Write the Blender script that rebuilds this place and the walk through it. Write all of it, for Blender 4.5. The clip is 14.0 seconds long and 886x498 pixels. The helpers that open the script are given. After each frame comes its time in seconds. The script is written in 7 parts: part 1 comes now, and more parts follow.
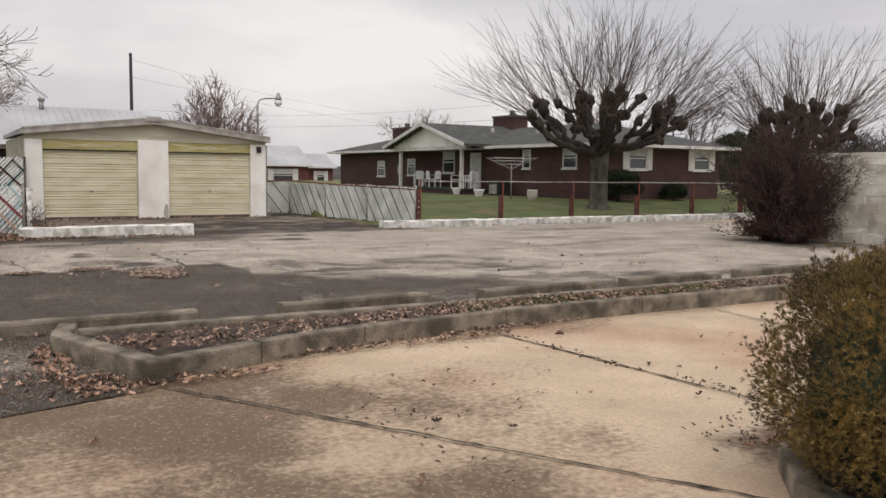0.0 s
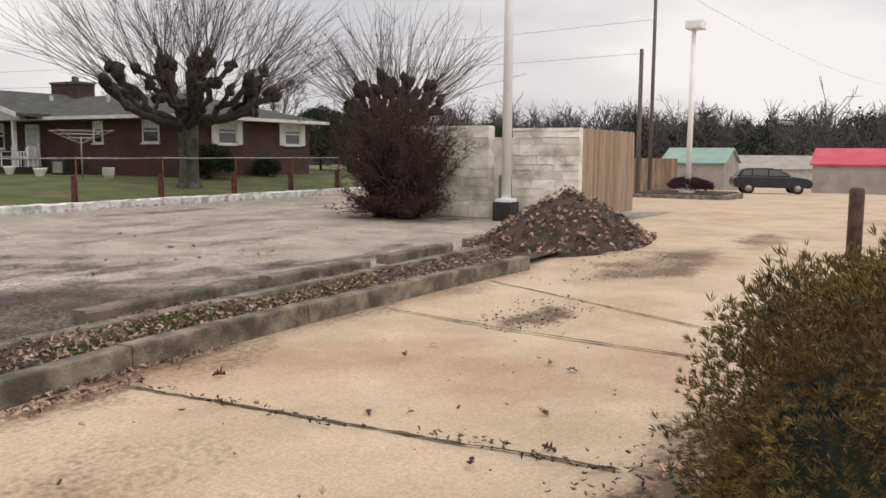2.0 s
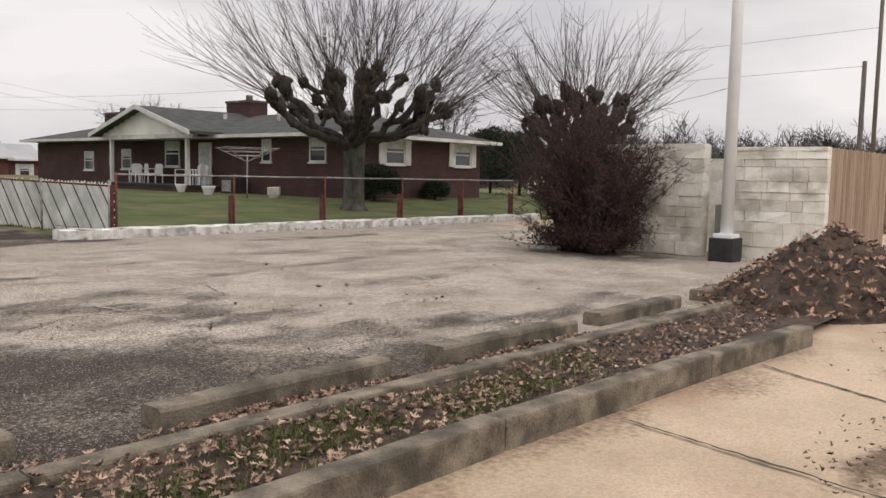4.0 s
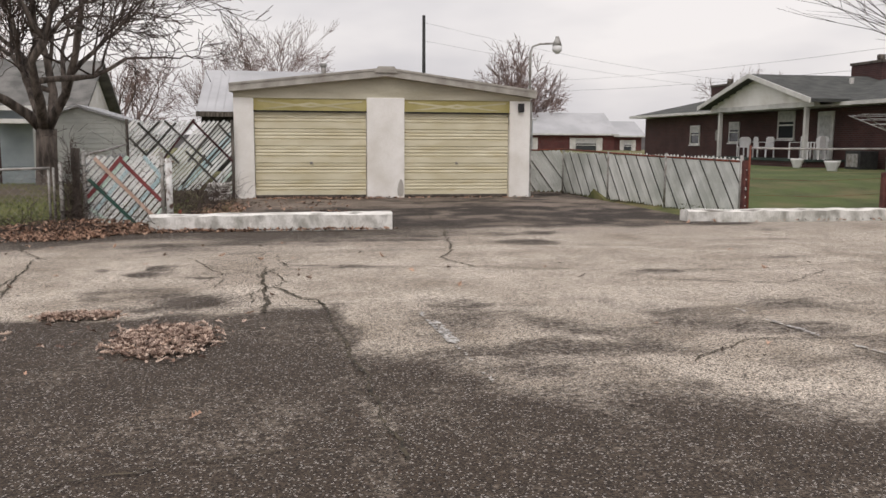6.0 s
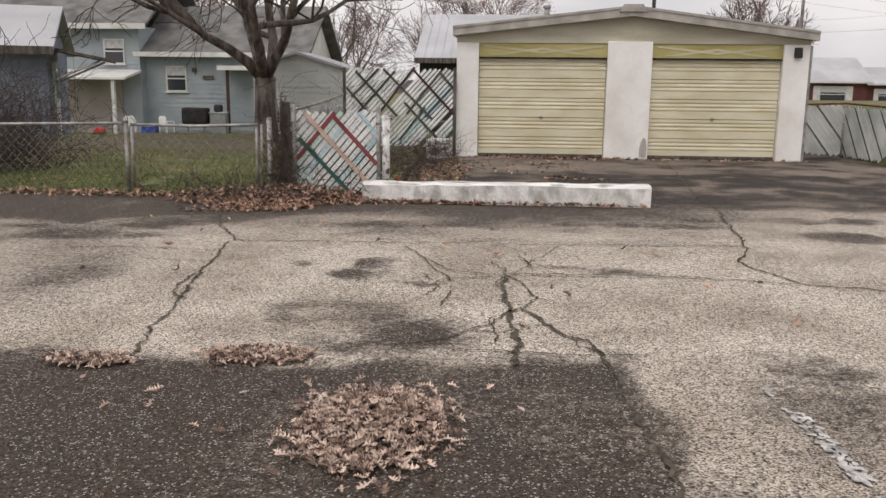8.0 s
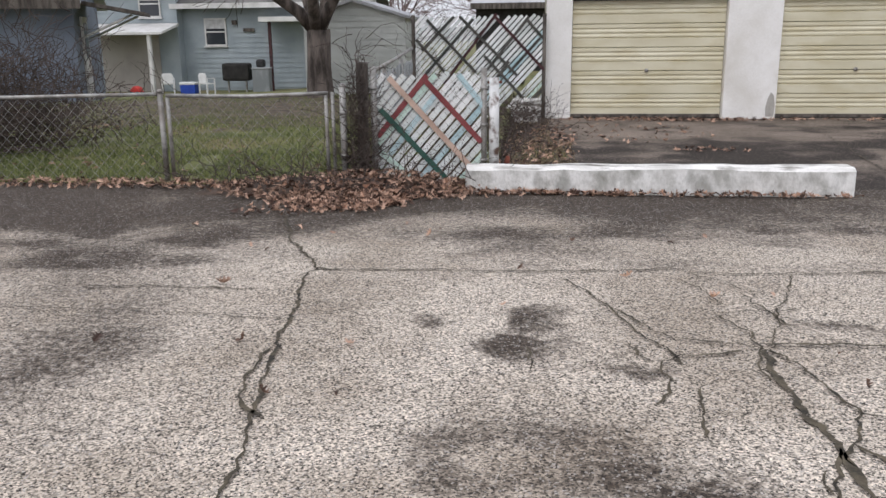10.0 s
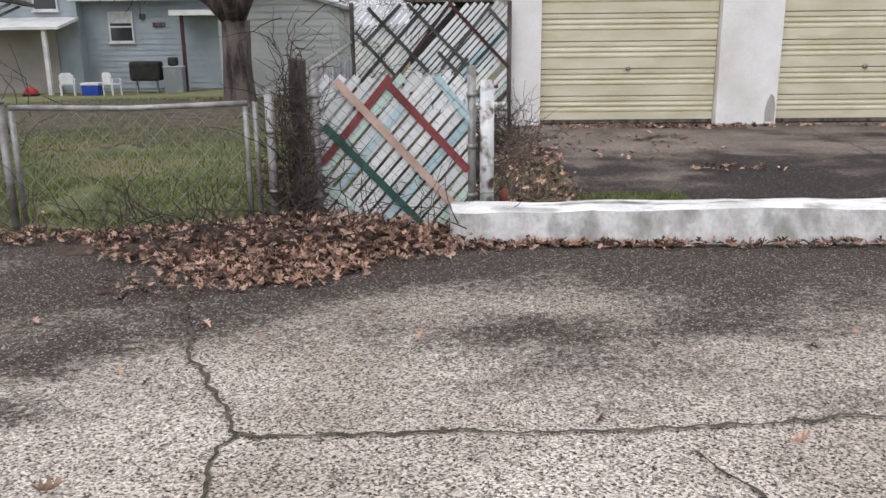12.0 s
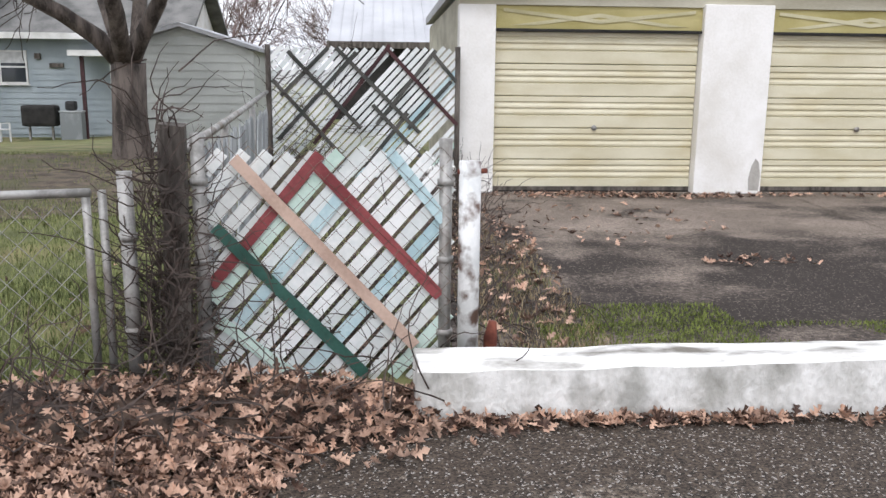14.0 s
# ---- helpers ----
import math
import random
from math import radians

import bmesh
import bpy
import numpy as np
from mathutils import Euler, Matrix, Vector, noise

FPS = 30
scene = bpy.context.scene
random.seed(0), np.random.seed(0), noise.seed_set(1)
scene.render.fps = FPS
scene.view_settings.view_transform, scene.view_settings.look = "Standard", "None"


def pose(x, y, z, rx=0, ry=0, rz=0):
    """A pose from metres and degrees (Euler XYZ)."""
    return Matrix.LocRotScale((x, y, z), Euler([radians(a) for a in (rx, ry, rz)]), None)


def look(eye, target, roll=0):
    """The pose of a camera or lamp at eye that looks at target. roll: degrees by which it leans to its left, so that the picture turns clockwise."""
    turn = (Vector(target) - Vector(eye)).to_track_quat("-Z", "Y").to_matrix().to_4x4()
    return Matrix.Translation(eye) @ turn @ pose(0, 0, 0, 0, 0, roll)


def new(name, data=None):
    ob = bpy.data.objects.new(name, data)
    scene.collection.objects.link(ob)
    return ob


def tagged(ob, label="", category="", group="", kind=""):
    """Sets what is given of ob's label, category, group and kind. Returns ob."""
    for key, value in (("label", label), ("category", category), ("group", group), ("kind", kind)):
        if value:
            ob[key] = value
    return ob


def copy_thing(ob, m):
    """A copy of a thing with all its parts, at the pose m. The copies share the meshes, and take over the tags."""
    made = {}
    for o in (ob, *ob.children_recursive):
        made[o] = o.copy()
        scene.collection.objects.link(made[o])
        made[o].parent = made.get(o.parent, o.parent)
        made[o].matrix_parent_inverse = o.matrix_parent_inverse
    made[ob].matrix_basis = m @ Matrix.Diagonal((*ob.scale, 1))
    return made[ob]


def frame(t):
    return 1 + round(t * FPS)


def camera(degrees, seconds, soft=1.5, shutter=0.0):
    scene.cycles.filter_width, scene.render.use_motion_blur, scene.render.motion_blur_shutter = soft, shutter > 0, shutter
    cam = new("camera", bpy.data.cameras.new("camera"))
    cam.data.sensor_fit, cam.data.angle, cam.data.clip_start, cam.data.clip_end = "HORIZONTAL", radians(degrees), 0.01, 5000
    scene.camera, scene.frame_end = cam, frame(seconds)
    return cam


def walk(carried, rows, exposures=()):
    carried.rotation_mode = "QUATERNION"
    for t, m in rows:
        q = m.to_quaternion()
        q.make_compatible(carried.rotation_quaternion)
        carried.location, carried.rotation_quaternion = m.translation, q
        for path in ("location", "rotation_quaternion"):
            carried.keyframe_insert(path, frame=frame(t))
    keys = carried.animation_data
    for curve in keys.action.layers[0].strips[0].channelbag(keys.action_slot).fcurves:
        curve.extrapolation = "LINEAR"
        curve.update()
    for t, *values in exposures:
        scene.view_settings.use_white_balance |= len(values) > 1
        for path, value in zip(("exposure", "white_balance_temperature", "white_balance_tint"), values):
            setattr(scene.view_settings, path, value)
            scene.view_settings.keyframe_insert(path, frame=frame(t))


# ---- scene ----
cam = camera(55.8, 14.0)
PATH = [
    (0, (0.657, -0.058, 1.552), (1.695, 1.642, 1.371), 0.7),
    (0.1, (0.682, 0.046, 1.553), (1.78, 1.709, 1.379), 0.7),
    (0.5, (0.791, 0.466, 1.555), (2.11, 1.957, 1.358), 0.5),
    (1, (1.06, 1.042, 1.509), (2.558, 2.343, 1.251), 0.1),
    (1.5, (1.351, 1.623, 1.507), (2.951, 2.795, 1.248), 0.1),
    (2, (1.787, 2.108, 1.505), (3.506, 3.104, 1.277), 0.4),
    (2.2, (1.974, 2.322, 1.514), (3.708, 3.296, 1.298), 0.3),
    (4.3, (4.197, 4.522, 1.429), (5.547, 5.988, 1.261), 1.6),
    (4.5, (4.273, 4.735, 1.419), (5.494, 6.31, 1.25), 1.6),
    (5, (4.401, 5.291, 1.407), (5.391, 7.017, 1.206), 1.4),
    (5.5, (4.415, 5.898, 1.432), (5.065, 7.778, 1.219), 1.0),
    (6, (4.363, 6.676, 1.414), (4.717, 8.627, 1.158), 0.3),
    (6.5, (4.317, 7.406, 1.486), (4.471, 9.375, 1.174), 0.2),
    (7, (4.25, 7.989, 1.546), (4.405, 9.953, 1.202), -0.3),
    (7.5, (4.179, 8.553, 1.569), (4.386, 10.503, 1.175), 1.6),
    (7.6, (4.154, 8.678, 1.572), (4.293, 10.635, 1.184), 1.2),
    (8, (4.011, 9.182, 1.519), (3.879, 11.14, 1.135), 0.6),
    (8.2, (3.913, 9.401, 1.444), (3.704, 11.354, 1.067), 0.3),
    (10.3, (2.782, 12.096, 1.588), (2.557, 14.017, 1.08), -0.9),
    (10.5, (2.691, 12.35, 1.591), (2.481, 14.281, 1.112), -1.5),
    (11, (2.52, 12.998, 1.555), (2.328, 14.94, 1.117), -1.6),
    (11.5, (2.352, 13.622, 1.524), (2.22, 15.565, 1.067), -1.9),
    (12, (2.295, 14.268, 1.478), (2.246, 16.202, 0.97), -0.6),
    (12.5, (2.207, 14.817, 1.471), (2.133, 16.744, 0.939), 0.4),
    (13, (2.183, 15.492, 1.476), (2.129, 17.419, 0.943), 0.4),
    (13.5, (2.133, 16.027, 1.453), (2.054, 17.951, 0.912), 1.4),
    (14, (2.067, 16.511, 1.506), (2.206, 18.465, 1.103), 0.6),
]
walk(cam, [(t, look(eye, target, roll)) for t, eye, target, roll in PATH],
     exposures=[(0, -0.12, 6700, 13), (2.2, -0.04, 6700, 13), (5, -0.08, 6700, 14), (8, -0.06, 6650, 14), (10.5, 0.1, 6050, 13), (12.5, 0.18, 6050, 13), (13.5, 0.34, 6050, 13), (14, 0.55, 6050, 12)])

# ---- light: an overcast winter day ----
world = bpy.data.worlds.new("overcast_sky")
scene.world = world
world.use_nodes = True
wn, wl = world.node_tree.nodes, world.node_tree.links
wn.clear()
w_out = wn.new("ShaderNodeOutputWorld")
w_bg = wn.new("ShaderNodeBackground")
w_bg.inputs["Strength"].default_value = 1.0
w_sky = wn.new("ShaderNodeTexSky")
w_sky.sky_type = "NISHITA"
w_sky.sun_disc = False
w_sky.sun_elevation, w_sky.sun_rotation = radians(35), radians(200)
w_sky.air_density, w_sky.dust_density = 1.0, 4.0
w_scale = wn.new("ShaderNodeMix")
w_scale.data_type = "RGBA"
w_scale.blend_type = "MULTIPLY"
w_scale.inputs[0].default_value = 1.0
w_scale.inputs[7].default_value = (0.1, 0.1, 0.1, 1)
w_tc = wn.new("ShaderNodeTexCoord")
w_sep = wn.new("ShaderNodeSeparateXYZ")
w_map = wn.new("ShaderNodeMapping")
w_map.inputs["Scale"].default_value = (1.0, 1.0, 3.2)
w_noise = wn.new("ShaderNodeTexNoise")
w_noise.inputs["Scale"].default_value = 1.9
w_noise.inputs["Detail"].default_value = 5.0
w_noise.inputs["Roughness"].default_value = 0.48
w_ramp = wn.new("ShaderNodeValToRGB")
w_ramp.color_ramp.elements[0].position, w_ramp.color_ramp.elements[0].color = 0.38, (0.66, 0.665, 0.70, 1)
w_ramp.color_ramp.elements[1].position, w_ramp.color_ramp.elements[1].color = 0.6, (1.0, 0.99, 0.98, 1)
w_high = wn.new("ShaderNodeMapRange")
w_high.inputs[1].default_value, w_high.inputs[2].default_value = 0.25, 1.0
w_high.inputs[3].default_value, w_high.inputs[4].default_value = 0.98, 1.45
w_mul = wn.new("ShaderNodeMix")
w_mul.data_type = "RGBA"
w_mul.blend_type = "MULTIPLY"
w_mul.inputs[0].default_value = 1.0
w_mix = wn.new("ShaderNodeMix")
w_mix.data_type = "RGBA"
w_mix.inputs[0].default_value = 0.93
wl.new(w_tc.outputs["Generated"], w_map.inputs["Vector"])
wl.new(w_map.outputs["Vector"], w_noise.inputs["Vector"])
wl.new(w_noise.outputs["Fac"], w_ramp.inputs["Fac"])
wl.new(w_tc.outputs["Generated"], w_sep.inputs["Vector"])
wl.new(w_sep.outputs["Z"], w_high.inputs[0])
wl.new(w_ramp.outputs["Color"], w_mul.inputs[6])
wl.new(w_high.outputs[0], w_mul.inputs[7])
wl.new(w_sky.outputs["Color"], w_scale.inputs[6])
wl.new(w_scale.outputs[2], w_mix.inputs[6])
wl.new(w_mul.outputs[2], w_mix.inputs[7])
wl.new(w_mix.outputs[2], w_bg.inputs["Color"])
wl.new(w_bg.outputs["Background"], w_out.inputs["Surface"])

sun_data = bpy.data.lights.new("sun", "SUN")
sun_data.energy, sun_data.angle, sun_data.color = 0.9, radians(40), (1.0, 0.97, 0.93)
sun = new("sun", sun_data)
sun.matrix_world = look((0, 0, 30), (8, 22, 0))


# ---- materials ----
def mat(name, dark, light, scale=3.0, rough=0.8, bump=0.2, grain=60.0, metal=0.0, mix=(0.35, 0.65), third=None, third_scale=0.6, third_amount=0.5, stretch=(1, 1, 1), per_object=0.0, island=False, spec=0.5):
    """Two-scale noise paint: blotches of two colours, fine grain in colour and relief, a third colour in large patches."""
    m = bpy.data.materials.new(name)
    m.use_nodes = True
    n, l = m.node_tree.nodes, m.node_tree.links
    b = n["Principled BSDF"]
    b.inputs["Roughness"].default_value, b.inputs["Metallic"].default_value = rough, metal
    b.inputs["Specular IOR Level"].default_value = spec
    tc = n.new("ShaderNodeTexCoord")
    mp = n.new("ShaderNodeMapping")
    mp.inputs["Scale"].default_value = stretch
    l.new(tc.outputs["Object"], mp.inputs["Vector"])
    a = n.new("ShaderNodeTexNoise")
    a.inputs["Scale"].default_value, a.inputs["Detail"].default_value = scale, 6
    g = n.new("ShaderNodeTexNoise")
    g.inputs["Scale"].default_value, g.inputs["Detail"].default_value = grain, 3
    for t in (a, g):
        l.new(mp.outputs["Vector"], t.inputs["Vector"])
    r = n.new("ShaderNodeValToRGB")
    r.color_ramp.elements[0].position, r.color_ramp.elements[1].position = mix
    r.color_ramp.elements[0].color, r.color_ramp.elements[1].color = (*dark, 1), (*light, 1)
    add = n.new("ShaderNodeMath")
    add.operation = "MULTIPLY_ADD"
    add.inputs[1].default_value, add.inputs[2].default_value = 0.35, -0.17
    l.new(g.outputs["Fac"], add.inputs[0])
    s = n.new("ShaderNodeMath")
    s.operation = "ADD"
    l.new(a.outputs["Fac"], s.inputs[0])
    l.new(add.outputs[0], s.inputs[1])
    last = s.outputs[0]
    if per_object:
        oi = n.new("ShaderNodeNewGeometry" if island else "ShaderNodeObjectInfo")
        o = n.new("ShaderNodeMath")
        o.operation = "MULTIPLY_ADD"
        o.inputs[1].default_value, o.inputs[2].default_value = per_object, -per_object / 2
        l.new(oi.outputs["Random Per Island" if island else "Random"], o.inputs[0])
        s2 = n.new("ShaderNodeMath")
        s2.operation = "ADD"
        l.new(last, s2.inputs[0])
        l.new(o.outputs[0], s2.inputs[1])
        last = s2.outputs[0]
    l.new(last, r.inputs["Fac"])
    colour = r.outputs["Color"]
    if third:
        p = n.new("ShaderNodeTexNoise")
        p.inputs["Scale"].default_value, p.inputs["Detail"].default_value = third_scale, 7
        l.new(mp.outputs["Vector"], p.inputs["Vector"])
        pr = n.new("ShaderNodeValToRGB")
        pr.color_ramp.elements[0].position, pr.color_ramp.elements[1].position = 0.5, 0.66
        pr.color_ramp.elements[1].color = (third_amount, third_amount, third_amount, 1)
        l.new(p.outputs["Fac"], pr.inputs["Fac"])
        mx = n.new("ShaderNodeMix")
        mx.data_type = "RGBA"
        mx.inputs[7].default_value = (*third, 1)
        l.new(pr.outputs["Color"], mx.inputs[0])
        l.new(colour, mx.inputs[6])
        colour = mx.outputs[2]
    l.new(colour, b.inputs["Base Color"])
    if bump:
        bp = n.new("ShaderNodeBump")
        bp.inputs["Strength"].default_value, bp.inputs["Distance"].default_value = bump, 0.01
        l.new(g.outputs["Fac"], bp.inputs["Height"])
        l.new(bp.outputs["Normal"], b.inputs["Normal"])
    return m


def paved(name, pale, dark, stain, chip, chip_scale, chip_amount, rough=0.9, patch=None):
    """Pavement: aggregate chips, blotches, and a darkness layer stored on the mesh as the shape of old stains."""
    m = bpy.data.materials.new(name)
    m.use_nodes = True
    n, l = m.node_tree.nodes, m.node_tree.links
    b = n["Principled BSDF"]
    b.inputs["Roughness"].default_value = rough
    b.inputs["Specular IOR Level"].default_value = 0.3
    tc = n.new("ShaderNodeTexCoord")
    big = n.new("ShaderNodeTexNoise")
    big.inputs["Scale"].default_value, big.inputs["Detail"].default_value, big.inputs["Roughness"].default_value = 0.9, 8, 0.62
    fine = n.new("ShaderNodeTexNoise")
    fine.inputs["Scale"].default_value, fine.inputs["Detail"].default_value = 22, 4
    v = n.new("ShaderNodeTexVoronoi")
    v.inputs["Scale"].default_value = chip_scale
    for t in (big, fine, v):
        l.new(tc.outputs["Object"], t.inputs["Vector"])
    r = n.new("ShaderNodeValToRGB")
    r.color_ramp.elements[0].position, r.color_ramp.elements[1].position = 0.34, 0.6
    r.color_ramp.elements[0].color, r.color_ramp.elements[1].color = (*dark, 1), (*pale, 1)
    l.new(big.outputs["Fac"], r.inputs["Fac"])
    at = n.new("ShaderNodeAttribute")
    at.attribute_name = "stain"
    w = n.new("ShaderNodeMath")
    w.operation = "MULTIPLY_ADD"
    w.inputs[1].default_value, w.inputs[2].default_value = 0.9, -0.45
    l.new(fine.outputs["Fac"], w.inputs[0])
    w2 = n.new("ShaderNodeMath")
    w2.operation = "MULTIPLY_ADD"
    w2.inputs[1].default_value, w2.inputs[2].default_value = 1.5, -0.75
    l.new(big.outputs["Fac"], w2.inputs[0])
    sm = n.new("ShaderNodeMath")
    l.new(w.outputs[0], sm.inputs[0])
    l.new(w2.outputs[0], sm.inputs[1])
    sa = n.new("ShaderNodeMath")
    l.new(at.outputs["Fac"], sa.inputs[0])
    l.new(sm.outputs[0], sa.inputs[1])
    sr = n.new("ShaderNodeMapRange")
    sr.interpolation_type = "SMOOTHSTEP"
    sr.inputs[1].default_value, sr.inputs[2].default_value = 0.2, 0.92
    sr.inputs[4].default_value = 0.965
    l.new(sa.outputs[0], sr.inputs[0])
    mx = n.new("ShaderNodeMix")
    mx.data_type = "RGBA"
    mx.inputs[7].default_value = (*stain, 1)
    l.new(sr.outputs[0], mx.inputs[0])
    ground = r.outputs["Color"]
    if patch:
        pn = n.new("ShaderNodeTexNoise")
        pn.inputs["Scale"].default_value, pn.inputs["Detail"].default_value = 0.55, 5
        pv = n.new("ShaderNodeMapping")
        pv.inputs["Location"].default_value = (3.1, 7.7, 1.0)
        l.new(tc.outputs["Object"], pv.inputs["Vector"])
        l.new(pv.outputs["Vector"], pn.inputs["Vector"])
        pm = n.new("ShaderNodeMapRange")
        pm.inputs[1].default_value, pm.inputs[2].default_value, pm.inputs[4].default_value = 0.52, 0.72, 0.6
        l.new(pn.outputs["Fac"], pm.inputs[0])
        px = n.new("ShaderNodeMix")
        px.data_type = "RGBA"
        px.inputs[7].default_value = (*patch, 1)
        l.new(pm.outputs[0], px.inputs[0])
        l.new(ground, px.inputs[6])
        ground = px.outputs[2]
    l.new(ground, mx.inputs[6])
    cr = n.new("ShaderNodeSeparateColor")
    l.new(v.outputs["Color"], cr.inputs[0])
    cm = n.new("ShaderNodeMapRange")
    cm.inputs[1].default_value, cm.inputs[2].default_value = 0.0, 1.0
    cm.inputs[3].default_value, cm.inputs[4].default_value = 1 - chip_amount, 1 + chip_amount
    l.new(cr.outputs[0], cm.inputs[0])
    fill = n.new("ShaderNodeMapRange")
    fill.inputs[3].default_value, fill.inputs[4].default_value = 1.0, 0.78
    l.new(sr.outputs[0], fill.inputs[0])
    ch = n.new("ShaderNodeMix")
    ch.data_type = "RGBA"
    ch.blend_type = "MULTIPLY"
    l.new(fill.outputs[0], ch.inputs[0])
    l.new(mx.outputs[2], ch.inputs[6])
    l.new(cm.outputs[0], ch.inputs[7])
    tint = n.new("ShaderNodeMix")
    tint.data_type = "RGBA"
    tint.inputs[7].default_value = (*chip, 1)
    tr = n.new("ShaderNodeMapRange")
    tr.inputs[1].default_value, tr.inputs[2].default_value, tr.inputs[4].default_value = 0.92, 0.94, 0.55
    l.new(cr.outputs[1], tr.inputs[0])
    l.new(tr.outputs[0], tint.inputs[0])
    l.new(ch.outputs[2], tint.inputs[6])
    l.new(tint.outputs[2], b.inputs["Base Color"])
    bp = n.new("ShaderNodeBump")
    bp.inputs["Strength"].default_value, bp.inputs["Distance"].default_value = 0.35, 0.005
    l.new(cr.outputs[0], bp.inputs["Height"])
    l.new(bp.outputs["Normal"], b.inputs["Normal"])
    return m


def bricked(name, c1, c2, mortar):
    m = bpy.data.materials.new(name)
    m.use_nodes = True
    n, l = m.node_tree.nodes, m.node_tree.links
    b = n["Principled BSDF"]
    b.inputs["Roughness"].default_value = 0.9
    tc = n.new("ShaderNodeTexCoord")
    sp = n.new("ShaderNodeSeparateXYZ")
    l.new(tc.outputs["Object"], sp.inputs[0])
    ad = n.new("ShaderNodeMath")
    l.new(sp.outputs["X"], ad.inputs[0])
    l.new(sp.outputs["Y"], ad.inputs[1])
    cb = n.new("ShaderNodeCombineXYZ")
    l.new(ad.outputs[0], cb.inputs["X"])
    l.new(sp.outputs["Z"], cb.inputs["Y"])
    br = n.new("ShaderNodeTexBrick")
    br.inputs["Color1"].default_value, br.inputs["Color2"].default_value, br.inputs["Mortar"].default_value = (*c1, 1), (*c2, 1), (*mortar, 1)
    br.inputs["Scale"].default_value = 1.0
    br.inputs["Brick Width"].default_value, br.inputs["Row Height"].default_value, br.inputs["Mortar Size"].default_value = 0.21, 0.075, 0.009
    l.new(cb.outputs[0], br.inputs["Vector"])
    no = n.new("ShaderNodeTexNoise")
    no.inputs["Scale"].default_value, no.inputs["Detail"].default_value = 1.2, 5
    l.new(tc.outputs["Object"], no.inputs["Vector"])
    mr = n.new("ShaderNodeMapRange")
    mr.inputs[1].default_value, mr.inputs[2].default_value, mr.inputs[3].default_value, mr.inputs[4].default_value = 0.3, 0.7, 0.75, 1.2
    l.new(no.outputs["Fac"], mr.inputs[0])
    mu = n.new("ShaderNodeMix")
    mu.data_type = "RGBA"
    mu.blend_type = "MULTIPLY"
    mu.inputs[0].default_value = 1
    l.new(br.outputs["Color"], mu.inputs[6])
    l.new(mr.outputs[0], mu.inputs[7])
    l.new(mu.outputs[2], b.inputs["Base Color"])
    bp = n.new("ShaderNodeBump")
    bp.inputs["Strength"].default_value, bp.inputs["Distance"].default_value = 0.4, 0.01
    bp.invert = True
    l.new(br.outputs["Fac"], bp.inputs["Height"])
    l.new(bp.outputs["Normal"], b.inputs["Normal"])
    return m


def glass(name, tint):
    m = bpy.data.materials.new(name)
    m.use_nodes = True
    b = m.node_tree.nodes["Principled BSDF"]
    b.inputs["Base Color"].default_value = (*tint, 1)
    b.inputs["Roughness"].default_value = 0.06
    b.inputs["Specular IOR Level"].default_value = 0.7
    return m


M_ASPHALT = paved("worn_asphalt", (0.435, 0.382, 0.322), (0.255, 0.214, 0.17), (0.039, 0.0275, 0.0195), (0.50, 0.47, 0.44), 120, 1.0)
M_APRON = paved("old_brown_asphalt", (0.24, 0.195, 0.16), (0.125, 0.1, 0.08), (0.022, 0.0165, 0.0135), (0.24, 0.2, 0.17), 90, 0.45)
M_CONCRETE = paved("tan_concrete", (0.60, 0.465, 0.335), (0.45, 0.345, 0.24), (0.135, 0.088, 0.055), (0.40, 0.32, 0.235), 75, 0.12, 0.75, patch=(0.37, 0.20, 0.125))
M_KERB = mat("grey_kerb_concrete", (0.10, 0.082, 0.06), (0.29, 0.245, 0.185), 5, 0.9, 1.0, 60, third=(0.05, 0.043, 0.03), third_scale=2.4, third_amount=0.8)
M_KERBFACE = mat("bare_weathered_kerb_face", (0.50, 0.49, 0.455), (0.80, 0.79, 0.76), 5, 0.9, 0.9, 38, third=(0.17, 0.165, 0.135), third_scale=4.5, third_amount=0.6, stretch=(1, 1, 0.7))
# Lighter than M_GLASS: the sky's reflection is put into the base colour.
M_CARGLASS = glass("reflection_grey_car_glass", (0.10, 0.11, 0.12))
M_WHITEKERB = mat("flaking_white_paint_on_concrete", (0.60, 0.585, 0.55), (0.86, 0.845, 0.81), 4, 0.8, 0.7, 45, third=(0.16, 0.145, 0.12), third_scale=4.2, third_amount=1.0, stretch=(0.6, 1.4, 2.5))
M_GRASS = mat("winter_lawn", (0.078, 0.088, 0.028), (0.17, 0.175, 0.062), 1.6, 0.95, 0.8, 90, third=(0.22, 0.165, 0.09), third_scale=0.8, third_amount=0.8)
M_GREEN = mat("green_lawn", (0.048, 0.066, 0.016), (0.088, 0.118, 0.030), 0.8, 0.95, 0.8, 90, third=(0.15, 0.125, 0.055), third_scale=0.7, third_amount=0.75)
M_BLADE = mat("grass_blade", (0.08, 0.10, 0.028), (0.25, 0.275, 0.10), 8, 0.8, 0, 30, per_object=0.6, island=True)
M_STRAW = mat("dry_straw", (0.16, 0.115, 0.06), (0.36, 0.28, 0.16), 8, 0.8, 0, 30, per_object=0.6, island=True)
M_SOIL = mat("dark_soil", (0.018, 0.012, 0.009), (0.085, 0.058, 0.042), 9, 0.95, 1.0, 50, third=(0.13, 0.08, 0.055), third_scale=2.5)
M_YARDSOIL = mat("yard_earth", (0.055, 0.042, 0.03), (0.15, 0.115, 0.08), 5, 0.95, 1.0, 45, third=(0.085, 0.085, 0.035), third_scale=1.6, third_amount=0.7)
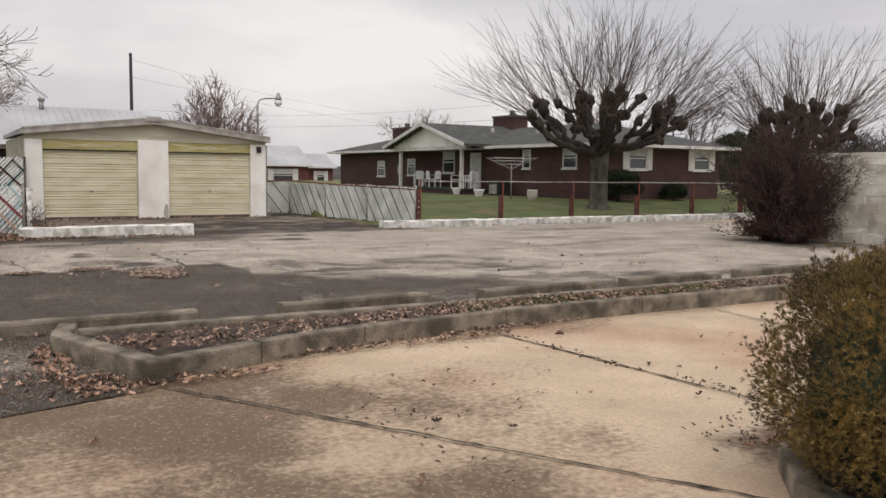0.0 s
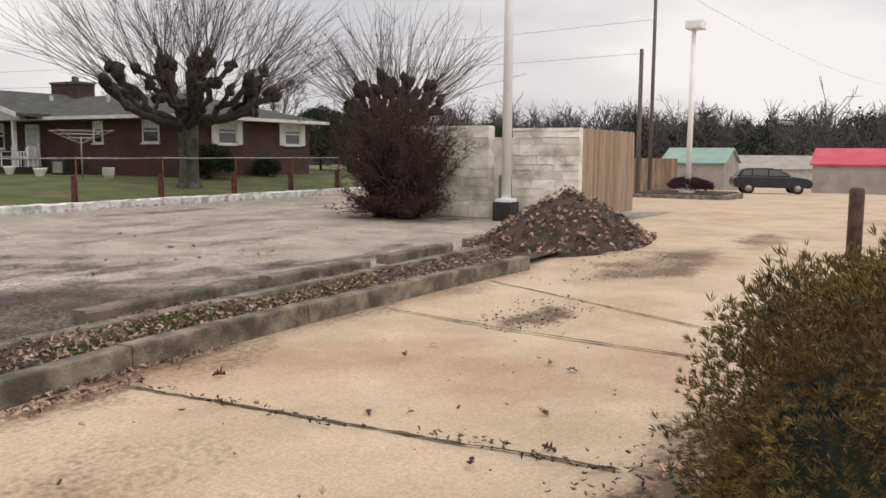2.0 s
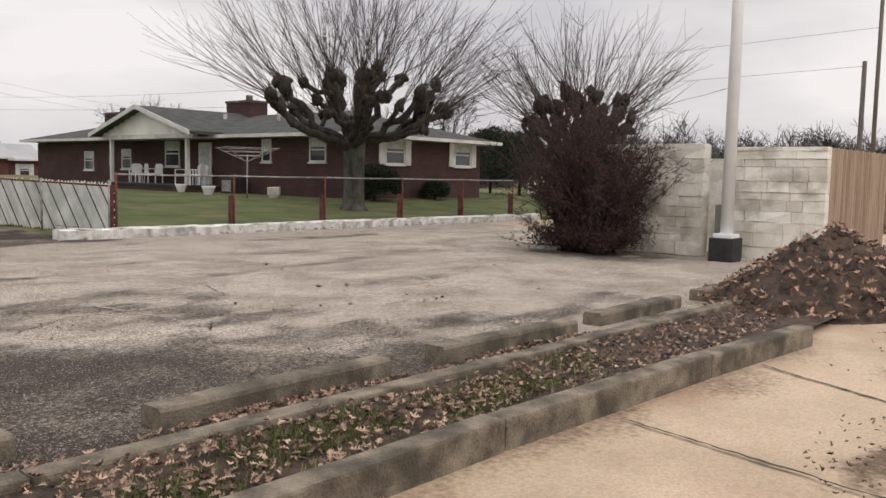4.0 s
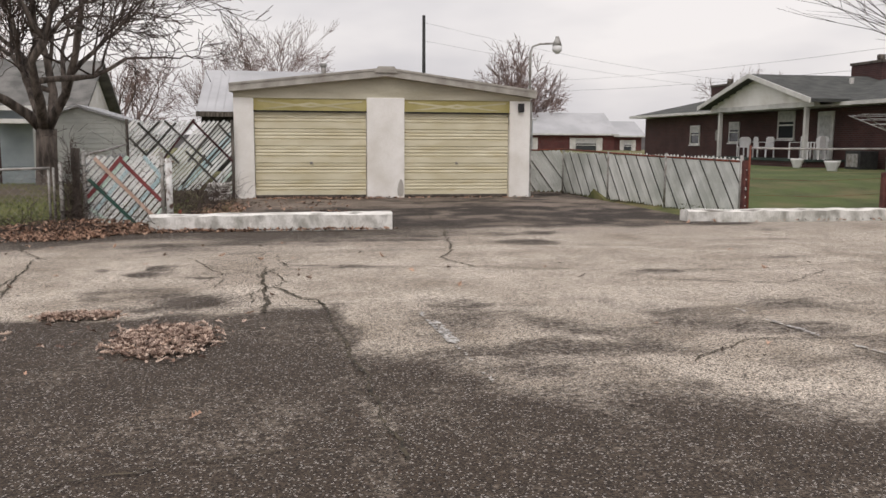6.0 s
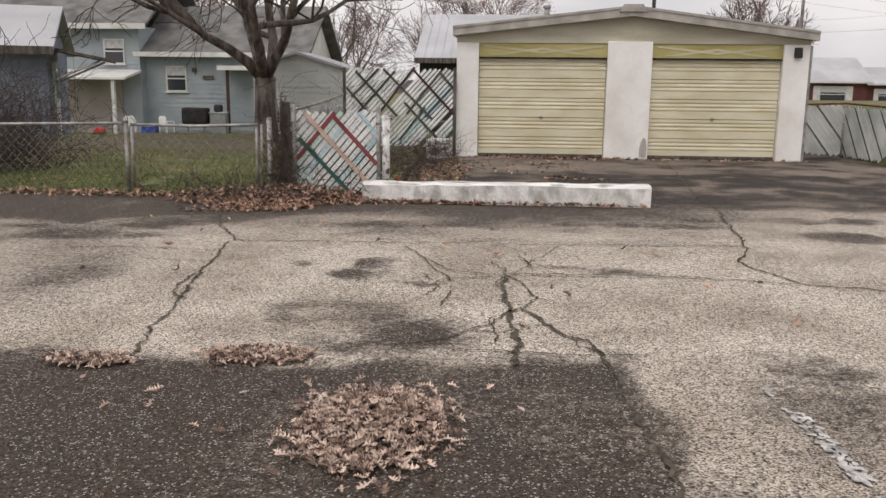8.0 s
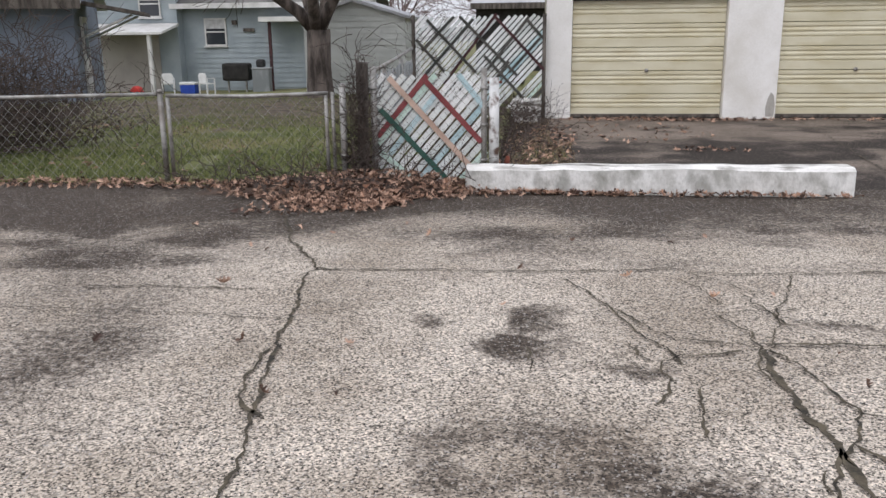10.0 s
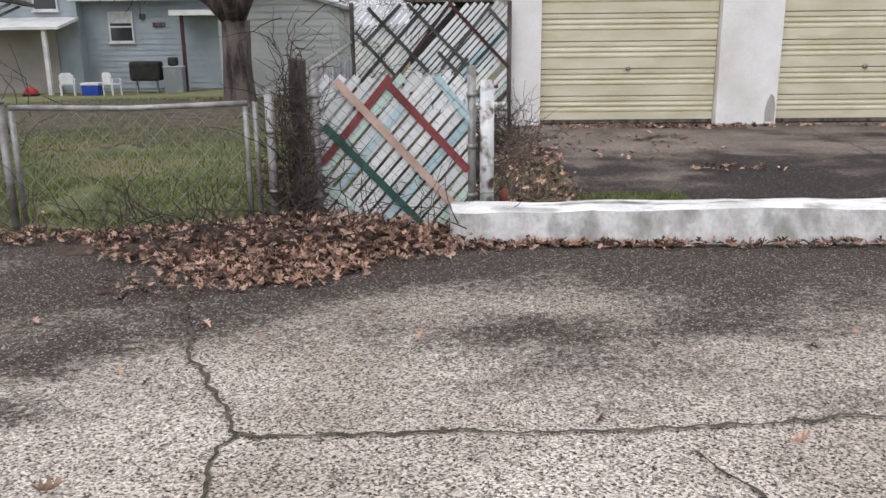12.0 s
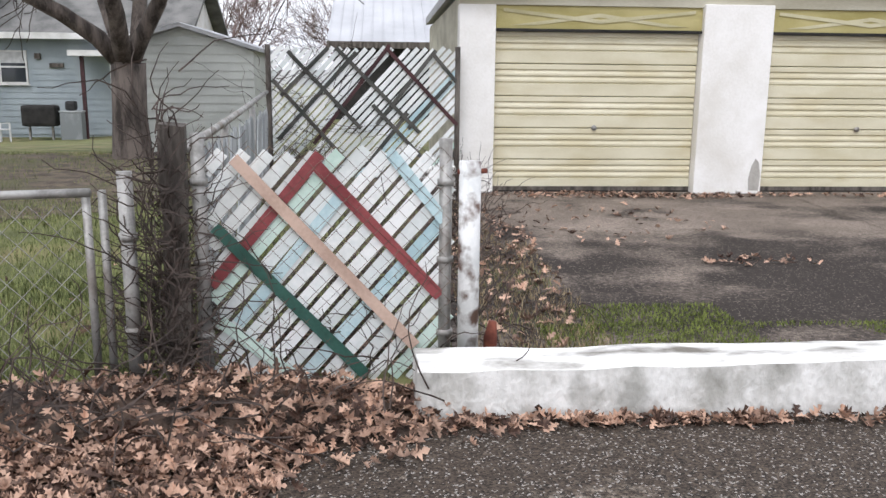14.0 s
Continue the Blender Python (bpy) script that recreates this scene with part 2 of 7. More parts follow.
M_LEAF = mat("dead_oak_leaf", (0.05, 0.024, 0.015), (0.57, 0.37, 0.265), 14, 0.75, 0.1, 60, mix=(0.2, 0.9), per_object=1.0, island=True)
M_LEAFPALE = mat("bleached_leaf", (0.14, 0.085, 0.063), (0.73, 0.575, 0.475), 14, 0.75, 0.1, 60, mix=(0.2, 0.92), per_object=0.9, island=True)
M_LEAFMIX = mat("tan_and_brown_leaf", (0.06, 0.033, 0.022), (0.60, 0.42, 0.315), 14, 0.75, 0.1, 60, mix=(0.2, 1.0), per_object=1.0, island=True)
M_LEAF1 = mat("dead_oak_leaf_single", (0.055, 0.026, 0.016), (0.58, 0.385, 0.275), 14, 0.75, 0.1, 60, mix=(0.2, 1.05), per_object=1.0)
M_CRACK = mat("crack_dirt", (0.022, 0.019, 0.014), (0.11, 0.09, 0.06), 9, 1.0, 0.3, 60)
M_LINE = mat("worn_white_line", (0.30, 0.29, 0.27), (0.62, 0.60, 0.57), 20, 0.8, 0.3, 90, third=(0.2, 0.19, 0.18), third_scale=9, third_amount=1.0)
M_CREAM = mat("cream_door_enamel", (0.60, 0.55, 0.385), (0.73, 0.685, 0.52), 0.9, 0.5, 0.05, 40, third=(0.53, 0.46, 0.27), third_scale=1.6, third_amount=0.45, stretch=(1, 1, 3))
M_OLIVE = mat("faded_olive_panel", (0.36, 0.31, 0.105), (0.50, 0.44, 0.20), 1.5, 0.6, 0.1, 50, stretch=(1, 1, 2))
M_OLIVE_PALE = mat("worn_pale_panel", (0.46, 0.42, 0.24), (0.60, 0.56, 0.38), 1.5, 0.6, 0.1, 50)
M_PIER = mat("white_painted_masonry", (0.80, 0.78, 0.735), (0.91, 0.895, 0.865), 1.5, 0.8, 0.25, 35, third=(0.60, 0.56, 0.48), third_scale=1.1, third_amount=0.4)
M_GABLE = mat("weathered_cream_siding", (0.40, 0.37, 0.28), (0.58, 0.55, 0.44), 1.2, 0.8, 0.2, 40, stretch=(0.5, 1, 3))
M_FASCIA = mat("grey_fascia_board", (0.30, 0.28, 0.25), (0.46, 0.44, 0.40), 3, 0.8, 0.2, 40)
M_DARK = mat("dark_gap", (0.012, 0.011, 0.01), (0.03, 0.028, 0.025), 4, 0.9, 0)
M_BRICK = bricked("dark_red_brick", (0.075, 0.027, 0.025), (0.05, 0.02, 0.019), (0.075, 0.055, 0.052))
M_BRICK2 = bricked("far_red_brick", (0.13, 0.03, 0.028), (0.09, 0.025, 0.025), (0.12, 0.08, 0.07))
M_SHINGLE = mat("grey_green_shingle", (0.042, 0.045, 0.043), (0.08, 0.083, 0.078), 2, 0.95, 0.5, 25, stretch=(1, 1, 4))
M_TRIM = mat("white_trim", (0.52, 0.515, 0.49), (0.70, 0.69, 0.67), 2, 0.6, 0.05)
M_GREYROOF = mat("white_metal_roof", (0.38, 0.385, 0.40), (0.50, 0.505, 0.52), 0.4, 0.55, 0.05, 20, spec=0.3)
M_GLASS = glass("window_glass", (0.035, 0.04, 0.045))
M_CURTAIN = mat("white_curtain", (0.42, 0.42, 0.42), (0.6, 0.6, 0.6), 6, 0.9, 0.1)
M_BARK = mat("grey_bark", (0.017, 0.013, 0.011), (0.058, 0.046, 0.038), 6, 0.95, 1.0, 40, stretch=(1, 1, 0.3))
M_BARKPALE = mat("mossy_trunk_bark", (0.028, 0.027, 0.022), (0.095, 0.092, 0.075), 5, 0.95, 1.0, 35, stretch=(1, 1, 0.4))
M_YARDBARK = mat("rough_brown_bark", (0.04, 0.032, 0.027), (0.17, 0.14, 0.12), 7, 0.95, 1.0, 40, stretch=(1, 1, 0.25))
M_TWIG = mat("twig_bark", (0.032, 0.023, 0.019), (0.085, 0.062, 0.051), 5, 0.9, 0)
# Paler copy of M_TWIG for distant trees: haze is put into its colour.
M_TWIGFAR = mat("hazed_far_twig", (0.15, 0.105, 0.097), (0.26, 0.195, 0.18), 2, 0.9, 0)
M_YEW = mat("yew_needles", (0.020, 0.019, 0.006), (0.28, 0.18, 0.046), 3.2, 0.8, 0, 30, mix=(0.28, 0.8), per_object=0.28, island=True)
M_BARBERRY = mat("wine_red_twigs", (0.026, 0.017, 0.015), (0.085, 0.036, 0.031), 1.6, 0.85, 0, 30, per_object=0.5, island=True)
M_SHRUBSTEM = mat("brown_shrub_stem", (0.02, 0.014, 0.012), (0.07, 0.045, 0.038), 4, 0.9, 0, 30)
M_WOODS = mat("far_bare_woods", (0.05, 0.046, 0.048), (0.12, 0.105, 0.105), 0.15, 1.0, 0, 2, per_object=0.5, island=True)
M_STONE = mat("cream_painted_stone", (0.66, 0.625, 0.54), (0.86, 0.835, 0.76), 3, 0.85, 0.8, 18, third=(0.24, 0.20, 0.15), third_scale=1.6, third_amount=0.6, per_object=0.3)
M_TIMBER = mat("new_fence_timber", (0.235, 0.165, 0.11), (0.37, 0.275, 0.195), 2.5, 0.8, 0.2, 30, stretch=(3, 3, 0.4), per_object=0.35)
M_OLDWOOD = mat("weathered_post_wood", (0.05, 0.042, 0.036), (0.16, 0.14, 0.12), 5, 0.95, 0.8, 40, stretch=(2, 2, 0.25))
M_REDPOST = mat("faded_red_post", (0.06, 0.02, 0.018), (0.14, 0.05, 0.042), 5, 0.85, 0.3, 40)
M_STEEL = mat("galvanised_pipe", (0.22, 0.215, 0.20), (0.42, 0.41, 0.39), 9, 0.55, 0.1, 60, metal=0.4, third=(0.13, 0.09, 0.06), third_scale=4)
M_WIRE = mat("dull_wire", (0.17, 0.16, 0.145), (0.33, 0.32, 0.30), 9, 0.6, 0, metal=0.2)
M_RUSTWIRE = mat("rusty_wire", (0.09, 0.06, 0.045), (0.24, 0.18, 0.14), 12, 0.8, 0, metal=0.1)
M_GREYBOARD = mat("grey_weathered_board", (0.20, 0.215, 0.22), (0.36, 0.375, 0.38), 3, 0.8, 0.2, 40, stretch=(1, 1, 0.4), per_object=0.4)
M_SLAT = mat("white_slat", (0.68, 0.72, 0.71), (0.88, 0.89, 0.88), 2.5, 0.6, 0.05, 40, third=(0.5, 0.52, 0.48), third_scale=1.7, third_amount=0.6, per_object=0.4)
M_SLATBLUE = mat("pale_blue_slat", (0.40, 0.56, 0.60), (0.60, 0.73, 0.75), 3, 0.6, 0.05)
M_SLATMINT = mat("mint_slat", (0.46, 0.62, 0.54), (0.64, 0.77, 0.70), 3, 0.6, 0.05)
M_SLATRED = mat("faded_red_slat", (0.17, 0.028, 0.033), (0.28, 0.065, 0.068), 4, 0.65, 0.05)
M_MAROON = mat("dark_maroon_paint", (0.035, 0.012, 0.014), (0.07, 0.024, 0.026), 4, 0.7, 0.05)
M_MOSS = mat("bright_moss", (0.085, 0.11, 0.018), (0.20, 0.24, 0.05), 6, 0.9, 0, 30, per_object=0.5, island=True)
M_TUFT = mat("strip_tuft", (0.05, 0.066, 0.018), (0.14, 0.165, 0.05), 6, 0.9, 0, 30, per_object=0.5, island=True)
M_SLATTAN = mat("tan_slat", (0.40, 0.28, 0.22), (0.56, 0.41, 0.33), 4, 0.65, 0.05)
M_SLATGREEN = mat("dark_green_slat", (0.015, 0.06, 0.045), (0.035, 0.11, 0.085), 4, 0.6, 0.05)
M_SLATDARK = mat("dark_slat", (0.03, 0.035, 0.03), (0.09, 0.085, 0.075), 4, 0.6, 0.05)
M_WALLFENCE = mat("chalky_white_panel", (0.50, 0.525, 0.50), (0.70, 0.72, 0.70), 2, 0.75, 0.1, 40, third=(0.34, 0.37, 0.33), third_scale=1.1, third_amount=0.6, per_object=0.25)
M_BLUESIDING = mat("pale_blue_siding", (0.26, 0.305, 0.325), (0.35, 0.395, 0.415), 1.0, 0.7, 0.05)
M_SLATE = mat("blue_grey_wall", (0.135, 0.16, 0.205), (0.19, 0.22, 0.27), 0.8, 0.8, 0.15, 40)
M_SHED = mat("pale_metal_siding", (0.46, 0.48, 0.45), (0.60, 0.62, 0.58), 1.2, 0.55, 0.05)
M_OLDROOF = mat("mossy_shingle", (0.10, 0.10, 0.095), (0.20, 0.195, 0.185), 1.5, 0.95, 0.4, 25)
M_POLEWHITE = mat("white_painted_pole", (0.78, 0.785, 0.79), (0.87, 0.875, 0.88), 2, 0.5, 0.05)
M_BLACK = mat("black_paint", (0.012, 0.012, 0.013), (0.03, 0.03, 0.03), 6, 0.7, 0.2)
M_POLEWOOD = mat("utility_pole_wood", (0.09, 0.078, 0.068), (0.17, 0.15, 0.135), 3, 0.95, 0.3, stretch=(2, 2, 0.2))
M_TEAL = mat("teal_metal_roof", (0.19, 0.31, 0.265), (0.26, 0.385, 0.335), 1, 0.5, 0)
M_PINK = mat("crimson_roof", (0.50, 0.04, 0.08), (0.60, 0.07, 0.12), 1, 0.5, 0)
M_GREYWALL = mat("grey_shed_wall", (0.29, 0.27, 0.245), (0.38, 0.355, 0.32), 1, 0.8, 0)
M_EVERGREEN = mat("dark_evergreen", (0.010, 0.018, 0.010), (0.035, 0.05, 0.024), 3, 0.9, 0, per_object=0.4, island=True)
M_BOLLARD = mat("dark_brown_paint", (0.045, 0.028, 0.022), (0.11, 0.065, 0.05), 6, 0.8, 0.3, 50)
M_HILL = mat("far_wooded_hill", (0.035, 0.032, 0.031), (0.085, 0.075, 0.072), 0.12, 1.0, 0, 0.6)
M_CARPAINT = mat("dark_car_paint", (0.012, 0.013, 0.02), (0.02, 0.022, 0.032), 2, 0.25, 0)
M_WHITEPLASTIC = mat("white_plastic", (0.66, 0.66, 0.66), (0.78, 0.78, 0.78), 4, 0.5, 0)
M_BLUE = mat("blue_plastic", (0.01, 0.04, 0.30), (0.02, 0.07, 0.42), 4, 0.5, 0)
M_RED = mat("red_plastic", (0.40, 0.02, 0.015), (0.55, 0.04, 0.03), 4, 0.5, 0)
M_RUST = mat("rusty_iron", (0.10, 0.025, 0.015), (0.20, 0.06, 0.035), 12, 0.9, 0.3)


# ---- builders ----
def link(name, verts, faces, material, parent=None, label="", smooth=False, mats=None):
    me = bpy.data.meshes.new(name)
    me.from_pydata([tuple(v) for v in verts], [], [tuple(f) for f in faces])
    me.materials.append(material)
    if smooth:
        me.polygons.foreach_set("use_smooth", [True] * len(me.polygons))
    me.update()
    ob = new(name, me)
    if parent:
        ob.parent = parent
    if label:
        ob["label"] = label
    return ob


def part(name, bm, material, parent=None, label="", smooth=False):
    me = bpy.data.meshes.new(name)
    bm.to_mesh(me)
    bm.free()
    me.materials.append(material)
    if smooth:
        me.polygons.foreach_set("use_smooth", [True] * len(me.polygons))
    ob = new(name, me)
    if parent:
        ob.parent = parent
    if label:
        ob["label"] = label
    return ob


def thing(name, label, category, group="", kind="", at=None):
    ob = new(name)
    ob.empty_display_size = 0.2
    if at:
        ob.location = at
    return tagged(ob, label, category, group, kind)


def boxes(*dims, bevel=0.0):
    """A bmesh of boxes, each (x0, x1, y0, y1, z0, z1)."""
    bm = bmesh.new()
    for x0, x1, y0, y1, z0, z1 in dims:
        v = [bm.verts.new(p) for p in ((x0, y0, z0), (x1, y0, z0), (x1, y1, z0), (x0, y1, z0), (x0, y0, z1), (x1, y0, z1), (x1, y1, z1), (x0, y1, z1))]
        for f in ((3, 2, 1, 0), (4, 5, 6, 7), (0, 1, 5, 4), (1, 2, 6, 5), (2, 3, 7, 6), (3, 0, 4, 7)):
            bm.faces.new([v[i] for i in f])
    if bevel:
        bmesh.ops.bevel(bm, geom=bm.edges[:], offset=bevel, segments=2, affect="EDGES", profile=0.6)
    return bm


def prism(outline, along, a, b, bevel=0.0):
    """A flat outline swept from a to b along 'x' (outline in y, z), 'y' (x, z) or 'z' (x, y)."""
    bm = bmesh.new()
    put = {"x": lambda s, p: (s, p[0], p[1]), "y": lambda s, p: (p[0], s, p[1]), "z": lambda s, p: (p[0], p[1], s)}[along]
    lo = [bm.verts.new(put(a, p)) for p in outline]
    hi = [bm.verts.new(put(b, p)) for p in outline]
    k = len(outline)
    bm.faces.new(lo[::-1])
    bm.faces.new(hi)
    for i in range(k):
        bm.faces.new((lo[i], lo[(i + 1) % k], hi[(i + 1) % k], hi[i]))
    bmesh.ops.recalc_face_normals(bm, faces=bm.faces[:])
    if bevel:
        bmesh.ops.bevel(bm, geom=bm.edges[:], offset=bevel, segments=1, affect="EDGES")
    return bm


def tube_data(points, radii, sides=6, verts=None, faces=None):
    """Adds a tapered tube along points to the lists."""
    verts = [] if verts is None else verts
    faces = [] if faces is None else faces
    base = len(verts)
    k = len(points)
    for i, p in enumerate(points):
        p = Vector(p)
        d = Vector(points[min(i + 1, k - 1)]) - Vector(points[max(i - 1, 0)])
        d = d.normalized() if d.length > 1e-9 else Vector((0, 0, 1))
        u = d.cross(Vector((0, 1, 0)) if abs(d.y) < 0.8 else Vector((1, 0, 0))).normalized()
        w = d.cross(u)
        for j in range(sides):
            a = 2 * math.pi * j / sides
            verts.append(p + (u * math.cos(a) + w * math.sin(a)) * radii[i])
    for i in range(k - 1):
        for j in range(sides):
            j2 = (j + 1) % sides
            faces.append((base + i * sides + j, base + i * sides + j2, base + (i + 1) * sides + j2, base + (i + 1) * sides + j))
    faces.append(tuple(base + j for j in range(sides))[::-1])
    faces.append(tuple(base + (k - 1) * sides + j for j in range(sides)))
    return verts, faces


def tube(name, points, radii, material, parent=None, sides=10, label=""):
    if not isinstance(radii, (list, tuple)):
        radii = [radii] * len(points)
    v, f = tube_data(points, radii, sides)
    return link(name, v, f, material, parent, label, smooth=True)


def ground_z(x, y):
    """Height of the ground sheet: paved lot level, lawns that swell and fall gently."""
    if y > 20.75 and x > max(11.9, 12.75 - 0.11 * (y - 20.85)):
        s = min(1.0, max(0.0, (y - 20.8) / 6.0))
        return 0.1 + 0.4 * s - 0.05 * min(25.0, max(0.0, x - 40.0))
    if y > 20.35 and x < 2.42:
        s = min(1.0, max(0.0, (y - 20.4) / 9.0))
        rise = 0.22 * s * s * (3 - 2 * s) * min(1.0, max(0.0, (x + 9) / 4))
        return 0.02 + rise - 0.052 * min(17.0, max(0.0, y - 30.0))
    if x > 24 and y < 18:
        return -0.06 - 0.024 * (x - 24)
    return -0.06


RNG = np.random.default_rng(7)

# ---- ground ----
gx = sorted({*np.linspace(-400, -40, 10), *np.linspace(-40, 70, 56), *np.linspace(70, 600, 12), 2.41, 2.43, 23.98, 24.02, 11.89, 11.91})
gy = sorted({*np.linspace(-200, -20, 8), *np.linspace(-20, 100, 61), *np.linspace(100, 600, 12), 20.33, 20.37, 17.98, 18.02, 20.74, 20.77})
gv = [(x, y, ground_z(x, y)) for y in gy for x in gx]
W = len(gx)
gf = [(j * W + i, j * W + i + 1, (j + 1) * W + i + 1, (j + 1) * W + i) for j in range(len(gy) - 1) for i in range(W - 1)]
tagged(link("ground", gv, gf, M_GRASS), "winter grass ground with brown thin patches", "ground", kind="structure")


def stained_sheet(name, x0, x1, y0, y1, step, z, material, stain, fall=0):
    """A paved sheet with its stain map stored on the vertices."""
    nx, ny = int((x1 - x0) / step) + 1, int((y1 - y0) / step) + 1
    xs, ys = np.linspace(x0, x1, nx), np.linspace(y0, y1, ny)
    X, Y = np.meshgrid(xs, ys)
    Z = np.full_like(X, z) - 0.024 * np.clip(X - 24, 0, None) * (Y < 17.6) * (fall > 0) + 0.006 * np.sin(X * 1.3 + 0.7 * Y) * np.sin(Y * 0.9)
    verts = np.stack([X.ravel(), Y.ravel(), Z.ravel()], 1)
    i, j = np.meshgrid(np.arange(nx - 1), np.arange(ny - 1))
    a = (j * nx + i).ravel()
    faces = np.stack([a, a + 1, a + nx + 1, a + nx], 1)
    me = bpy.data.meshes.new(name)
    me.from_pydata(verts.tolist(), [], faces.tolist())
    me.materials.append(material)
    at = me.attributes.new("stain", "FLOAT", "POINT")
    at.data.foreach_set("value", np.clip(stain(X, Y), 0, 1).ravel().astype(np.float32))
    return new(name, me)


def soft_box(X, Y, x0, x1, y0, y1, e):
    f = lambda v, a, b: np.clip((v - a) / e + 0.5, 0, 1) * np.clip((b - v) / e + 0.5, 0, 1)
    return f(X, x0, x1) * f(Y, y0, y1)


GRID = np.random.default_rng(77).random((128, 128))


def cloud(X, Y, scale, octaves=4):
    """Smooth value noise between about -1 and 1."""
    total, amp, norm = np.zeros_like(X), 1.0, 0.0
    for k in range(octaves):
        u, v = X * scale + 13.7 * k + 40, Y * scale + 7.3 * k + 40
        i, j = np.floor(u).astype(int), np.floor(v).astype(int)
        a, b = u - i, v - j
        a, b = a * a * (3 - 2 * a), b * b * (3 - 2 * b)
        g = lambda p, q: GRID[p % 128, q % 128]
        total += amp * ((g(i, j) * (1 - a) + g(i + 1, j) * a) * (1 - b) + (g(i, j + 1) * (1 - a) + g(i + 1, j + 1) * a) * b)
        norm += amp
        amp *= 0.55
        scale *= 2.1
    return (total / norm - 0.5) * 2.6


def blot(X, Y, cx, cy, rx, ry, turn=0.0):
    c, s = math.cos(turn), math.sin(turn)
    u, v = (X - cx) * c + (Y - cy) * s, -(X - cx) * s + (Y - cy) * c
    return np.clip(1.7 * (1.12 - np.hypot(u / rx, v / ry)), 0, 1)


def lot_stain(X, Y):
    X0, Y0 = X, Y
    X, Y = X0 + 0.22 * cloud(X0, Y0, 1.4) + 0.06 * cloud(X0 + 9, Y0, 6, 2), Y0 + 0.2 * cloud(X0 + 31, Y0 + 5, 1.5) + 0.06 * cloud(X0, Y0 + 9, 6, 2)
    edge = 0.35 * np.sin(X * 1.1) + 0.2 * np.sin(X * 2.7 + 1)
    wob = 0.25 * np.sin(2.1 * X + 1.3 * np.sin(1.7 * Y)) + 0.15 * np.sin(5.3 * X + Y)
    left = (0.9 + 0.12 * cloud(X0, Y0, 0.9)) * np.clip((13.72 + 0.15 * wob - Y) / 0.3 + 0.35, 0, 1) * np.clip((4.72 + 0.25 * (13 - Y) * 0.1 - X) / 0.25 + 0.5, 0, 1)
    front = 12.4 - 0.95 * np.clip(X - 4.8, 0, 2.0) - 0.62 * np.clip(X - 6.8, 0, 1.6) - 0.9 * np.clip(X - 8.4, 0, 1.5)
    right = 0.86 * np.clip((front + 0.35 + 1.2 * wob - Y) / 1.2 + 0.35, 0, 1) * np.clip((X - 4.7) / 0.25 + 0.5, 0, 1) * np.clip((16 - X) / 5, 0.3, 1)
    d = np.maximum(left, right)
    near = np.clip((13.4 - Y) / 3.0, 0, 1)
    d = d * (1 - near * np.clip(0.04 + 0.3 * cloud(X0 * 0.8, Y0 * 1.3, 0.9), -0.1, 0.35))
    d = np.maximum(d, 0.75 * np.clip((8.95 - Y) / 0.5, 0, 1) * np.clip(0.7 + 0.6 * cloud(X0, Y0, 1.3), 0.2, 1) * np.clip((14 - X) / 2, 0.6, 1))
    d = np.maximum(d, 0.7 * soft_box(X, Y, 9.0, 15.5, 8.4, 9.9, 0.8) * np.clip(0.45 + 1.1 * cloud(X0 * 0.7, Y0 * 1.5, 1.1), 0, 1))
    d = np.maximum(d, 0.6 * soft_box(X, Y, 8.0, 17.5, 10.5, 19.5, 1.0) * np.clip(-0.12 + 1.3 * cloud(X0 * 0.5 + 4, Y0 * 1.7, 1.2), 0, 1))
    d = np.maximum(d, 0.62 * soft_box(X, Y, 4.9, 9.8, 8, 13.75, 0.6) * np.clip(0.42 + 1.5 * cloud(X0 * 0.8, Y0 * 1.6, 1.3), 0, 1))
    d = np.maximum(d, 0.52 * np.clip((1.45 - X) / 0.8, 0, 1) * np.clip((Y - 13.4) / 0.6, 0, 1) * (0.75 + 0.25 * np.sin(2 * Y + 3 * X)))
    d = np.maximum(d, 0.62 * blot(X, Y, 5.8, 12.9, 1.3, 0.7) * (0.7 + 0.3 * np.sin(7 * X + 3 * Y)))
    d = np.maximum(d, 0.55 * blot(X, Y, 7.4, 12.6, 1.0, 0.5))
    d = np.maximum(d, 0.8 * blot(X, Y, 4.72, 12.3, 0.16, 1.9, 0.05))
    d = np.maximum(d, 0.92 * np.clip((Y - 17.95 - 0.27 * np.clip(X, -1.5, 6.5)) / 0.7, 0, 1) * np.clip((8 - X) / 2, 0, 1))
    d = np.maximum(d, 0.55 * np.clip((1.1 - X) / 1.0, 0, 1) * np.clip((Y - 15.5) / 1.5, 0, 1) * np.clip(0.6 + cloud(X0, Y0 * 1.8, 1.0), 0, 1))
    d = np.maximum(d, 0.5 * np.clip((Y - 16.9) / 0.5, 0, 1) * np.clip((7 - X) / 2, 0, 1) * np.clip(0.62 + 0.75 * cloud(X0 * 0.8, Y0 * 1.6, 1.3), 0.1, 1))
    d = np.maximum(d, 0.74 * np.clip((Y - 17.6) / 0.7, 0, 1) * np.clip((6 - X) / 2, 0, 1) * np.clip(0.8 + 0.5 * cloud(X0, Y0 * 1.5, 1.1), 0.5, 1))
    d = np.maximum(d, (0.36 + 0.48 * np.clip((Y - 18.4 - 0.5 * edge) / 0.9, 0, 1)) * np.clip((Y - 17.4 - 0.4 * edge) / 0.9, 0, 1) * np.clip((20.4 - Y) / 0.2 + (X > 6.2), 0, 1) * np.clip((9 - X) / 3, 0.35, 1))
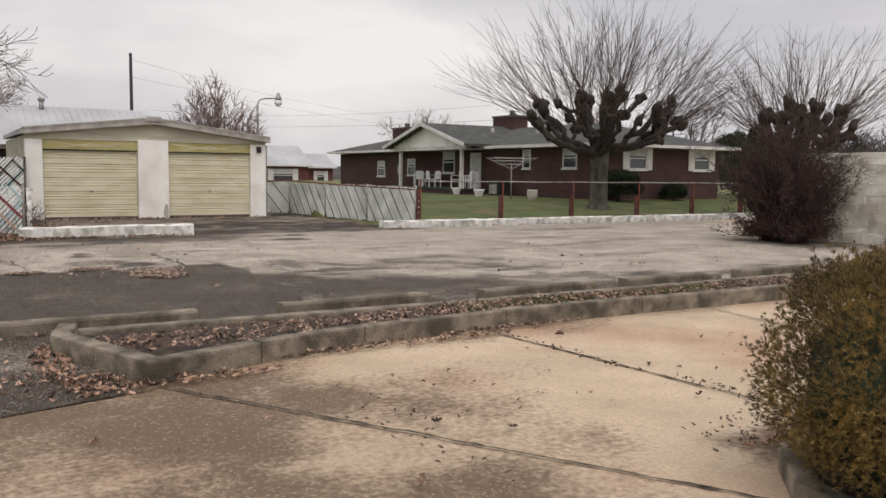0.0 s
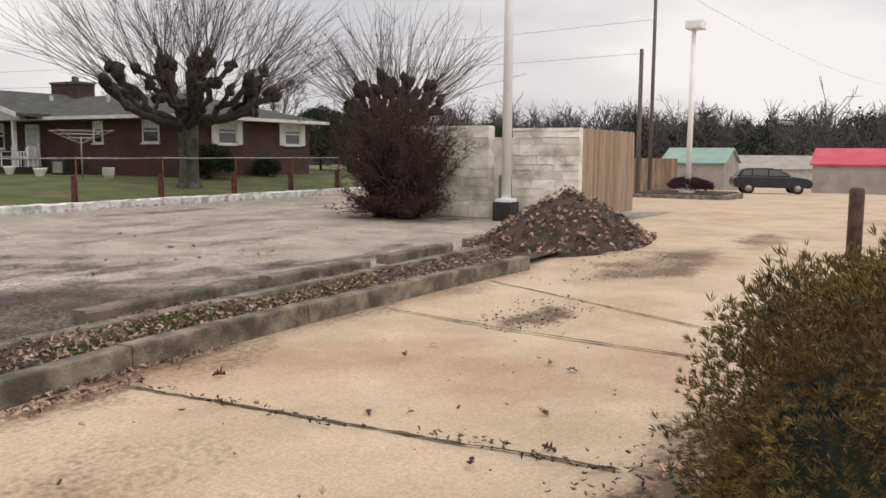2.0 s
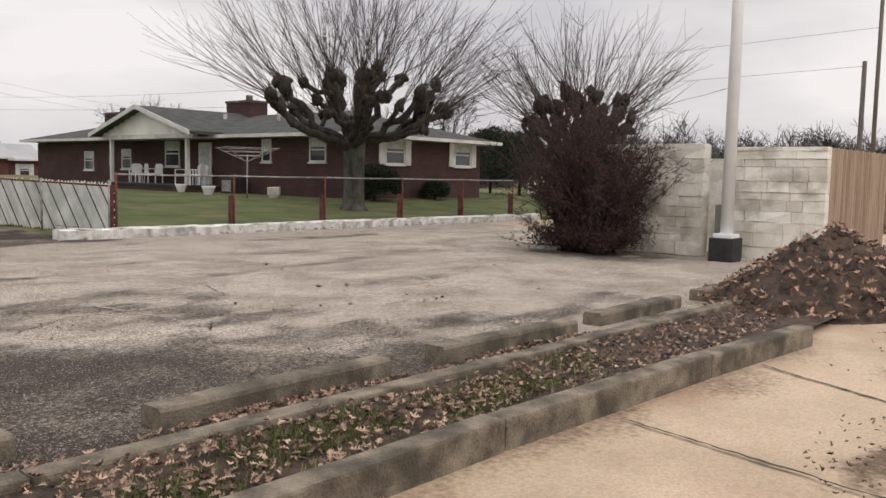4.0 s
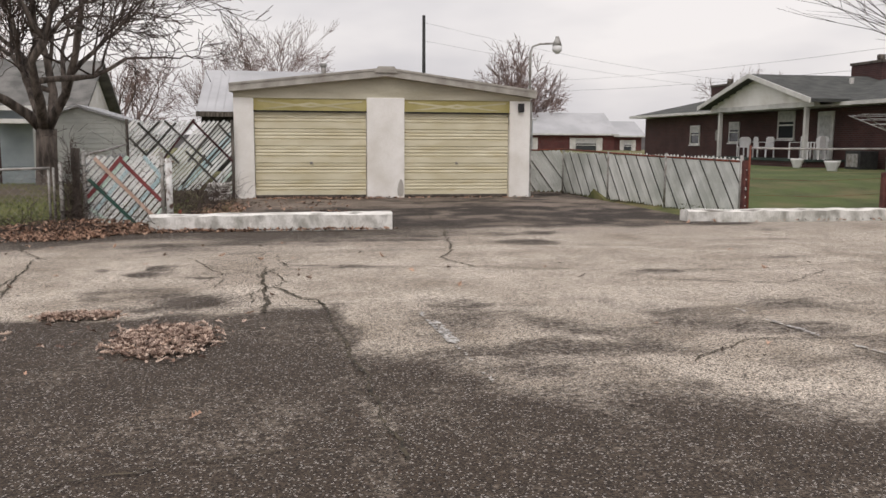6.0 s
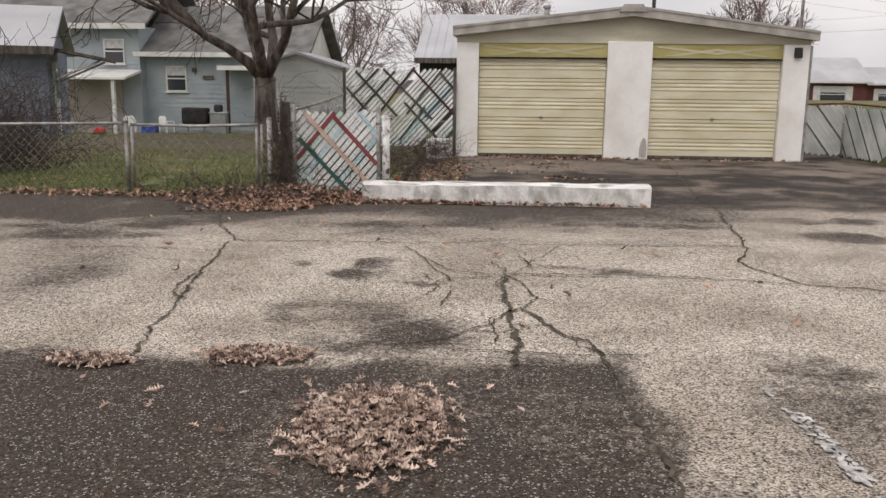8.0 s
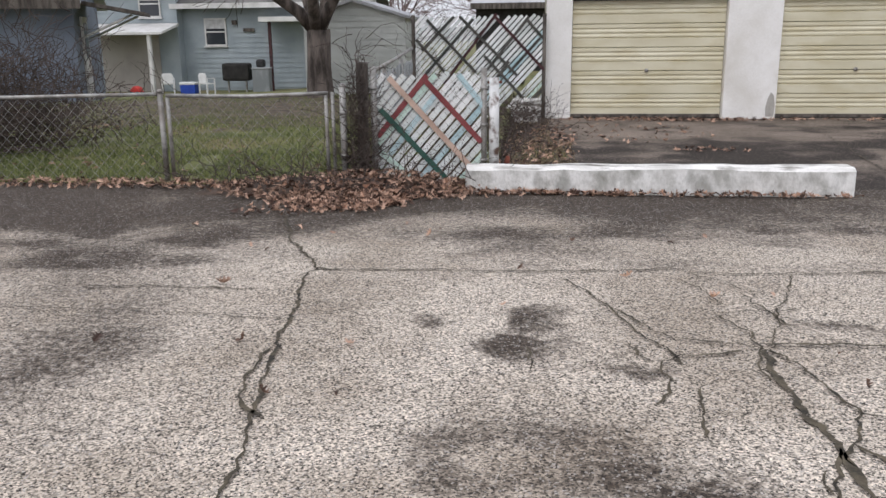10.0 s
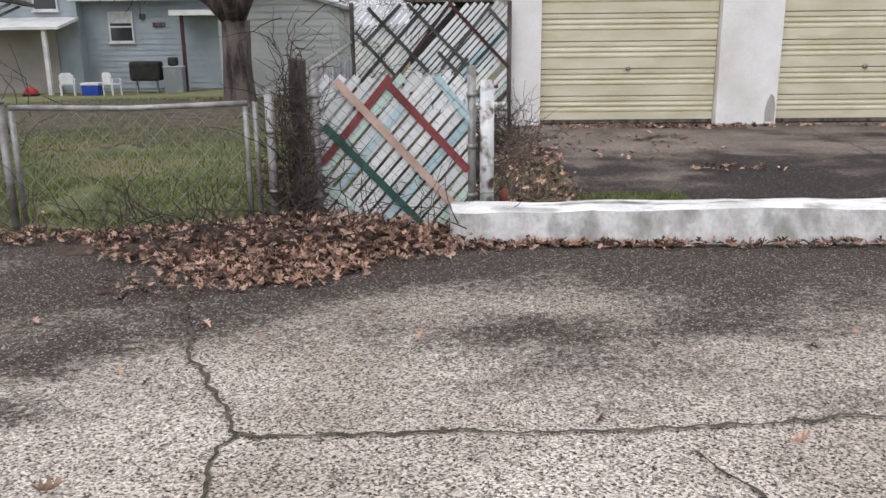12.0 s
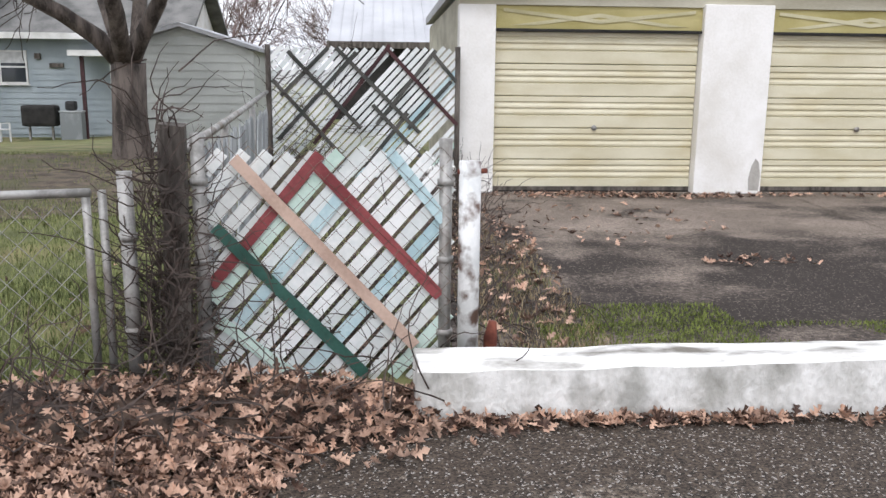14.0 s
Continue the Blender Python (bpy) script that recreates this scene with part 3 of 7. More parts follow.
    d = np.maximum(d, (0.84 + 0.2 * np.sin(1.7 * X + Y) * np.sin(1.9 * Y) + 0.12 * np.sin(4.1 * X - 2 * Y)) * soft_box(X, Y, 2.2, 12.5, 19.9, 30, 0.6))
    for cx, cy, rx, ry, am in ((2.95, 14.5, 0.6, 0.55, 0.72), (3.35, 14.1, 0.65, 0.5, 0.76), (4.85, 16.18, 0.6, 0.2, 0.62), (3.6, 17.4, 1.1, 0.16, 0.6), (7.5, 18.05, 0.8, 0.4, 0.75), (3.35, 15.6, 0.3, 0.12, 0.6), (-0.5, 17.2, 1.6, 0.5, 0.6),
                               (8.3, 15.2, 0.6, 0.25, 0.55), (9.8, 17.2, 0.9, 0.3, 0.6), (10.7, 14.2, 0.5, 0.3, 0.6), (13, 16.4, 1.2, 0.4, 0.5), (7.1, 19.2, 2.0, 0.3, 0.7),
                               (8.5, 12.0, 0.9, 0.35, 0.6), (12.2, 12.2, 1.5, 0.4, 0.55), (16, 18.6, 2.5, 0.5, 0.6), (18.4, 12.5, 2.2, 2.4, 0.7), (1.7, 16.2, 0.3, 0.2, 0.5), (-2, 19, 3.0, 1.1, 0.9), (2.95, 15.8, 0.3, 0.2, 0.62), (3.07, 16.15, 0.17, 0.25, 0.64), (2.36, 16.1, 0.15, 0.12, 0.62), (-0.9, 17.3, 1.4, 0.7, 0.75), (-0.2, 18.2, 1.2, 0.7, 0.85), (5.5, 18.6, 1.6, 0.35, 0.7)):
        d = np.maximum(d, am * blot(X, Y, cx, cy, rx, ry) * np.clip(0.85 + 0.55 * cloud(X0 + 3, Y0, 2.6), 0.2, 1.05))
    return d + 0.05


tagged(stained_sheet("asphalt_lot", -14, 24.0, 7.97, 20.4, 0.06, 0.0, M_ASPHALT, lot_stain), "worn grey asphalt parking lot with dark stains", "pavement", kind="structure")
def apron_stain(X, Y):
    return np.clip(0.4 + 0.5 * cloud(X * 0.9, Y * 1.2, 0.8) + 0.35 * cloud(X, Y, 3, 2) + 0.5 * soft_box(X, Y, 2, 12, 20, 24.2, 2.2), 0.02, 1)


tagged(stained_sheet("garage_apron", 2.45, 11.85, 20.4, 29.8, 0.08, 0.0, M_APRON, apron_stain), "dark damp asphalt apron before the garage", "pavement", kind="structure")
drive = tagged(stained_sheet("asphalt_drive", -14, 1.75, 5.8, 7.98, 0.1, -0.004, M_ASPHALT, lambda X, Y: 0.82 + 0.25 * cloud(X, Y, 0.8)), "dark worn asphalt drive beside the planting strip", "pavement", kind="structure")
for dv in drive.data.vertices:
    joint_y = max(2.5, 5.98 - 0.26 * (2.0 - dv.co.x))
    dv.co.y = 7.98 - (7.98 - dv.co.y) * (7.98 - joint_y) / 2.18
    dv.co.z = 0.004


def concrete_stain(X, Y):
    X0, Y0 = X, Y
    X, Y = X0 + 0.35 * cloud(X0, Y0, 1.1) + 0.12 * cloud(X0 + 5, Y0, 4, 2), Y0 + 0.28 * cloud(X0 + 17, Y0 + 3, 1.2) + 0.1 * cloud(X0, Y0 + 8, 4, 2)
    d = (0.66 + 0.42 * cloud(X0, Y0, 0.7) + 0.2 * cloud(X0 + 2, Y0, 3.5, 2)) * np.clip((4.5 - X) / 2.0, 0, 1) + 0.25 * blot(X, Y, 2.6, 4.2, 1.6, 2.2, 0.5)
    d = np.maximum(d, 0.95 * soft_box(X, Y, 4.6, 6.6, 2.5, 3.35, 0.4))
    d = np.maximum(d, 0.85 * blot(X, Y, 8.9, 5.25, 0.95, 0.32) * np.clip(0.75 + 0.9 * cloud(X0, Y0, 2.2), 0, 1))
    d = np.maximum(d, 0.85 * blot(X, Y, 13.4, 5.3, 2.6, 0.9) * np.clip(0.85 + 0.4 * cloud(X0, Y0, 1.6), 0, 1))
    d = np.maximum(d, 0.5 * blot(X, Y, 17.5, 4.6, 2.2, 0.5))
    d = np.maximum(d, 0.45 * np.clip((Y - 6.15) / 0.5, 0, 1) * (X < 12))
    return np.maximum(d, 0.35 * blot(X, Y, 4.2, 5.4, 1.5, 0.6)) + 0.05


tagged(stained_sheet("concrete_apron", -14, 90, -25, 8.05, 0.13, -0.008, M_CONCRETE, concrete_stain, 1), "tan stained concrete paving slabs with dirty joints", "pavement", kind="structure")
tagged(stained_sheet("far_paving", 24.0, 90, 8.05, 20.4, 0.4, -0.008, M_CONCRETE, lambda X, Y: 0.25 + 0 * X, 1), "pale concrete of the neighbouring parking lot", "pavement", kind="structure")


# ---- planting strip with kerbs, wheel stops ----
def kerb_line(name, pts, width, height, material, label, z=-0.05, seg=3.2, round_=0.02):
    """A kerb along pts, in stones with open joints."""
    top = thing(name, label, "kerb", kind="structure")
    for a, b in zip(pts, pts[1:]):
        a, b = Vector((*a, 0)), Vector((*b, 0))
        L = (b - a).length
        n = max(1, round(L / seg))
        for i in range(n):
            bm = boxes((i * L / n + 0.004, (i + 1) * L / n - 0.004, 0, width, z, height), bevel=round_)
            for v in bm.verts:
                v.co.z += 0.012 * noise.noise(Vector((a.x + v.co.x * 2, a.y + v.co.y * 2, v.co.z * 3)))
                v.co.y += 0.012 * noise.noise(Vector((v.co.x * 2.3, a.y + 5, v.co.z * 2)))
            d = b - a
            bm.transform(Matrix.Translation(a) @ Matrix.Rotation(math.atan2(d.y, d.x), 4, "Z"))
            part("kerb_stone", bm, material, top, smooth=False)
    return top


kerb_line("strip_kerb", [(1.95, 6.1), (2.9, 6.42), (3.95, 6.66), (5.6, 6.78), (7.5, 6.79), (9.9, 6.7), (11.8, 6.58)], 0.16, 0.17, M_KERB, "grey weathered concrete kerb of the planting strip")
kerb_line("strip_kerb_end", [(1.58, 8.05), (1.45, 7.5), (1.95, 6.1)], 0.16, 0.17, M_KERB, "grey concrete kerb closing the planting strip")
kerb_line("strip_back_kerb", [(1.5, 7.95), (5.5, 7.84), (16.0, 7.82)], 0.16, 0.1, M_KERB, "low grey concrete kerb behind the wheel stops")
soil = bmesh.new()
sv = [soil.verts.new(p) for p in ((1.6, 7.5, 0.06), (2.05, 6.25, 0.06), (4, 6.8, 0.08), (7.5, 6.93, 0.09), (11.8, 6.72, 0.08), (15.8, 6.9, 0.05), (15.8, 7.85, 0.05), (1.65, 7.97, 0.06))]
soil.faces.new(sv)
tagged(part("strip_soil", soil, M_SOIL), "dark bare soil in the planting strip", "soil", kind="structure")


def wheel_stop(x, y, length, turn):
    bm = prism([(-0.1, -0.02), (0.1, -0.02), (0.1, 0.108), (0.082, 0.13), (-0.082, 0.13), (-0.1, 0.108)], "x", 0, length)
    bmesh.ops.subdivide_edges(bm, edges=[e for e in bm.edges if abs(e.verts[0].co.x - e.verts[1].co.x) > 0.5], cuts=9)
    for v in bm.verts:
        v.co += 0.007 * noise.noise_vector(v.co * 5 + Vector((x, y, 0)))
    ob = part("wheel_stop", bm, M_KERB)
    ob.matrix_world = pose(x, y, 0, 0, 0, turn)
    return tagged(ob, "chipped grey concrete wheel stop lying on the asphalt", "wheel stop", "wheel stops along the planting strip")


for x, y, turn in ((1.1, 8.55, -1.5), (3.82, 8.5, 0.5), (6.38, 8.42, 1.0), (8.78, 8.45, -1.5), (11.1, 8.45, 1.0), (13.6, 8.5, 0.0)):
    wheel_stop(x, y, 1.83, turn)

# white painted kerbs
def white_kerb(name, x0, x1, y, h, label):
    bm = prism([(y, -0.05), (y + 0.3, -0.05), (y + 0.29, h - 0.03), (y + 0.25, h), (y + 0.05, h), (y + 0.01, h - 0.03)], "x", x0, x1)
    bmesh.ops.subdivide_edges(bm, edges=[e for e in bm.edges if abs(e.verts[0].co.x - e.verts[1].co.x) > 0.5], cuts=int((x1 - x0) * 5))
    for v in bm.verts:
        if v.co.z > 0:
            v.co += 0.022 * noise.noise_vector(v.co * 2.6) + 0.01 * noise.noise_vector(v.co * 9)
    bm.normal_update()
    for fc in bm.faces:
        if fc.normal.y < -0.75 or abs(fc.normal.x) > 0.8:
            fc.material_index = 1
    ob = part(name, bm, M_WHITEKERB)
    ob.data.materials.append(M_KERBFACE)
    return tagged(ob, label, "kerb", kind="structure")


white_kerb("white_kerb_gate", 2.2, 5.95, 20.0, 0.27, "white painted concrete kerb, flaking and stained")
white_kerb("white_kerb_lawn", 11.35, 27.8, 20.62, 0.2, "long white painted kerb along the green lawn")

lawn = thing("brick_house_lawn", "short green lawn around the brick house", "lawn", kind="structure")
lv = [(max(x, 12.8 - 0.11 * (y - 20.85)) if x < 13 else x, y, ground_z(30, max(y, 20.8)) + 0.02) for y in (20.85, 22, 23.5, 25, 27, 29, 60) for x in (11.9, 16, 20, 24, 28, 34, 42)]
link("turf", lv, [(j * 7 + i, j * 7 + i + 1, j * 7 + i + 8, j * 7 + i + 7) for j in range(6) for i in range(6)], M_GREEN, lawn)


# ---- garage ----
def garage():
    g = thing("garage", "low white two-door garage with cream roll-up doors", "garage", at=None)
    x0, x1, yf, yb = 3.03, 10.38, 27.5, 34.5
    part("pier", boxes((x0, 3.5, yf, yf + 0.3, -0.1, 2.42), bevel=0.012), M_PIER, g)
    part("pier", boxes((6.22, 7.15, yf - 0.03, yf + 0.3, -0.1, 2.46), bevel=0.012), M_PIER, g)
    part("pier", boxes((9.85, x1, yf, yf + 0.3, -0.1, 2.42), bevel=0.012), M_PIER, g)
    part("side_wall", boxes((x0, x0 + 0.2, yf + 0.3, yb, -0.1, 2.52)), M_GABLE, g)
    part("side_wall", boxes((x1 - 0.2, x1, yf + 0.3, yb, -0.1, 2.48)), M_GABLE, g)
    part("back_wall", boxes((x0, x1, yb, yb + 0.2, -0.1, 2.5)), M_GABLE, g)
    cx, apex, el, er = 6.68, 2.98, 2.56, 2.5
    part("gable_panel", prism([(x0, 2.42), (x1, 2.42), (x1, er), (cx, apex), (x0, el)], "y", yf + 0.03, yf + 0.25), M_GABLE, g)
    for a, b in ((3.5, 6.22), (7.15, 9.85)):
        h = part("header_panel", boxes((a, b, yf + 0.06, yf + 0.2, 2.13, 2.416)), M_OLIVE, g)
        m = (a + b) / 2
        part("chevron", prism([(a + 0.1, 2.38), (m, 2.25), (b - 0.1, 2.38), (b - 0.1, 2.34), (m, 2.2), (a + 0.1, 2.34)], "y", yf + 0.045, yf + 0.07), M_OLIVE_PALE, h)
        part("chevron", prism([(a + 0.2, 2.17), (m, 2.33), (b - 0.2, 2.17), (b - 0.5, 2.17), (m, 2.28), (a + 0.5, 2.17)], "y", yf + 0.05, yf + 0.075), M_OLIVE_PALE, h)
        part("lintel", boxes((a, b, yf + 0.04, yf + 0.2, 2.095, 2.128)), M_DARK, g)
        d = part("garage_door", boxes((a, b, yf + 0.22, yf + 0.26, 0.0, 2.1)), M_DARK, g)
        for i in range(5):
            z = 0.02 + i * 0.417
            y = yf + 0.13
            prof = [(y + 0.06, z + 0.001), (y + 0.012, z + 0.003), (y, z + 0.012), (y, z + 0.16)]
            for c in (0.165, 0.246, 0.327):
                prof += [(y + 0.022, z + c + 0.003), (y + 0.022, z + c + 0.012), (y, z + c + 0.022), (y, z + c + 0.048)]
            prof += [(y, z + 0.402), (y + 0.012, z + 0.411), (y + 0.06, z + 0.414)]
            part("door_section", prism(prof, "x", a + 0.01, b - 0.01), M_CREAM, d)
        tube("lock", [(m, yf + 0.1, 0.86), (m, yf + 0.135, 0.86)], 0.035, M_STEEL, d, 10)
        part("bottom_rail", boxes((a + 0.012, b - 0.012, yf + 0.122, yf + 0.129, 0.02, 0.075)), M_OLDWOOD, d)
        part("bottom_seal", boxes((a + 0.01, b - 0.01, yf + 0.125, yf + 0.2, -0.02, 0.022)), M_DARK, d)
    for s, e, ez in ((-1, x0 - 0.08, el), (1, x1 + 0.1, er)):
        sl = (apex - ez) / abs(cx - e)
        r = part("roof_slope", prism([(cx, apex + 0.02), (e, ez + 0.02), (e, ez + 0.16), (cx, apex + 0.17)], "y", yf - 0.16, yb + 0.3), M_GREYROOF, g)
        part("fascia", prism([(cx, apex - 0.01), (e, ez - 0.01), (e, ez + 0.14), (cx, apex + 0.15)], "y", yf - 0.2, yf - 0.163), M_FASCIA, g)
        part("soffit", prism([(cx, apex - 0.005), (e, ez - 0.005), (e, ez + 0.015), (cx, apex + 0.015)], "y", yf - 0.163, yf + 0.3), M_GABLE, g)
        part("flashing", prism([(cx, apex + 0.15), (e, ez + 0.14), (e, ez + 0.19), (cx, apex + 0.2)], "y", yf - 0.22, yf - 0.14), M_FASCIA, g)
    part("bare_patch", prism([(6.98, 0.04), (7.12, 0.04), (7.13, 0.25), (7.1, 0.42), (7.05, 0.47), (7.0, 0.36), (6.97, 0.2)], "y", yf - 0.034, yf - 0.0305), M_FASCIA, g)
    lamp = part("wall_lamp", boxes((10.05, 10.2, yf - 0.1, yf, 2.15, 2.36), bevel=0.02), M_BLACK, g, "small dark wall lamp")
    part("downpipe", boxes((10.38, 10.43, yf, yf + 0.06, 0.0, 2.4)), M_STEEL, g)
    part("cap", prism([(cx - 0.28, apex + 0.07), (cx + 0.28, apex + 0.07), (cx + 0.2, apex + 0.22), (cx - 0.2, apex + 0.22)], "y", yf - 0.24, yf - 0.2), M_FASCIA, g)
    return g


garage()


# ---- fences ----
def slatted(parent, origin, ux, width, height, spacing, slat_w, angle, pick, y_off=0.0, lo=0.0, thick=0.006, name="slat", skip=0.0, seed=1):
    """Slats at an angle, cut to a panel of that width and height, each a thin board. pick(i) gives the material or None."""
    rnd = random.Random(seed)
    o, u = Vector(origin), Vector(ux).normalized()
    nrm = Vector((-u.y, u.x, 0))
    d, p = Vector((math.cos(angle), math.sin(angle))), Vector((-math.sin(angle), math.cos(angle)))
    corners = [Vector((0, lo)), Vector((width, lo)), Vector((0, height)), Vector((width, height))]
    s0, s1 = min(c.dot(p) for c in corners), max(c.dot(p) for c in corners)
    n = int((s1 - s0) / spacing)
    for i in range(n):
        m = pick(i)
        if m is None or rnd.random() < skip:
            continue
        c = p * (s0 + (i + 0.5) * spacing)
        ts = [-99.0, 99.0]
        for axis, a, b in ((0, 0.0, width), (1, lo, height)):
            t0, t1 = sorted(((a - c[axis]) / d[axis], (b - c[axis]) / d[axis]))
            ts = [max(ts[0], t0), min(ts[1], t1)]
        if ts[1] - ts[0] < 0.06:
            continue
        t0, t1 = ts[0] + rnd.uniform(-0.025, 0.02), ts[1] + rnd.uniform(-0.02, 0.03)
        q = [c + d * t0 - p * slat_w / 2, c + d * t1 - p * slat_w / 2, c + d * t1 + p * slat_w / 2, c + d * t0 + p * slat_w / 2]
        verts = [o + u * v.x + Vector((0, 0, v.y)) + nrm * (y_off + s) for s in (-thick, thick) for v in q]
        link(name, verts, [(3, 2, 1, 0), (4, 5, 6, 7), (0, 1, 5, 4), (1, 2, 6, 5), (2, 3, 7, 6), (3, 0, 4, 7)], m, parent)


def slat_strip(parent, origin, a, b, w, material, y_off, thick=0.006):
    """One slat across a panel in the x-z plane from a to b."""
    a, b = Vector(a), Vector(b)
    p = Vector((-(b - a).y, (b - a).x)).normalized() * w / 2
    verts = [(origin[0] + v.x, origin[1] + y_off + s, origin[2] + v.y) for s in (-thick, thick) for v in (a - p, b - p, b + p, a + p)]
    return link("slat", verts, [(3, 2, 1, 0), (4, 5, 6, 7), (0, 1, 5, 4), (1, 2, 6, 5), (2, 3, 7, 6), (3, 0, 4, 7)], material, parent)


def chain_mesh(parent, a, b, z0, z1, pitch=0.062, r=0.003, material=None):
    """Woven wire diamonds between two ground points."""
    a, b = Vector((*a, 0)), Vector((*b, 0))
    u, L = (b - a).normalized(), (b - a).length
    nrm = Vector((-u.y, u.x, 0))
    verts, faces = [], []
    rows = int((z1 - z0) / pitch)
    for i in range(int(L / pitch)):
        pts = [a + u * (i + ((k + i) % 2)) * pitch + nrm * (0.003 if k % 2 else -0.003) + Vector((0, 0, z0 + k * pitch)) for k in range(rows + 1)]
        tube_data(pts, [r] * len(pts), 3, verts, faces)
    ob = link("wire_mesh", verts, faces, material or M_WIRE, parent)
    ob["kind"] = "stuff"
    return ob


def yard_fence():
    f = thing("chain_link_fence", "rusty galvanised chain-link fence along the grass yard", "fence")
    for x in (-8.0, -4.55, -1.12):
        tube("post", [(x, 20.42, 0), (x, 20.42, 0.98)], 0.03, M_STEEL, f)
        tube("gate_post", [(x + 0.08, 20.42, 0.05), (x + 0.08, 20.42, 0.93)], 0.022, M_STEEL, f)
        tube("cap", [(x, 20.42, 0.98), (x, 20.42, 1.0), (x, 20.42, 1.02)], [0.036, 0.036, 0.01], M_STEEL, f)
    for a, b, z in ((-8.0, -4.6, 0.94), (-4.5, -1.15, 0.945), (-1.05, 0.72, 0.95)):
        tube("top_rail", [(a, 20.42, z), ((a + b) / 2, 20.43, z - 0.012), (b, 20.42, z + 0.02)], 0.021, M_STEEL, f)
        chain_mesh(f, (a, 20.42), (b, 20.42), 0.04, 0.93)
    tube("gate_post", [(0.70, 20.42, 0.02), (0.70, 20.42, 0.95)], 0.02, M_STEEL, f)
    tube("gate_post", [(0.77, 20.43, 0.02), (0.77, 20.43, 0.98)], 0.02, M_STEEL, f)
    tube("post", [(0.885, 20.4, -0.05), (0.885, 20.4, 1.07)], 0.036, M_STEEL, f)
    for z in (0.75, 0.3):
        tube("band", [(0.885, 20.4, z), (0.885, 20.4, z + 0.035)], 0.044, M_STEEL, f)


yard_fence()


def wood_post(x, y, h, w, label):
    bm = boxes((-w / 2, w / 2, -w / 2, w / 2, -0.1, h))
    bmesh.ops.subdivide_edges(bm, edges=[e for e in bm.edges if abs(e.verts[0].co.z - e.verts[1].co.z) > 0.3], cuts=8)
    for v in bm.verts:
        v.co += 0.022 * noise.noise_vector(v.co * 5 + Vector((x, y, 0)))
    ob = part("wooden_post", bm, M_OLDWOOD)
    ob.matrix_world = pose(x, y, 0, 0, 1, 8)
    return tagged(ob, label, "post")


wood_post(1.065, 20.5, 1.28, 0.115, "grey weathered wooden gate post wrapped in dry vine")


def slat_gate():
    g = thing("slatted_gate", "chain-link gate woven with white and coloured slats", "gate")
    x0, w, y, h = 1.235, 1.135, 20.5, 1.12
    special = {6: M_SLATBLUE, 2: M_SLATMINT, 13: M_SLATMINT}
    slatted(g, (x0, y, 0.03), (1, 0, 0), w, h, 0.083, 0.062, radians(49), lambda i: special.get(i, M_SLAT), seed=4, skip=0.04)
    for a, b, m, off in (((0.0, 0.5), (0.53, 1.16), M_SLATRED, -0.013), ((0.5, 1.12), (1.1, 0.44), M_SLATRED, -0.02), ((0.03, 0.80), (0.74, 0.02), M_SLATGREEN, -0.026), ((0.13, 1.14), (0.98, 0.18), M_SLATTAN, -0.033),
                         ((0.86, 1.17), (1.12, 0.83), M_SLATBLUE, -0.02), ((0.03, 0.32), (0.38, 0.02), M_SLATMINT, -0.02), ((0.12, 0.3), (0.62, 0.95), M_SLATBLUE, -0.01)):
        slat_strip(g, (x0, y, 0.03), (a[0], a[1] * 0.96), (b[0], b[1] * 0.96), 0.056, m, off)
    tube("gate_post", [(1.2, y - 0.02, -0.05), (1.2, y - 0.02, 1.24)], 0.034, M_STEEL, g)
    tube("gate_post", [(2.36, y, -0.05), (2.36, y, 1.22)], 0.032, M_STEEL, g)
    for z in (0.25, 0.62, 1.0):
        for x in (1.2, 2.36):
            tube("band", [(x, y - 0.02 * (x < 2), z), (x, y - 0.02 * (x < 2), z + 0.03)], 0.042, M_STEEL, g)
    chain_mesh(g, (x0 - 0.05, y - 0.03), (x0 + w + 0.03, y - 0.03), 0.03, 1.2, 0.05, 0.0021, M_RUSTWIRE)


slat_gate()
wp = thing("white_pipe_post", "white painted steel post, paint peeling with rust", "post")
tube("pipe", [(2.47, 20.42, 0.15), (2.47, 20.42, 1.12)], 0.052, mat("peeling_white_post_paint", (0.60, 0.61, 0.60), (0.80, 0.80, 0.79), 6, 0.6, 0.2, 40, third=(0.12, 0.07, 0.05), third_scale=11, third_amount=1.0), wp, 14)
tube("hinge", [(2.41, 20.42, 1.07), (2.55, 20.42, 1.075)], 0.012, M_RUST, wp)


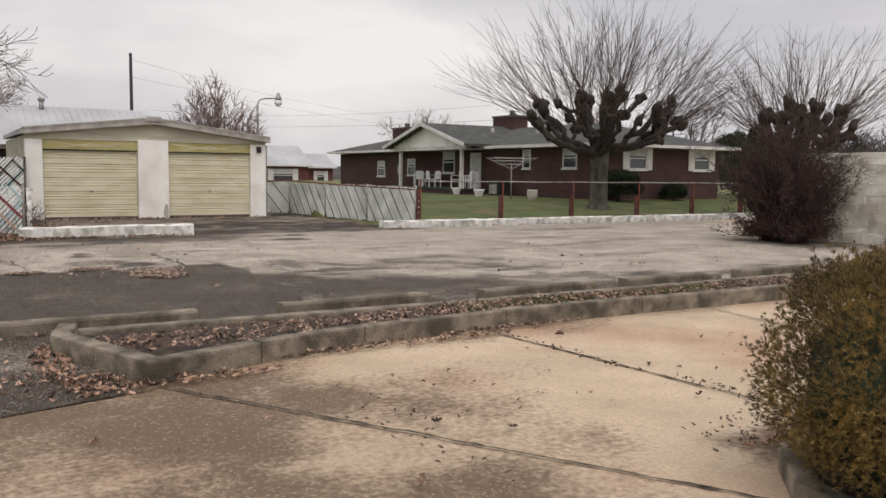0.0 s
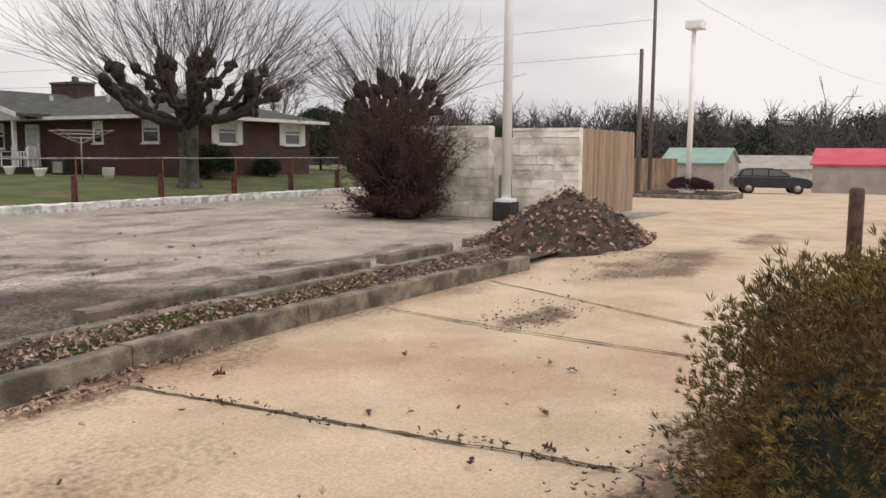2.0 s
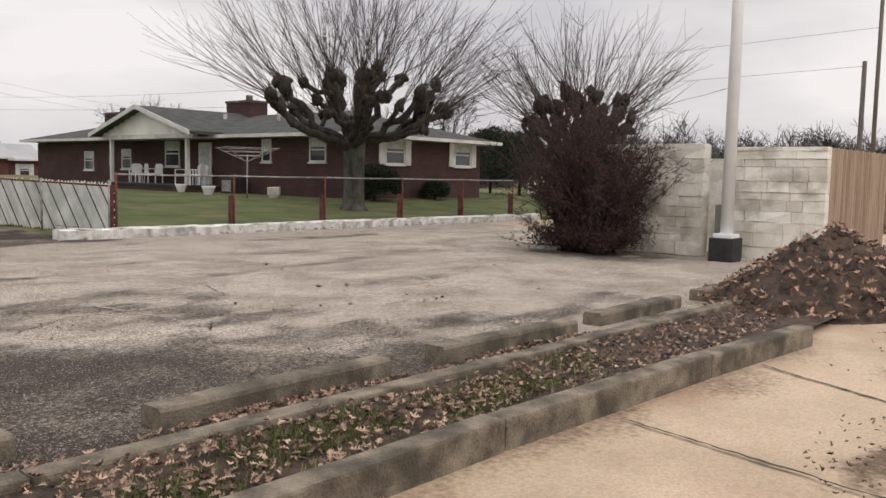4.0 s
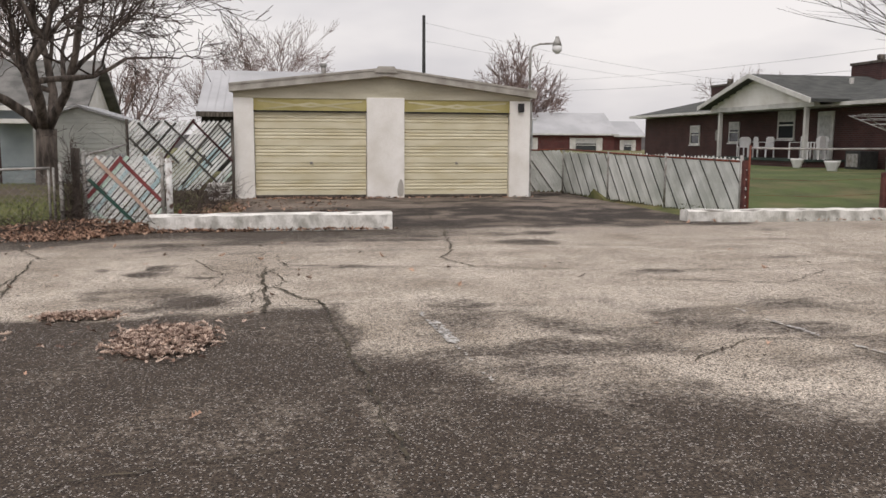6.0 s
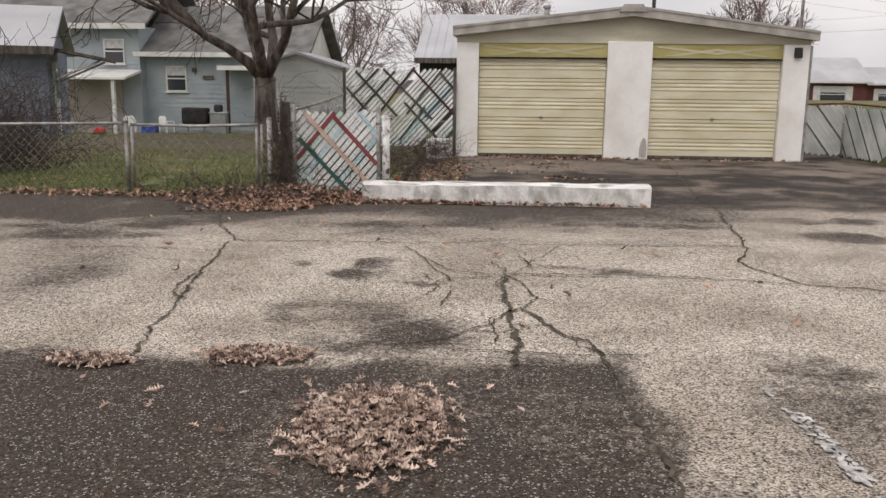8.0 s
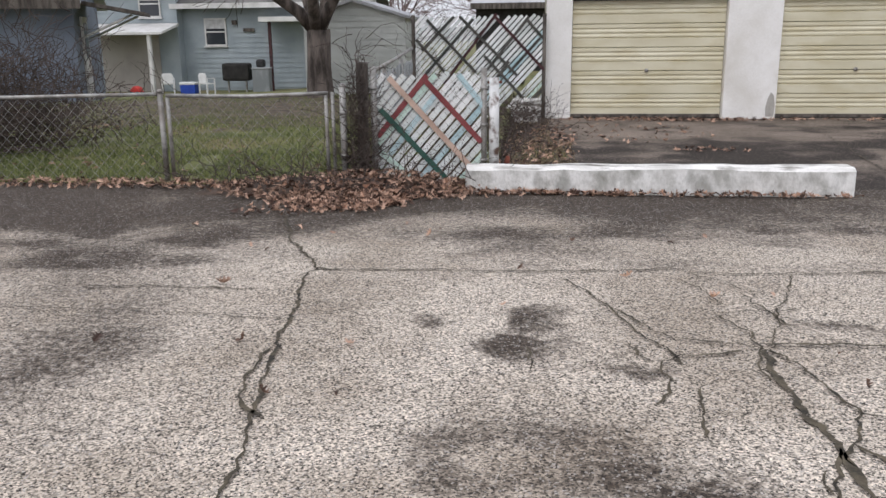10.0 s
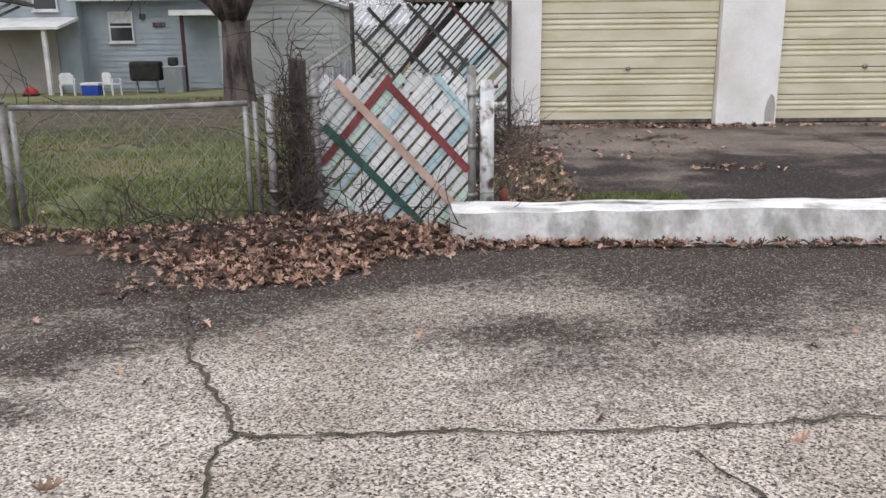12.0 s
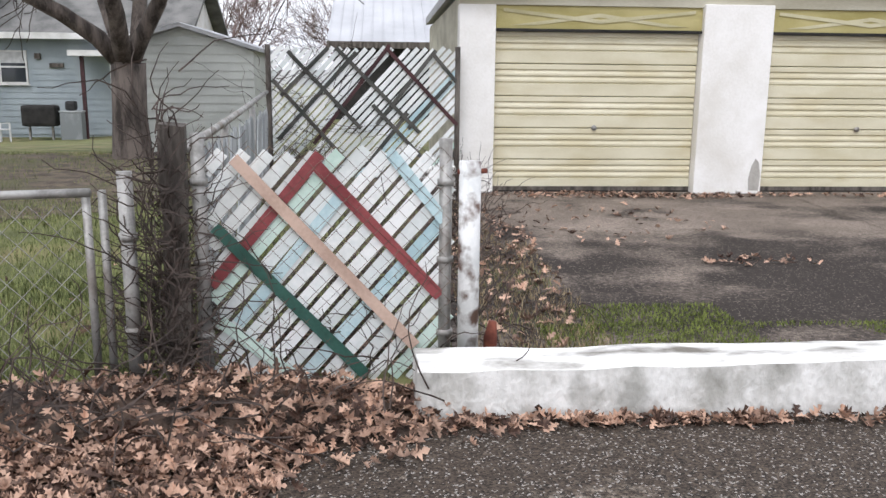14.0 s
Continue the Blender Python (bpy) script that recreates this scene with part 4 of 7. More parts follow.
def back_trellis():
    g = thing("slatted_screen", "tall lattice screen of white and coloured slats", "fence")
    x0, y, w, h = 0.62, 27.35, 2.38, 1.8
    sp = {4: M_SLATDARK, 5: M_SLATMINT, 12: M_SLATBLUE, 13: M_SLATBLUE, 22: M_SLATMINT}
    slatted(g, (x0, y, 0.05), (1, 0, 0), w, h, 0.078, 0.056, radians(47), lambda i: sp.get(i, M_SLAT), seed=8, skip=0.07)
    for a, b, m in (((0.25, 1.75), (1.15, 0.8), M_SLATDARK), ((0.05, 1.4), (0.95, 0.4), M_SLATDARK), ((0.85, 1.8), (1.9, 0.75), M_SLATDARK), ((1.5, 1.78), (2.38, 0.85), M_MAROON), ((2.05, 1.75), (2.36, 1.4), M_SLATDARK),
                    ((1.3, 1.1), (2.1, 0.25), M_SLATDARK), ((0.15, 1.2), (0.75, 1.8), M_SLATDARK), ((0.1, 0.65), (1.1, 1.75), M_SLATDARK), ((0.55, 0.6), (1.52, 1.84), M_MAROON), ((1.35, 0.85), (2.1, 1.78), M_SLATDARK), ((1.75, 0.8), (2.3, 1.4), M_SLATDARK), ((1.2, 0.3), (1.75, 1.0), M_SLATDARK)):
        slat_strip(g, (x0, y, 0.05), a, b, 0.05, m, -0.014 if b[1] > a[1] else -0.028)
    for x in (x0, x0 + w):
        tube("post", [(x, y, -0.05), (x, y, h + 0.08)], 0.035, M_OLDWOOD, g)


back_trellis()

side = thing("side_fence", "grey pipe fence with pale slats running to the shed", "fence")
tube("top_rail", [(1.1, 20.7, 1.15), (0.85, 23.8, 1.2), (0.6, 27.3, 1.3)], 0.025, M_STEEL, side)
for x, y in ((0.95, 22.5), (0.78, 24.9)):
    tube("post", [(x, y, 0), (x, y, 1.2)], 0.03, M_STEEL, side)
slatted(side, (1.08, 21.0, 0.05), (-0.075, 1, 0), 6.2, 1.02, 0.14, 0.11, radians(60), lambda i: M_GREYBOARD, seed=3, skip=0.15)


def white_fence():
    f = thing("white_slat_fence", "low white slat fence leaning beside the garage drive", "fence")
    runs = [((11.75, 28.9), (12.66, 21.0), 1.15, 1.0, 0.05), ((10.42, 29.6), (11.75, 28.9), 1.12, 1.15, 0.0)]
    for (ax, ay), (bx, by), ha, hb, z0 in runs:
        L = math.hypot(bx - ax, by - ay)
        ux = ((bx - ax) / L, (by - ay) / L, 0)
        slatted(f, (ax, ay, 0.04), ux, L, (ha + hb) / 2, 0.1, 0.095, radians(-53), lambda i: M_WALLFENCE, seed=2, thick=0.008)
        slatted(f, (ax, ay, 0.04), ux, L, (ha + hb) / 2, 0.4, 0.022, radians(-53), lambda i: M_SLATDARK, seed=2, y_off=-0.02)
        tube("top_rail", [(ax, ay, ha + 0.06), ((ax + bx) / 2, (ay + by) / 2, (ha + hb) / 2 + 0.04), (bx, by, hb + 0.06)], 0.022, M_RUST, f)
        for k in range(int(L / 2.6) + 1):
            s = k * 2.6 / L
            tube("post", [(ax + (bx - ax) * s, ay + (by - ay) * s - 0.03, -0.05), (ax + (bx - ax) * s, ay + (by - ay) * s - 0.03, 1.18)], 0.035, M_STEEL, f)
    return f


white_fence()


def lawn_fence():
    f = thing("lawn_fence", "wire fence with red posts and a thin pipe rail", "fence")
    xs = (12.68, 15.6, 18.4, 21.3, 24.0, 26.6)
    for i, x in enumerate(xs):
        part("red_post", boxes((x - 0.055, x + 0.055, 20.98, 21.09, 0.05, 1.08 if i == 0 else 0.86), bevel=0.012), M_REDPOST, f, "faded red wooden post")
        tube("pipe", [(x + 0.02, 20.95, 0.1), (x + 0.02, 20.95, 1.36)], 0.02, M_RUST, f)
    for a, b in zip(xs, xs[1:]):
        tube("rail", [(a, 20.95, 1.31), ((a + b) / 2, 20.95, 1.30), (b, 20.95, 1.31)], 0.018, M_STEEL, f)
        for z in (0.45, 0.75):
            tube("wire", [(a, 21.0, z), ((a + b) / 2, 21.0, z - 0.05), (b, 21.0, z)], 0.003, M_RUST, f, 4)


lawn_fence()


# ---- buildings ----
def turned(bm, origin, deg):
    bm.transform(Matrix.Translation(origin) @ Matrix.Rotation(radians(deg), 4, "Z"))
    return bm


def window(parent, origin, deg, w, h, shutters=0.0, curtain=True, name="window"):
    """A sash window, origin at its sill's middle; outward is local -y."""
    t = 0.06
    f = part(name, turned(boxes((-w / 2, -w / 2 + t, -0.05, 0.03, 0, h), (w / 2 - t, w / 2, -0.05, 0.03, 0, h), (-w / 2 + t, w / 2 - t, -0.05, 0.03, 0, t), (-w / 2 + t, w / 2 - t, -0.05, 0.03, h - t, h),
                                (-w / 2 + t, w / 2 - t, -0.04, 0.02, h * 0.48, h * 0.53)), origin, deg), M_TRIM, parent)
    part("sill", turned(boxes((-w / 2 - 0.05, w / 2 + 0.05, -0.1, 0.0, -0.06, -0.004)), origin, deg), M_TRIM, f)
    part("pane", turned(boxes((-w / 2 + t, w / 2 - t, -0.012, -0.006, t, h - t)), origin, deg), M_GLASS, f)
    if curtain:
        part("blind", turned(boxes((-w / 2 + t, w / 2 - t, -0.018, -0.014, h * 0.62, h - t)), origin, deg), M_CURTAIN, f)
    if shutters:
        for s in (-1, 1):
            a, b = sorted((s * (w / 2 + 0.02), s * (w / 2 + 0.02 + shutters)))
            part("shutter", turned(boxes((a, b, -0.06, -0.02, -0.02, h + 0.02), bevel=0.008), origin, deg), M_TRIM, f)
    return f


def hip_roof(parent, x0, x1, y0, y1, z, rise, material, fascia=0.11, along="y"):
    if along == "y":
        hw = (x1 - x0) / 2
        ridge = [((x0 + x1) / 2, y0 + hw, z + rise), ((x0 + x1) / 2, y1 - hw, z + rise)]
        f = [(0, 1, 4), (1, 2, 5, 4), (2, 3, 5), (3, 0, 4, 5)]
    else:
        hw = (y1 - y0) / 2
        ridge = [(x0 + hw, (y0 + y1) / 2, z + rise), (x1 - hw, (y0 + y1) / 2, z + rise)]
        f = [(0, 1, 5, 4), (1, 2, 5), (2, 3, 4, 5), (3, 0, 4)]
    v = [(x0, y0, z), (x1, y0, z), (x1, y1, z), (x0, y1, z)] + ridge
    r = link("roof", v, f + [(3, 2, 1, 0)], material, parent)
    w = 0.03
    part("fascia", boxes((x0 - w, x1 + w, y0 - w, y0, z - fascia, z + 0.02), (x0 - w, x1 + w, y1, y1 + w, z - fascia, z + 0.02), (x0 - w, x0, y0, y1, z - fascia, z + 0.02), (x1, x1 + w, y0, y1, z - fascia, z + 0.02)), M_TRIM, r, "pale gutter and fascia")
    part("soffit", boxes((x0, x1, y0, y1, z - fascia, z - fascia + 0.02)), M_TRIM, r)
    return r


def brick_house():
    h = thing("brick_house", "long low dark red brick house with grey roof", "house")
    part("wall", boxes((24.4, 32.1, 26.8, 52.3, 0.2, 2.72)), M_BRICK, h)
    hip_roof(h, 23.7, 32.8, 26.2, 52.9, 2.86, 1.2, M_SHINGLE)
    for x in (26.9, 30.9):
        window(h, (x, 26.8, 1.8), 0, 1.05, 0.95, 0.32)
    for y, w, hh, z in ((28.3, 0.95, 0.9, 1.82), (31.4, 0.6, 0.9, 1.8), (38.3, 1.2, 1.15, 1.55), (42.4, 0.9, 0.95, 1.4), (46.2, 1.0, 0.95, 1.3)):
        window(h, (24.4, y, z), -90, w, hh)
    d = part("door", boxes((24.34, 24.42, 35.2, 36.15, 0.78, 2.6)), M_TRIM, h, "white storm door")
    part("pane", boxes((24.325, 24.338, 35.35, 36.0, 1.0, 2.45)), M_CURTAIN, d)
    part("meter_box", boxes((24.25, 24.4, 43.6, 43.9, 1.5, 2.0), bevel=0.02), M_STEEL, h)
    for x, y, w, l, z in ((28.3, 38.2, 1.0, 1.9, 4.75), (27.6, 49.0, 0.9, 2.0, 4.5)):
        c = part("chimney", boxes((x - w / 2, x + w / 2, y - l / 2, y + l / 2, 3.2, z)), M_BRICK, h)
        tube("flue", [(x, y - 0.2, z), (x, y - 0.2, z + 0.28)], 0.16, M_OLDWOOD, c)
        part("cap", boxes((x - w / 2 - 0.05, x + w / 2 + 0.05, y - l / 2 - 0.05, y + l / 2 + 0.05, z - 0.1, z + 0.004)), M_OLDWOOD, c)
    for x, y in ((26.2, 33.0), (26.0, 36.6), (26.4, 30.5)):
        tube("roof_vent", [(x, y, 3.3), (x, y, 3.95)], 0.09, M_STEEL, h)
    # porch
    p = part("porch_floor", boxes((22.75, 24.4, 34.4, 41.8, 0.2, 0.72)), M_BRICK, h, "brick porch base")
    part("deck", boxes((22.7, 24.4, 34.35, 41.85, 0.724, 0.8)), mat("dark_green_deck", (0.02, 0.035, 0.03), (0.04, 0.065, 0.05), 3, 0.8, 0.1), p)
    part("step", boxes((22.0, 22.745, 38.6, 40.4, 0.25, 0.5)), M_DARK, p)
    for y in (34.9, 41.2):
        part("porch_post", boxes((22.95, 23.1, y - 0.075, y + 0.075, 0.8, 2.72), bevel=0.01), M_TRIM, h, "white porch post")
    part("beam", boxes((22.9, 23.14, 34.3, 41.9, 2.72, 2.9)), M_TRIM, h)
    part("porch_ceiling", boxes((23.14, 24.4, 34.3, 41.9, 2.74, 2.78)), M_TRIM, h)
    part("porch_gable", prism([(34.3, 2.9), (41.9, 2.9), (38.1, 3.96)], "x", 22.95, 23.1), M_PIER, h, "white gable siding")
    for s in (1, -1):
        a = 38.1 - s * 4.2
        q = [(38.1, 4.02), (a, 2.86), (a, 2.98), (38.1, 4.14)]
        part("porch_roof", prism(q, "x", 22.5, 28.2), M_SHINGLE, h)
        part("rake", prism([(38.1, 3.98), (a, 2.82), (a, 3.0), (38.1, 4.16)], "x", 22.44, 22.497), M_TRIM, h)
    for k in range(7):
        z = 2.92 + k * 0.14
        hw = 3.8 * (1 - (z - 2.9) / 1.08)
        part("gable_board", prism([(22.94, z), (22.95, z + 0.13), (22.949, z + 0.13), (22.925, z)], "y", 38.1 - hw, 38.1 + hw), M_PIER, h)
    return h


brick_house()


def plastic_chair(x, y, z, turn):
    c = thing("plastic_chair", "white moulded plastic garden chair", "chair", "garden chairs on the porch")
    part("seat", boxes((-0.23, 0.23, -0.22, 0.22, 0.4, 0.44), bevel=0.012), M_WHITEPLASTIC, c)
    part("backrest", prism([(-0.22, 0.44), (0.22, 0.44), (0.25, 0.75), (0.16, 0.86), (-0.16, 0.86), (-0.25, 0.75)], "y", 0.2, 0.23), M_WHITEPLASTIC, c)
    for sx in (-0.24, 0.24):
        part("armrest", boxes((sx - 0.025, sx + 0.025, -0.2, 0.22, 0.62, 0.65)), M_WHITEPLASTIC, c)
        for sy in (-0.2, 0.2):
            part("leg", prism([(sx - 0.02, 0), (sx + 0.02, 0), (sx + 0.025, 0.62 if sy < 0 else 0.44), (sx - 0.025, 0.62 if sy < 0 else 0.44)], "y", sy - 0.02, sy + 0.02), M_WHITEPLASTIC, c)
    c.matrix_world = pose(x, y, z, 0, 0, turn)
    return c


chair = plastic_chair(23.7, 35.0, 0.8, -60)
for x, y, t in ((23.6, 36.4, -120), (23.7, 38.6, -80), (23.6, 39.6, -100), (23.75, 40.4, -40), (23.3, 34.6, -150)):
    copy_thing(chair, pose(x, y, 0.8, 0, 0, t))


def pot(x, y, z, r, h):
    p = thing("flower_pot", "white urn-shaped flower pot, empty", "flower pot", "white pots by the porch")
    tube("bowl", [(0, 0, 0), (0, 0, h * 0.25), (0, 0, h * 0.8), (0, 0, h)], [r * 0.6, r * 0.65, r, r * 1.1], M_WHITEPLASTIC, p, 14)
    tube("soil", [(0, 0, h - 0.02), (0, 0, h + 0.004)], r * 0.98, M_SOIL, p, 14)
    p.location = (x, y, z)


pot(22.3, 34.2, 0.48, 0.22, 0.38)
pot(21.6, 31.2, 0.45, 0.24, 0.4)


def planter(x, y, z):
    p = thing("garden_planter", "low white ornamental planter on the lawn", "planter")
    part("trough", prism([(-0.5, 0.1), (0.5, 0.1), (0.6, 0.38), (-0.6, 0.38)], "y", -0.2, 0.2), M_STONE, p)
    for s in (-0.35, 0.35):
        part("foot", boxes((s - 0.08, s + 0.08, -0.15, 0.15, 0, 0.1)), M_STONE, p)
    p.matrix_world = pose(x, y, z, 0, 0, 50)


planter(22.3, 28.2, 0.5)


def clothes_dryer(x, y, z):
    d = thing("rotary_clothes_line", "rotary clothes line of thin pale poles", "clothes line")
    tube("pole", [(0, 0, 0), (0, 0, 1.5)], 0.025, M_STEEL, d)
    for a in range(4):
        t = radians(20 + 90 * a)
        tube("arm", [(0, 0, 1.25), (1.25 * math.cos(t), 1.25 * math.sin(t), 1.72)], 0.014, M_STEEL, d, 6)
    for r in (0.55, 0.9, 1.2):
        pts = [(r * math.cos(radians(20 + 90 * a)), r * math.sin(radians(20 + 90 * a)), 1.25 + 0.47 * r / 1.25) for a in range(5)]
        tube("line", pts, 0.006, M_WHITEPLASTIC, d, 4)
    d.location = (x, y, z)


clothes_dryer(20.6, 27.4, 0.48)
ac = thing("air_conditioner", "dark square air conditioner standing by the brick wall", "air conditioner")
part("case", boxes((23.4, 24.1, 32.3, 33.1, 0.5, 1.15), bevel=0.03), M_BLACK, ac)
part("grille", boxes((23.385, 23.397, 32.4, 33.0, 0.6, 1.05)), M_STEEL, ac)


def simple_house(name, label, x0, x1, y0, y1, z, wall_h, rise, wall_m, roof_m, along, windows, trim=0.14, gable=False):
    h = thing(name, label, "house")
    part("wall", boxes((x0, x1, y0, y1, z, z + wall_h)), wall_m, h)
    if not gable:
        hip_roof(h, x0 - 0.4, x1 + 0.4, y0 - 0.4, y1 + 0.4, z + wall_h + 0.1, rise, roof_m, trim, along)
    else:
        ym, e = (y0 + y1) / 2, z + wall_h
        for s in (-1, 1):
            a = y0 - 0.45 if s < 0 else y1 + 0.45
            part("roof", prism([(ym, e + rise), (a, e - 0.02), (a, e + 0.1), (ym, e + rise + 0.12)], "x", x0 - 0.35, x1 + 0.35), roof_m, h)
        part("gable_end", prism([(y0, e), (y1, e), (ym, e + rise - 0.02)], "x", x0 + 0.02, x1 - 0.02), wall_m, h)
        part("gutter", boxes((x0 - 0.36, x1 + 0.36, y0 - 0.52, y0 - 0.455, e - 0.06, e + 0.1)), M_TRIM, h)
    for wx, wz, ww, wh, sh in windows:
        window(h, (wx, y0, wz), 0, ww, wh, sh)
    return h


simple_house("far_brick_house", "small red brick house with white roof and shutters", 27.0, 38.3, 92, 100, -0.6, 2.75, 2.3, M_BRICK2, M_GREYROOF, "x", [(28.9, 0.4, 0.9, 1.4, 0.5), (35.2, 0.3, 2.4, 1.5, 0.6)], gable=True)
simple_house("far_brick_annex", "small red brick annex with white roof", 39.0, 42.3, 94, 100, -0.6, 2.6, 1.6, M_BRICK2, M_GREYROOF, "x", [(40.7, 0.3, 1.0, 1.3, 0.4)], gable=True)


bs = thing("blue_shed", "small pale blue boarded shed behind the garage", "shed")
part("wall", boxes((12.5, 14.1, 40, 42, -0.1, 2.25)), M_BLUESIDING, bs)
for k in range(11):
    part("siding_board", prism([(39.97, 0.02 + k * 0.2), (39.999, 0.02 + k * 0.2), (39.999, 0.21 + k * 0.2), (39.99, 0.21 + k * 0.2)], "x", 12.5, 14.1), M_BLUESIDING, bs)
part("roof", prism([(39.8, 2.25), (42.2, 2.45), (42.2, 2.53), (39.8, 2.33)], "x", 12.35, 14.2), M_GREYROOF, bs)


def workshop():
    b = thing("metal_workshop", "long low building with white ribbed metal roof", "building")
    part("wall", boxes((0.2, 11.8, 48.4, 60, -0.1, 2.6)), M_DARK, b)
    r = part("roof", prism([(48, 2.62), (54, 5.0), (60.4, 2.62), (60.4, 2.72), (54, 5.13), (48, 2.74)], "x", 0, 12), M_GREYROOF, b)
    for k in range(31):
        x = 0.02 + k * 0.4
        part("roof_rib", prism([(48, 2.745), (54, 5.135), (54, 5.16), (48, 2.765)], "x", x, x + 0.03), M_GREYROOF, r)
    part("eave", boxes((0, 12, 47.96, 47.998, 2.5, 2.74)), M_OLDWOOD, b)
    tube("roof_vent", [(6.2, 53.5, 4.8), (6.2, 53.5, 5.4)], 0.13, M_STEEL, b)
    tube("vent_cap", [(6.2, 53.5, 5.4), (6.2, 53.5, 5.55)], 0.2, M_STEEL, b)


workshop()


def lapped(parent, x0, x1, y, z0, z1, step, material, name="siding_board"):
    n = int((z1 - z0) / step)
    for i in range(n):
        z = z0 + i * step
        part(name, prism([(y - 0.03, z), (y, z), (y, z + step), (y - 0.008, z + step)], "x", x0, x1), material, parent)


def blue_house():
    h = thing("blue_clapboard_house", "pale blue clapboard house with grey shingle roof", "house")
    g = -1.0
    part("wall", boxes((-13.0, -5.4, 49.0, 56, g, 2.8)), M_BLUESIDING, h)
    lapped(h, -13.0, -5.4, 48.998, -0.75, 2.75, 0.22, M_BLUESIDING)
    part("roof", prism([(48.4, 2.75), (52.5, 5.2), (56.5, 2.75), (56.5, 2.9), (52.5, 5.36), (48.4, 2.9)], "x", -13.3, -4.9), M_OLDROOF, h)
    part("gutter", boxes((-13.3, -4.9, 48.32, 48.396, 2.7, 2.92)), M_TRIM, h)
    part("gable_end", prism([(49, 2.8), (56, 2.8), (52.5, 5.1)], "x", -5.6, -5.42), M_PIER, h)
    window(h, (-11.5, 48.96, 1.1), 0, 1.0, 1.2)
    part("wall", boxes((-23, -13.0, 48.4, 56, g, 4.1)), M_BLUESIDING, h)
    lapped(h, -23, -13.0, 48.398, -0.75, 4.0, 0.22, M_BLUESIDING)
    part("roof", prism([(47.8, 4.0), (52.5, 6.9), (56.6, 4.0), (56.6, 4.15), (52.5, 7.05), (47.8, 4.15)], "x", -23.4, -12.4), M_OLDROOF, h)
    part("gutter", boxes((-23.4, -12.4, 47.72, 47.796, 3.92, 4.17)), M_TRIM, h)
    window(h, (-14.2, 48.36, 2.35), 0, 1.0, 1.15)
    part("porch_roof", prism([(48.3, 1.98), (46.4, 1.62), (46.4, 1.72), (48.3, 2.1)], "x", -17.0, -12.9), M_TRIM, h)
    part("porch_post", boxes((-13.6, -13.45, 46.5, 46.65, g, 1.62)), M_TRIM, h)
    part("porch_recess", boxes((-16.6, -13.9, 48.3, 48.36, g, 1.6)), M_GREYWALL, h)
    part("vent", boxes((-10.2, -9.7, 48.9, 48.96, 1.7, 1.85)), M_OLDWOOD, h)
    part("lamp", boxes((-10.7, -10.5, 48.85, 48.96, 2.0, 2.2)), M_OLDWOOD, h)
    part("porch_post", boxes((-8.66, -8.54, 47.6, 47.72, g, 2.1)), M_MAROON, h)
    part("side_awning", boxes((-9.0, -7.0, 47.4, 48.9, 2.1, 2.3)), M_TRIM, h)
    return h


blue_house()


def slate_house():
    h = thing("slate_blue_house", "blue-grey rendered outbuilding with pale metal roof", "outbuilding")
    part("wall", boxes((-9, 0, 0, 5.0, -0.3, 2.35)), M_SLATE, h)
    part("gable_end", prism([(0, 2.35), (5.0, 2.35), (2.5, 3.4)], "x", -9, -0.02), M_SLATE, h)
    for s, (a, za) in enumerate(((-0.5, 2.2), (5.5, 2.2))):
        part("roof_slope", prism([(2.5, 3.45), (a, za), (a, za + 0.1), (2.5, 3.56)], "x", -9.3, 0.25), M_GREYROOF, h)
    part("eave_board", boxes((-9.3, 0.25, -0.56, -0.504, 2.1, 2.31)), M_OLDWOOD, h)
    d = part("door", boxes((0.005, 0.06, 1.0, 1.95, -0.1, 1.95)), M_TRIM, h, "white half-glazed door")
    part("pane", boxes((0.062, 0.07, 1.15, 1.8, 0.95, 1.8)), M_GLASS, d)
    part("awning", prism([(0.0, 2.25), (1.6, 1.95), (1.6, 2.03), (0.0, 2.34)], "y", 0.2, 2.6), M_OLDWOOD, h)
    for y in (0.4, 2.4):
        tube("bracket", [(0.02, y, 1.4), (1.3, y, 1.98)], 0.03, M_TRIM, h, 6)
    h.matrix_world = pose(-8.1, 31.2, 0.1, 0, 0, 22)


slate_house()


def shed():
    s = thing("metal_shed", "pale ribbed metal garden shed", "shed")
    s.location = (0, 0, -0.1)
    x0, x1, y, ye = -2.45, -0.1, 31.0, 33.5
    xm = (x0 + x1) / 2
    part("wall", prism([(x0, -0.05), (x1, -0.05), (x1, 2.0), (xm, 2.36), (x0, 2.0)], "y", y, ye), M_SHED, s)
    for k in range(16):
        z = 0.05 + k * 0.135
        hw = (x1 - x0) / 2 if z < 1.9 else (x1 - x0) / 2 * max(0.1, (2.36 - z - 0.1) / 0.36)
        part("siding_board", prism([(y - 0.022, z), (y - 0.001, z), (y - 0.001, z + 0.13), (y - 0.006, z + 0.13)], "x", xm - hw, xm + hw), M_SHED, s)
    for e in (x0 - 0.12, x1 + 0.12):
        part("roof_slope", prism([(xm, 2.37), (e, 1.98), (e, 2.04), (xm, 2.44)], "y", y - 0.15, ye + 0.1), M_GREYROOF, s)


shed()

